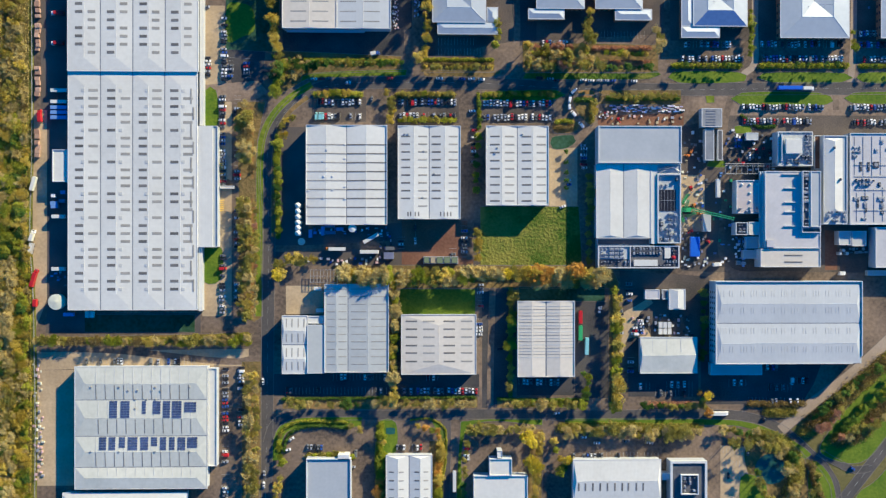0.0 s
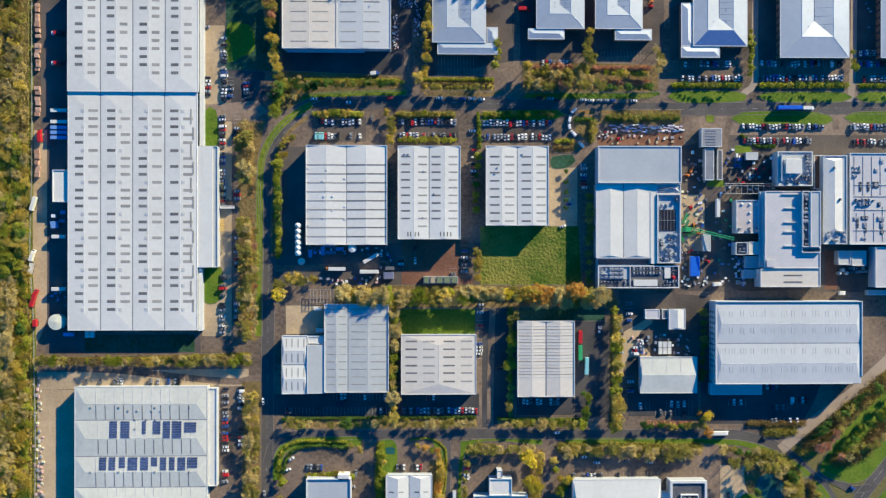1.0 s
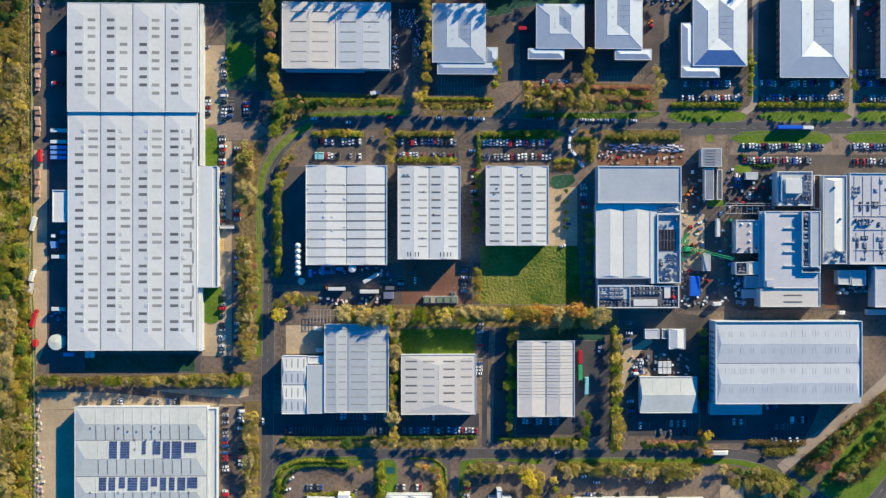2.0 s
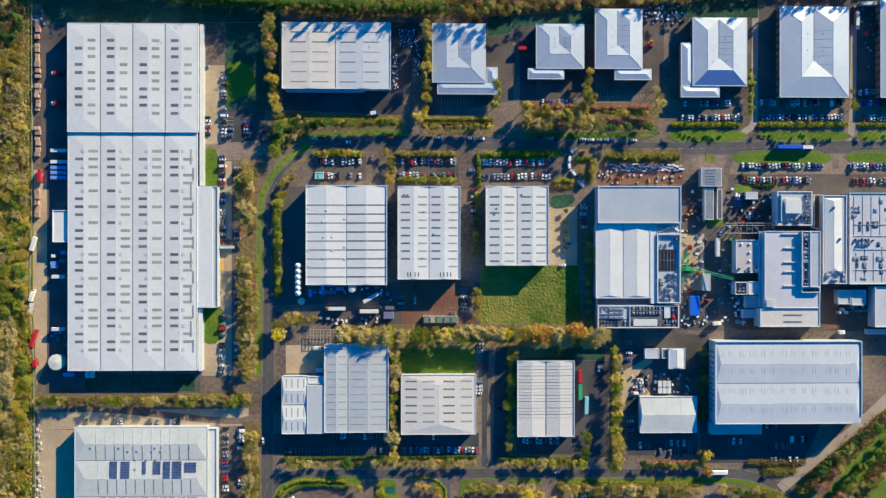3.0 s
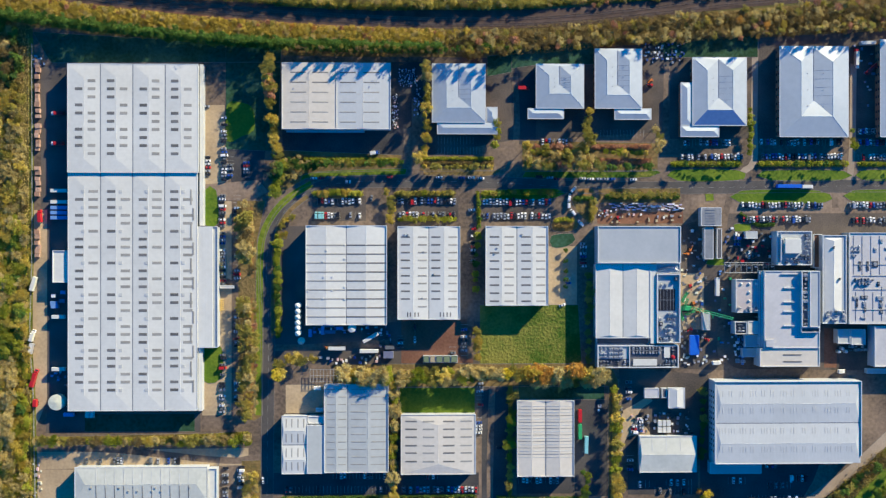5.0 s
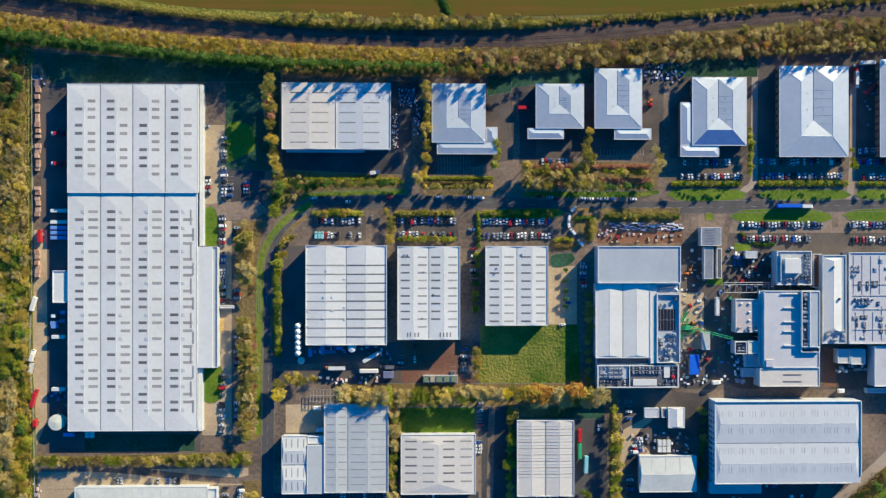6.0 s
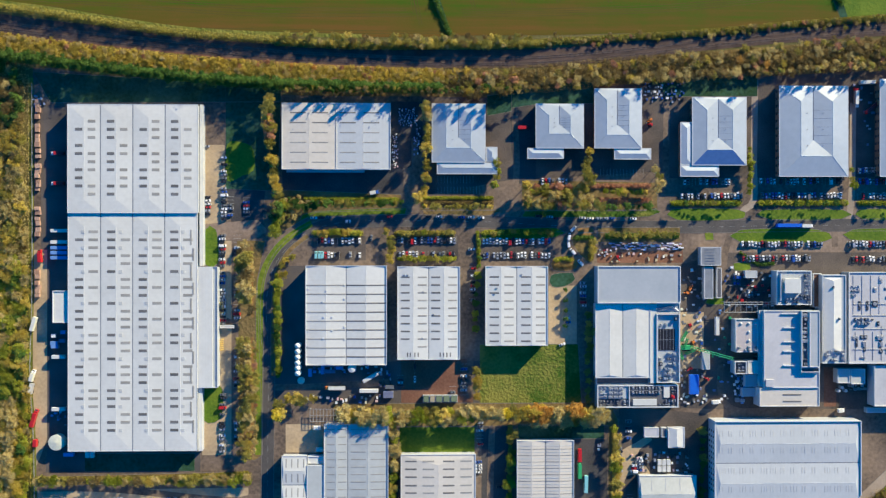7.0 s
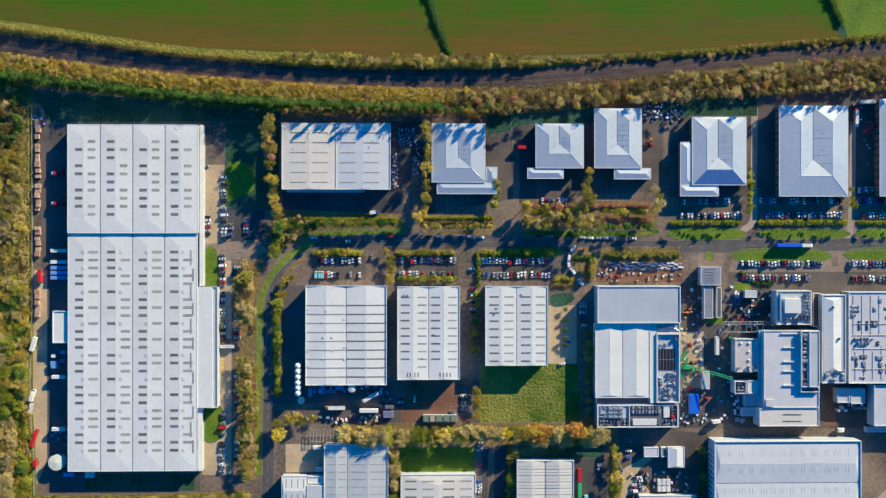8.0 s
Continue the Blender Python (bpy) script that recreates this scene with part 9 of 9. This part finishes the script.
def stored_goods(name, poly, spacing, colours, label, seed, low=0.4, high=1.6, long=1.0):
    """A yard full of small stacks nobody could count, one object, its colours by material."""
    rnd = random.Random(seed)
    random.seed(seed)
    bm = bmesh.new()
    mats = [M_PAINT[c] for c in colours]
    for x, y in scatter(poly, spacing if spacing < 4 else spacing * 0.8):
        n0 = len(bm.faces)
        unit_size = min(spacing, 3.1)
        w, d = rnd.uniform(0.3, 0.75) * unit_size * long, rnd.uniform(0.25, 0.6) * unit_size
        if rnd.random() < 0.5 and long == 1.0:
            w, d = d, w
        add_box(bm, x - w / 2, y - d / 2, 0.0, x + w / 2, y + d / 2, rnd.uniform(low, high))
        bm.faces.ensure_lookup_table()
        k = rnd.randrange(len(mats))
        for f in bm.faces[n0:]:
            f.material_index = k
    return tagged(mesh_object(name, bm, mats), label, "stored goods", kind="stuff")


stored_goods("goods_north_yard", [(-18.6, 197.6), (-5.8, 198.4), (-5.8, 185.6), (-18.6, 185.6)], 1.6, ["skyblue", "silver", "slate", "white", "lilac"], "blue-grey pallets in rows in the north yard", 41)
stored_goods("goods_north_yard_wall", [(-23.4, 179.9), (-19.4, 180.0), (-18.6, 156.7), (-23.4, 155.1)], 1.7, ["pink", "white", "white", "lilac"], "pink and white crates along the warehouse wall", 58, 0.6, 1.8)
stored_goods("goods_north_yard_fence", [(-7.4, 186.4), (-3.4, 186.4), (-3.4, 164.0), (-8.2, 164.0)], 2.2, ["slate", "pink", "lilac", "white"], "violet-grey crates along the fence", 59, 0.6, 1.8)
stored_goods("goods_office_yard", [(156.2, 218.3), (184.6, 217.6), (185.4, 203.1), (156.2, 203.4)], 2.6, ["silver", "grey", "blue", "white", "black"], "assorted crates and machine parts behind the offices", 42)
stored_goods("goods_factory_strip", [(131.2, 102.9), (183.9, 103.1), (183.9, 97.9), (131.2, 97.7)], 2.1, ["skyblue", "white", "silver", "pink", "white", "lilac", "lilac"], "long bundles of building material on bare soil", 43, 0.4, 1.4, 2.0)
stored_goods("goods_factory_corner", [(122.4, 98.8), (133.7, 98.9), (133.7, 91.7), (122.4, 91.6)], 2.4, ["pink", "white", "silver", "red"], "heaps of pale rubble bags and boards", 44)
stored_goods("goods_site", [(181.4, 57.2), (200.1, 57.2), (200.1, -11.3), (181.4, -11.3)], 7.0, ["cream", "beige", "grey", "grey", "silver", "slate"], "scattered material stacks on the building site", 45, 0.2, 1.2)
stored_goods("goods_site_edge", [(181.4, -5.2), (204.9, -5.2), (204.9, -12.1), (181.4, -12.1)], 3.4, ["white", "silver", "cream", "grey"], "scattered material stacks on the building site", 46, 0.2, 1.2)
stored_goods("goods_service_yard", [(-83.1, -4.0), (-25.3, -4.0), (-25.3, -10.4), (-83.1, -10.4)], 3.4, ["white", "pink", "silver", "grey", "blue", "cream"], "rows of scrap and crates in the service yard", 47, 0.5, 2.0)
stored_goods("goods_service_yard_dark", [(-33.3, 10.8), (-23.7, 10.8), (-23.7, -1.6), (-33.3, -1.6)], 2.8, ["grey", "blue", "black", "silver"], "dark crates at the edge of the service yard", 48, 0.5, 1.8)
stored_goods("goods_fence", [(-275.0, -78.3), (-269.6, -78.4), (-265.6, -161.4), (-273.4, -161.4)], 3.4, ["pink", "cream", "silver", "beige"], "rubble and pale bags along the fence", 49, 0.3, 1.2)
stored_goods("goods_fence_north", [(-274.4, 206.6), (-268.1, 206.6), (-266.5, 199.5), (-273.6, 190.7)], 2.4, ["silver", "blue", "white"], "pale scrap heap in the yard corner", 50, 0.3, 1.2)
stored_goods("goods_campus", [(220.4, 81.5), (249.7, 83.2), (249.7, 52.5), (220.4, 57.3)], 5.0, ["white", "grey", "silver", "black", "red"], "skips and crates in the campus yard", 51, 0.4, 1.8)
stored_goods("goods_shed_yard", [(144.1, -44.2), (191.9, -44.3), (191.9, -62.1), (155.5, -62.0)], 4.6, ["white", "grey", "silver", "black", "pink"], "crates and machines in the shed yard", 52, 0.4, 1.8)
stored_goods("goods_campus_lane", [(213.9, 87.5), (220.4, 87.5), (220.4, 57.3), (213.9, 57.3)], 4.5, ["black", "grey", "blue", "white", "slate"], "vans, skips and crates in the campus lane", 60, 0.8, 2.2)
stored_goods("goods_campus_service", [(220.4, 8.9), (228.5, 8.9), (228.5, -12.1), (220.4, -12.1)], 4.0, ["slate", "grey", "skyblue", "white"], "skips and tanks behind the campus stores", 61, 0.8, 2.2)
stored_goods("goods_site_lane", [(192.8, 81.4), (199.3, 81.4), (199.3, 16.9), (194.4, 16.9)], 5.5, ["white", "grey", "slate", "blue", "grey", "silver"], "site tools and skips beside the cabins", 62, 0.5, 1.8)
stored_goods("goods_site_north", [(182.2, 87.0), (198.5, 87.0), (198.5, 57.2), (182.2, 57.2)], 7.0, ["white", "grey", "grey", "slate", "silver", "beige"], "site machines, skips and bags beside the factory", 63, 0.4, 1.8)
stored_goods("goods_campus_front", [(205.0, 57.2), (220.4, 57.3), (220.4, -11.3), (204.9, -11.3)], 8.5, ["white", "grey", "skyblue", "slate", "green"], "vans and skips on the lane before the campus", 64, 0.6, 2.2)
stored_goods("goods_factory_soil", [(124.0, 94.8), (182.2, 95.9), (182.2, 89.4), (124.0, 89.2)], 5.5, ["white", "beige", "pink", "silver", "beige"], "bags and boards on the bare soil before the factory", 65, 0.3, 1.2)
stored_goods("goods_far_offices", [(306.3, 216.1), (324.4, 216.2), (324.3, 169.5), (313.3, 169.5)], 8.0, ["white", "silver", "grey", "slate"], "pale crates and machines beside parked trailers", 67, 0.5, 1.8)
stored_goods("goods_wall_row", [(-78.7, 16.3), (-25.3, 16.4), (-25.3, 10.4), (-78.7, 10.4)], 3.6, ["skyblue", "silver", "white", "slate", "blue"], "machines and blue crates along the warehouse wall", 68, 0.8, 2.6)
stored_goods("goods_parking_corner", [(119.9, -37.4), (126.4, -39.4), (126.4, -45.8), (121.5, -44.2)], 2.6, ["silver", "white"], "pale scrap heap at the car park corner", 53, 0.3, 1.4)
stored_goods("goods_lorry_yard", [(-261.8, -15.1), (-251.6, -15.1), (-251.6, -25.4), (-261.7, -25.3)], 3.4, ["slate", "skyblue", "silver", "grey"], "blue-grey crates beside the long warehouse", 54, 0.5, 1.8)
stored_goods("goods_road_edge", [(26.6, -139.3), (29.0, -139.3), (29.0, -151.3), (26.6, -151.3)], 2.5, ["white", "blue"], "crates at the car park edge", 55)

# entrance canopy and yellow cycle shelters of the long warehouse
block("entrance_canopy", -144.1, 42.7, -134.3, 44.7, 3.0, M_ROOF_CREAM, "small cream entrance canopy over the footpath", "canopy", parapet=0.1)
for x, y in ((-143.3, 56.5), (-143.3, 30.6)):
    sh = thing("cycle_shelter", x, y, 0.03, "yellow-framed cycle shelter beside the car park", "shelter", "cycle shelters")
    for k in range(6):
        part("hoop", add_beam(bmesh.new(), (-1.6, -3.5 + k * 1.4, 1.6), (1.6, -3.0 + k * 1.4, 1.6), 0.4), M_PAINT["yellow"], sh)
    for sx in (-1.5, 1.5):
        for sy in (-3.4, 4.0):
            part("post", box(sx - 0.08, sy - 0.08, 0, sx + 0.08, sy + 0.08, 1.6), M_PAINT["yellow"], sh)
# pond
slab("pond", [(236.6, -151.2), (242.1, -146.5), (250.2, -146.6), (255.7, -152.7), (257.0, -160.7), (252.9, -166.1), (244.8, -167.4), (236.6, -163.3), (234.6, -156.6)], 0.12, M_WATER, "dark teal pond with still water", "water", True)
slab("pond_small", [(-28.1, -126.2), (-21.7, -126.3), (-21.7, -130.2), (-28.1, -130.2)], 0.14, M_WATER, "small teal pond", "water", True)

# ---------------- railway ----------------
path = smooth_path(rail_line, 3.0)
for off in (-3.6, 0.6):
    for side in (-0.72, 0.72):
        a, b = offset_path(path, off + side - 0.08), offset_path(path, off + side + 0.08)
        tagged(mesh_object("rail", add_strip(bmesh.new(), b, a, 0.1, 0.34), M_RAIL), "rusty steel rail on sleepers", "rail", kind="structure")
    bm = bmesh.new()
    fine_path = offset_path(smooth_path(rail_line, 0.9), off)
    for i in range(0, len(fine_path) - 1):
        p = fine_path[i]
        t = (fine_path[i + 1] - p).normalized()
        s = Vector((-t.y, t.x)) * 1.3
        w = t * 0.13
        bm.faces.new([bm.verts.new((*q, 0.2)) for q in (p - s - w, p - s + w, p + s + w, p + s - w)][::-1])
    tagged(mesh_object("sleeper_row", bm, M_SLEEPER), "row of worn sleepers in ballast", "railway", kind="stuff")
lane("access_track", [(-461.4, 270.1), (-376.1, 258.8), (-298.0, 250.5), (-239.1, 243.7), (-180.0, 237.6), (-100.8, 230.0), (-21.0, 228.0)], 2.6, 0.09, M_YARD_RED, "narrow reddish path beside the railway", "path", kerbs=False)
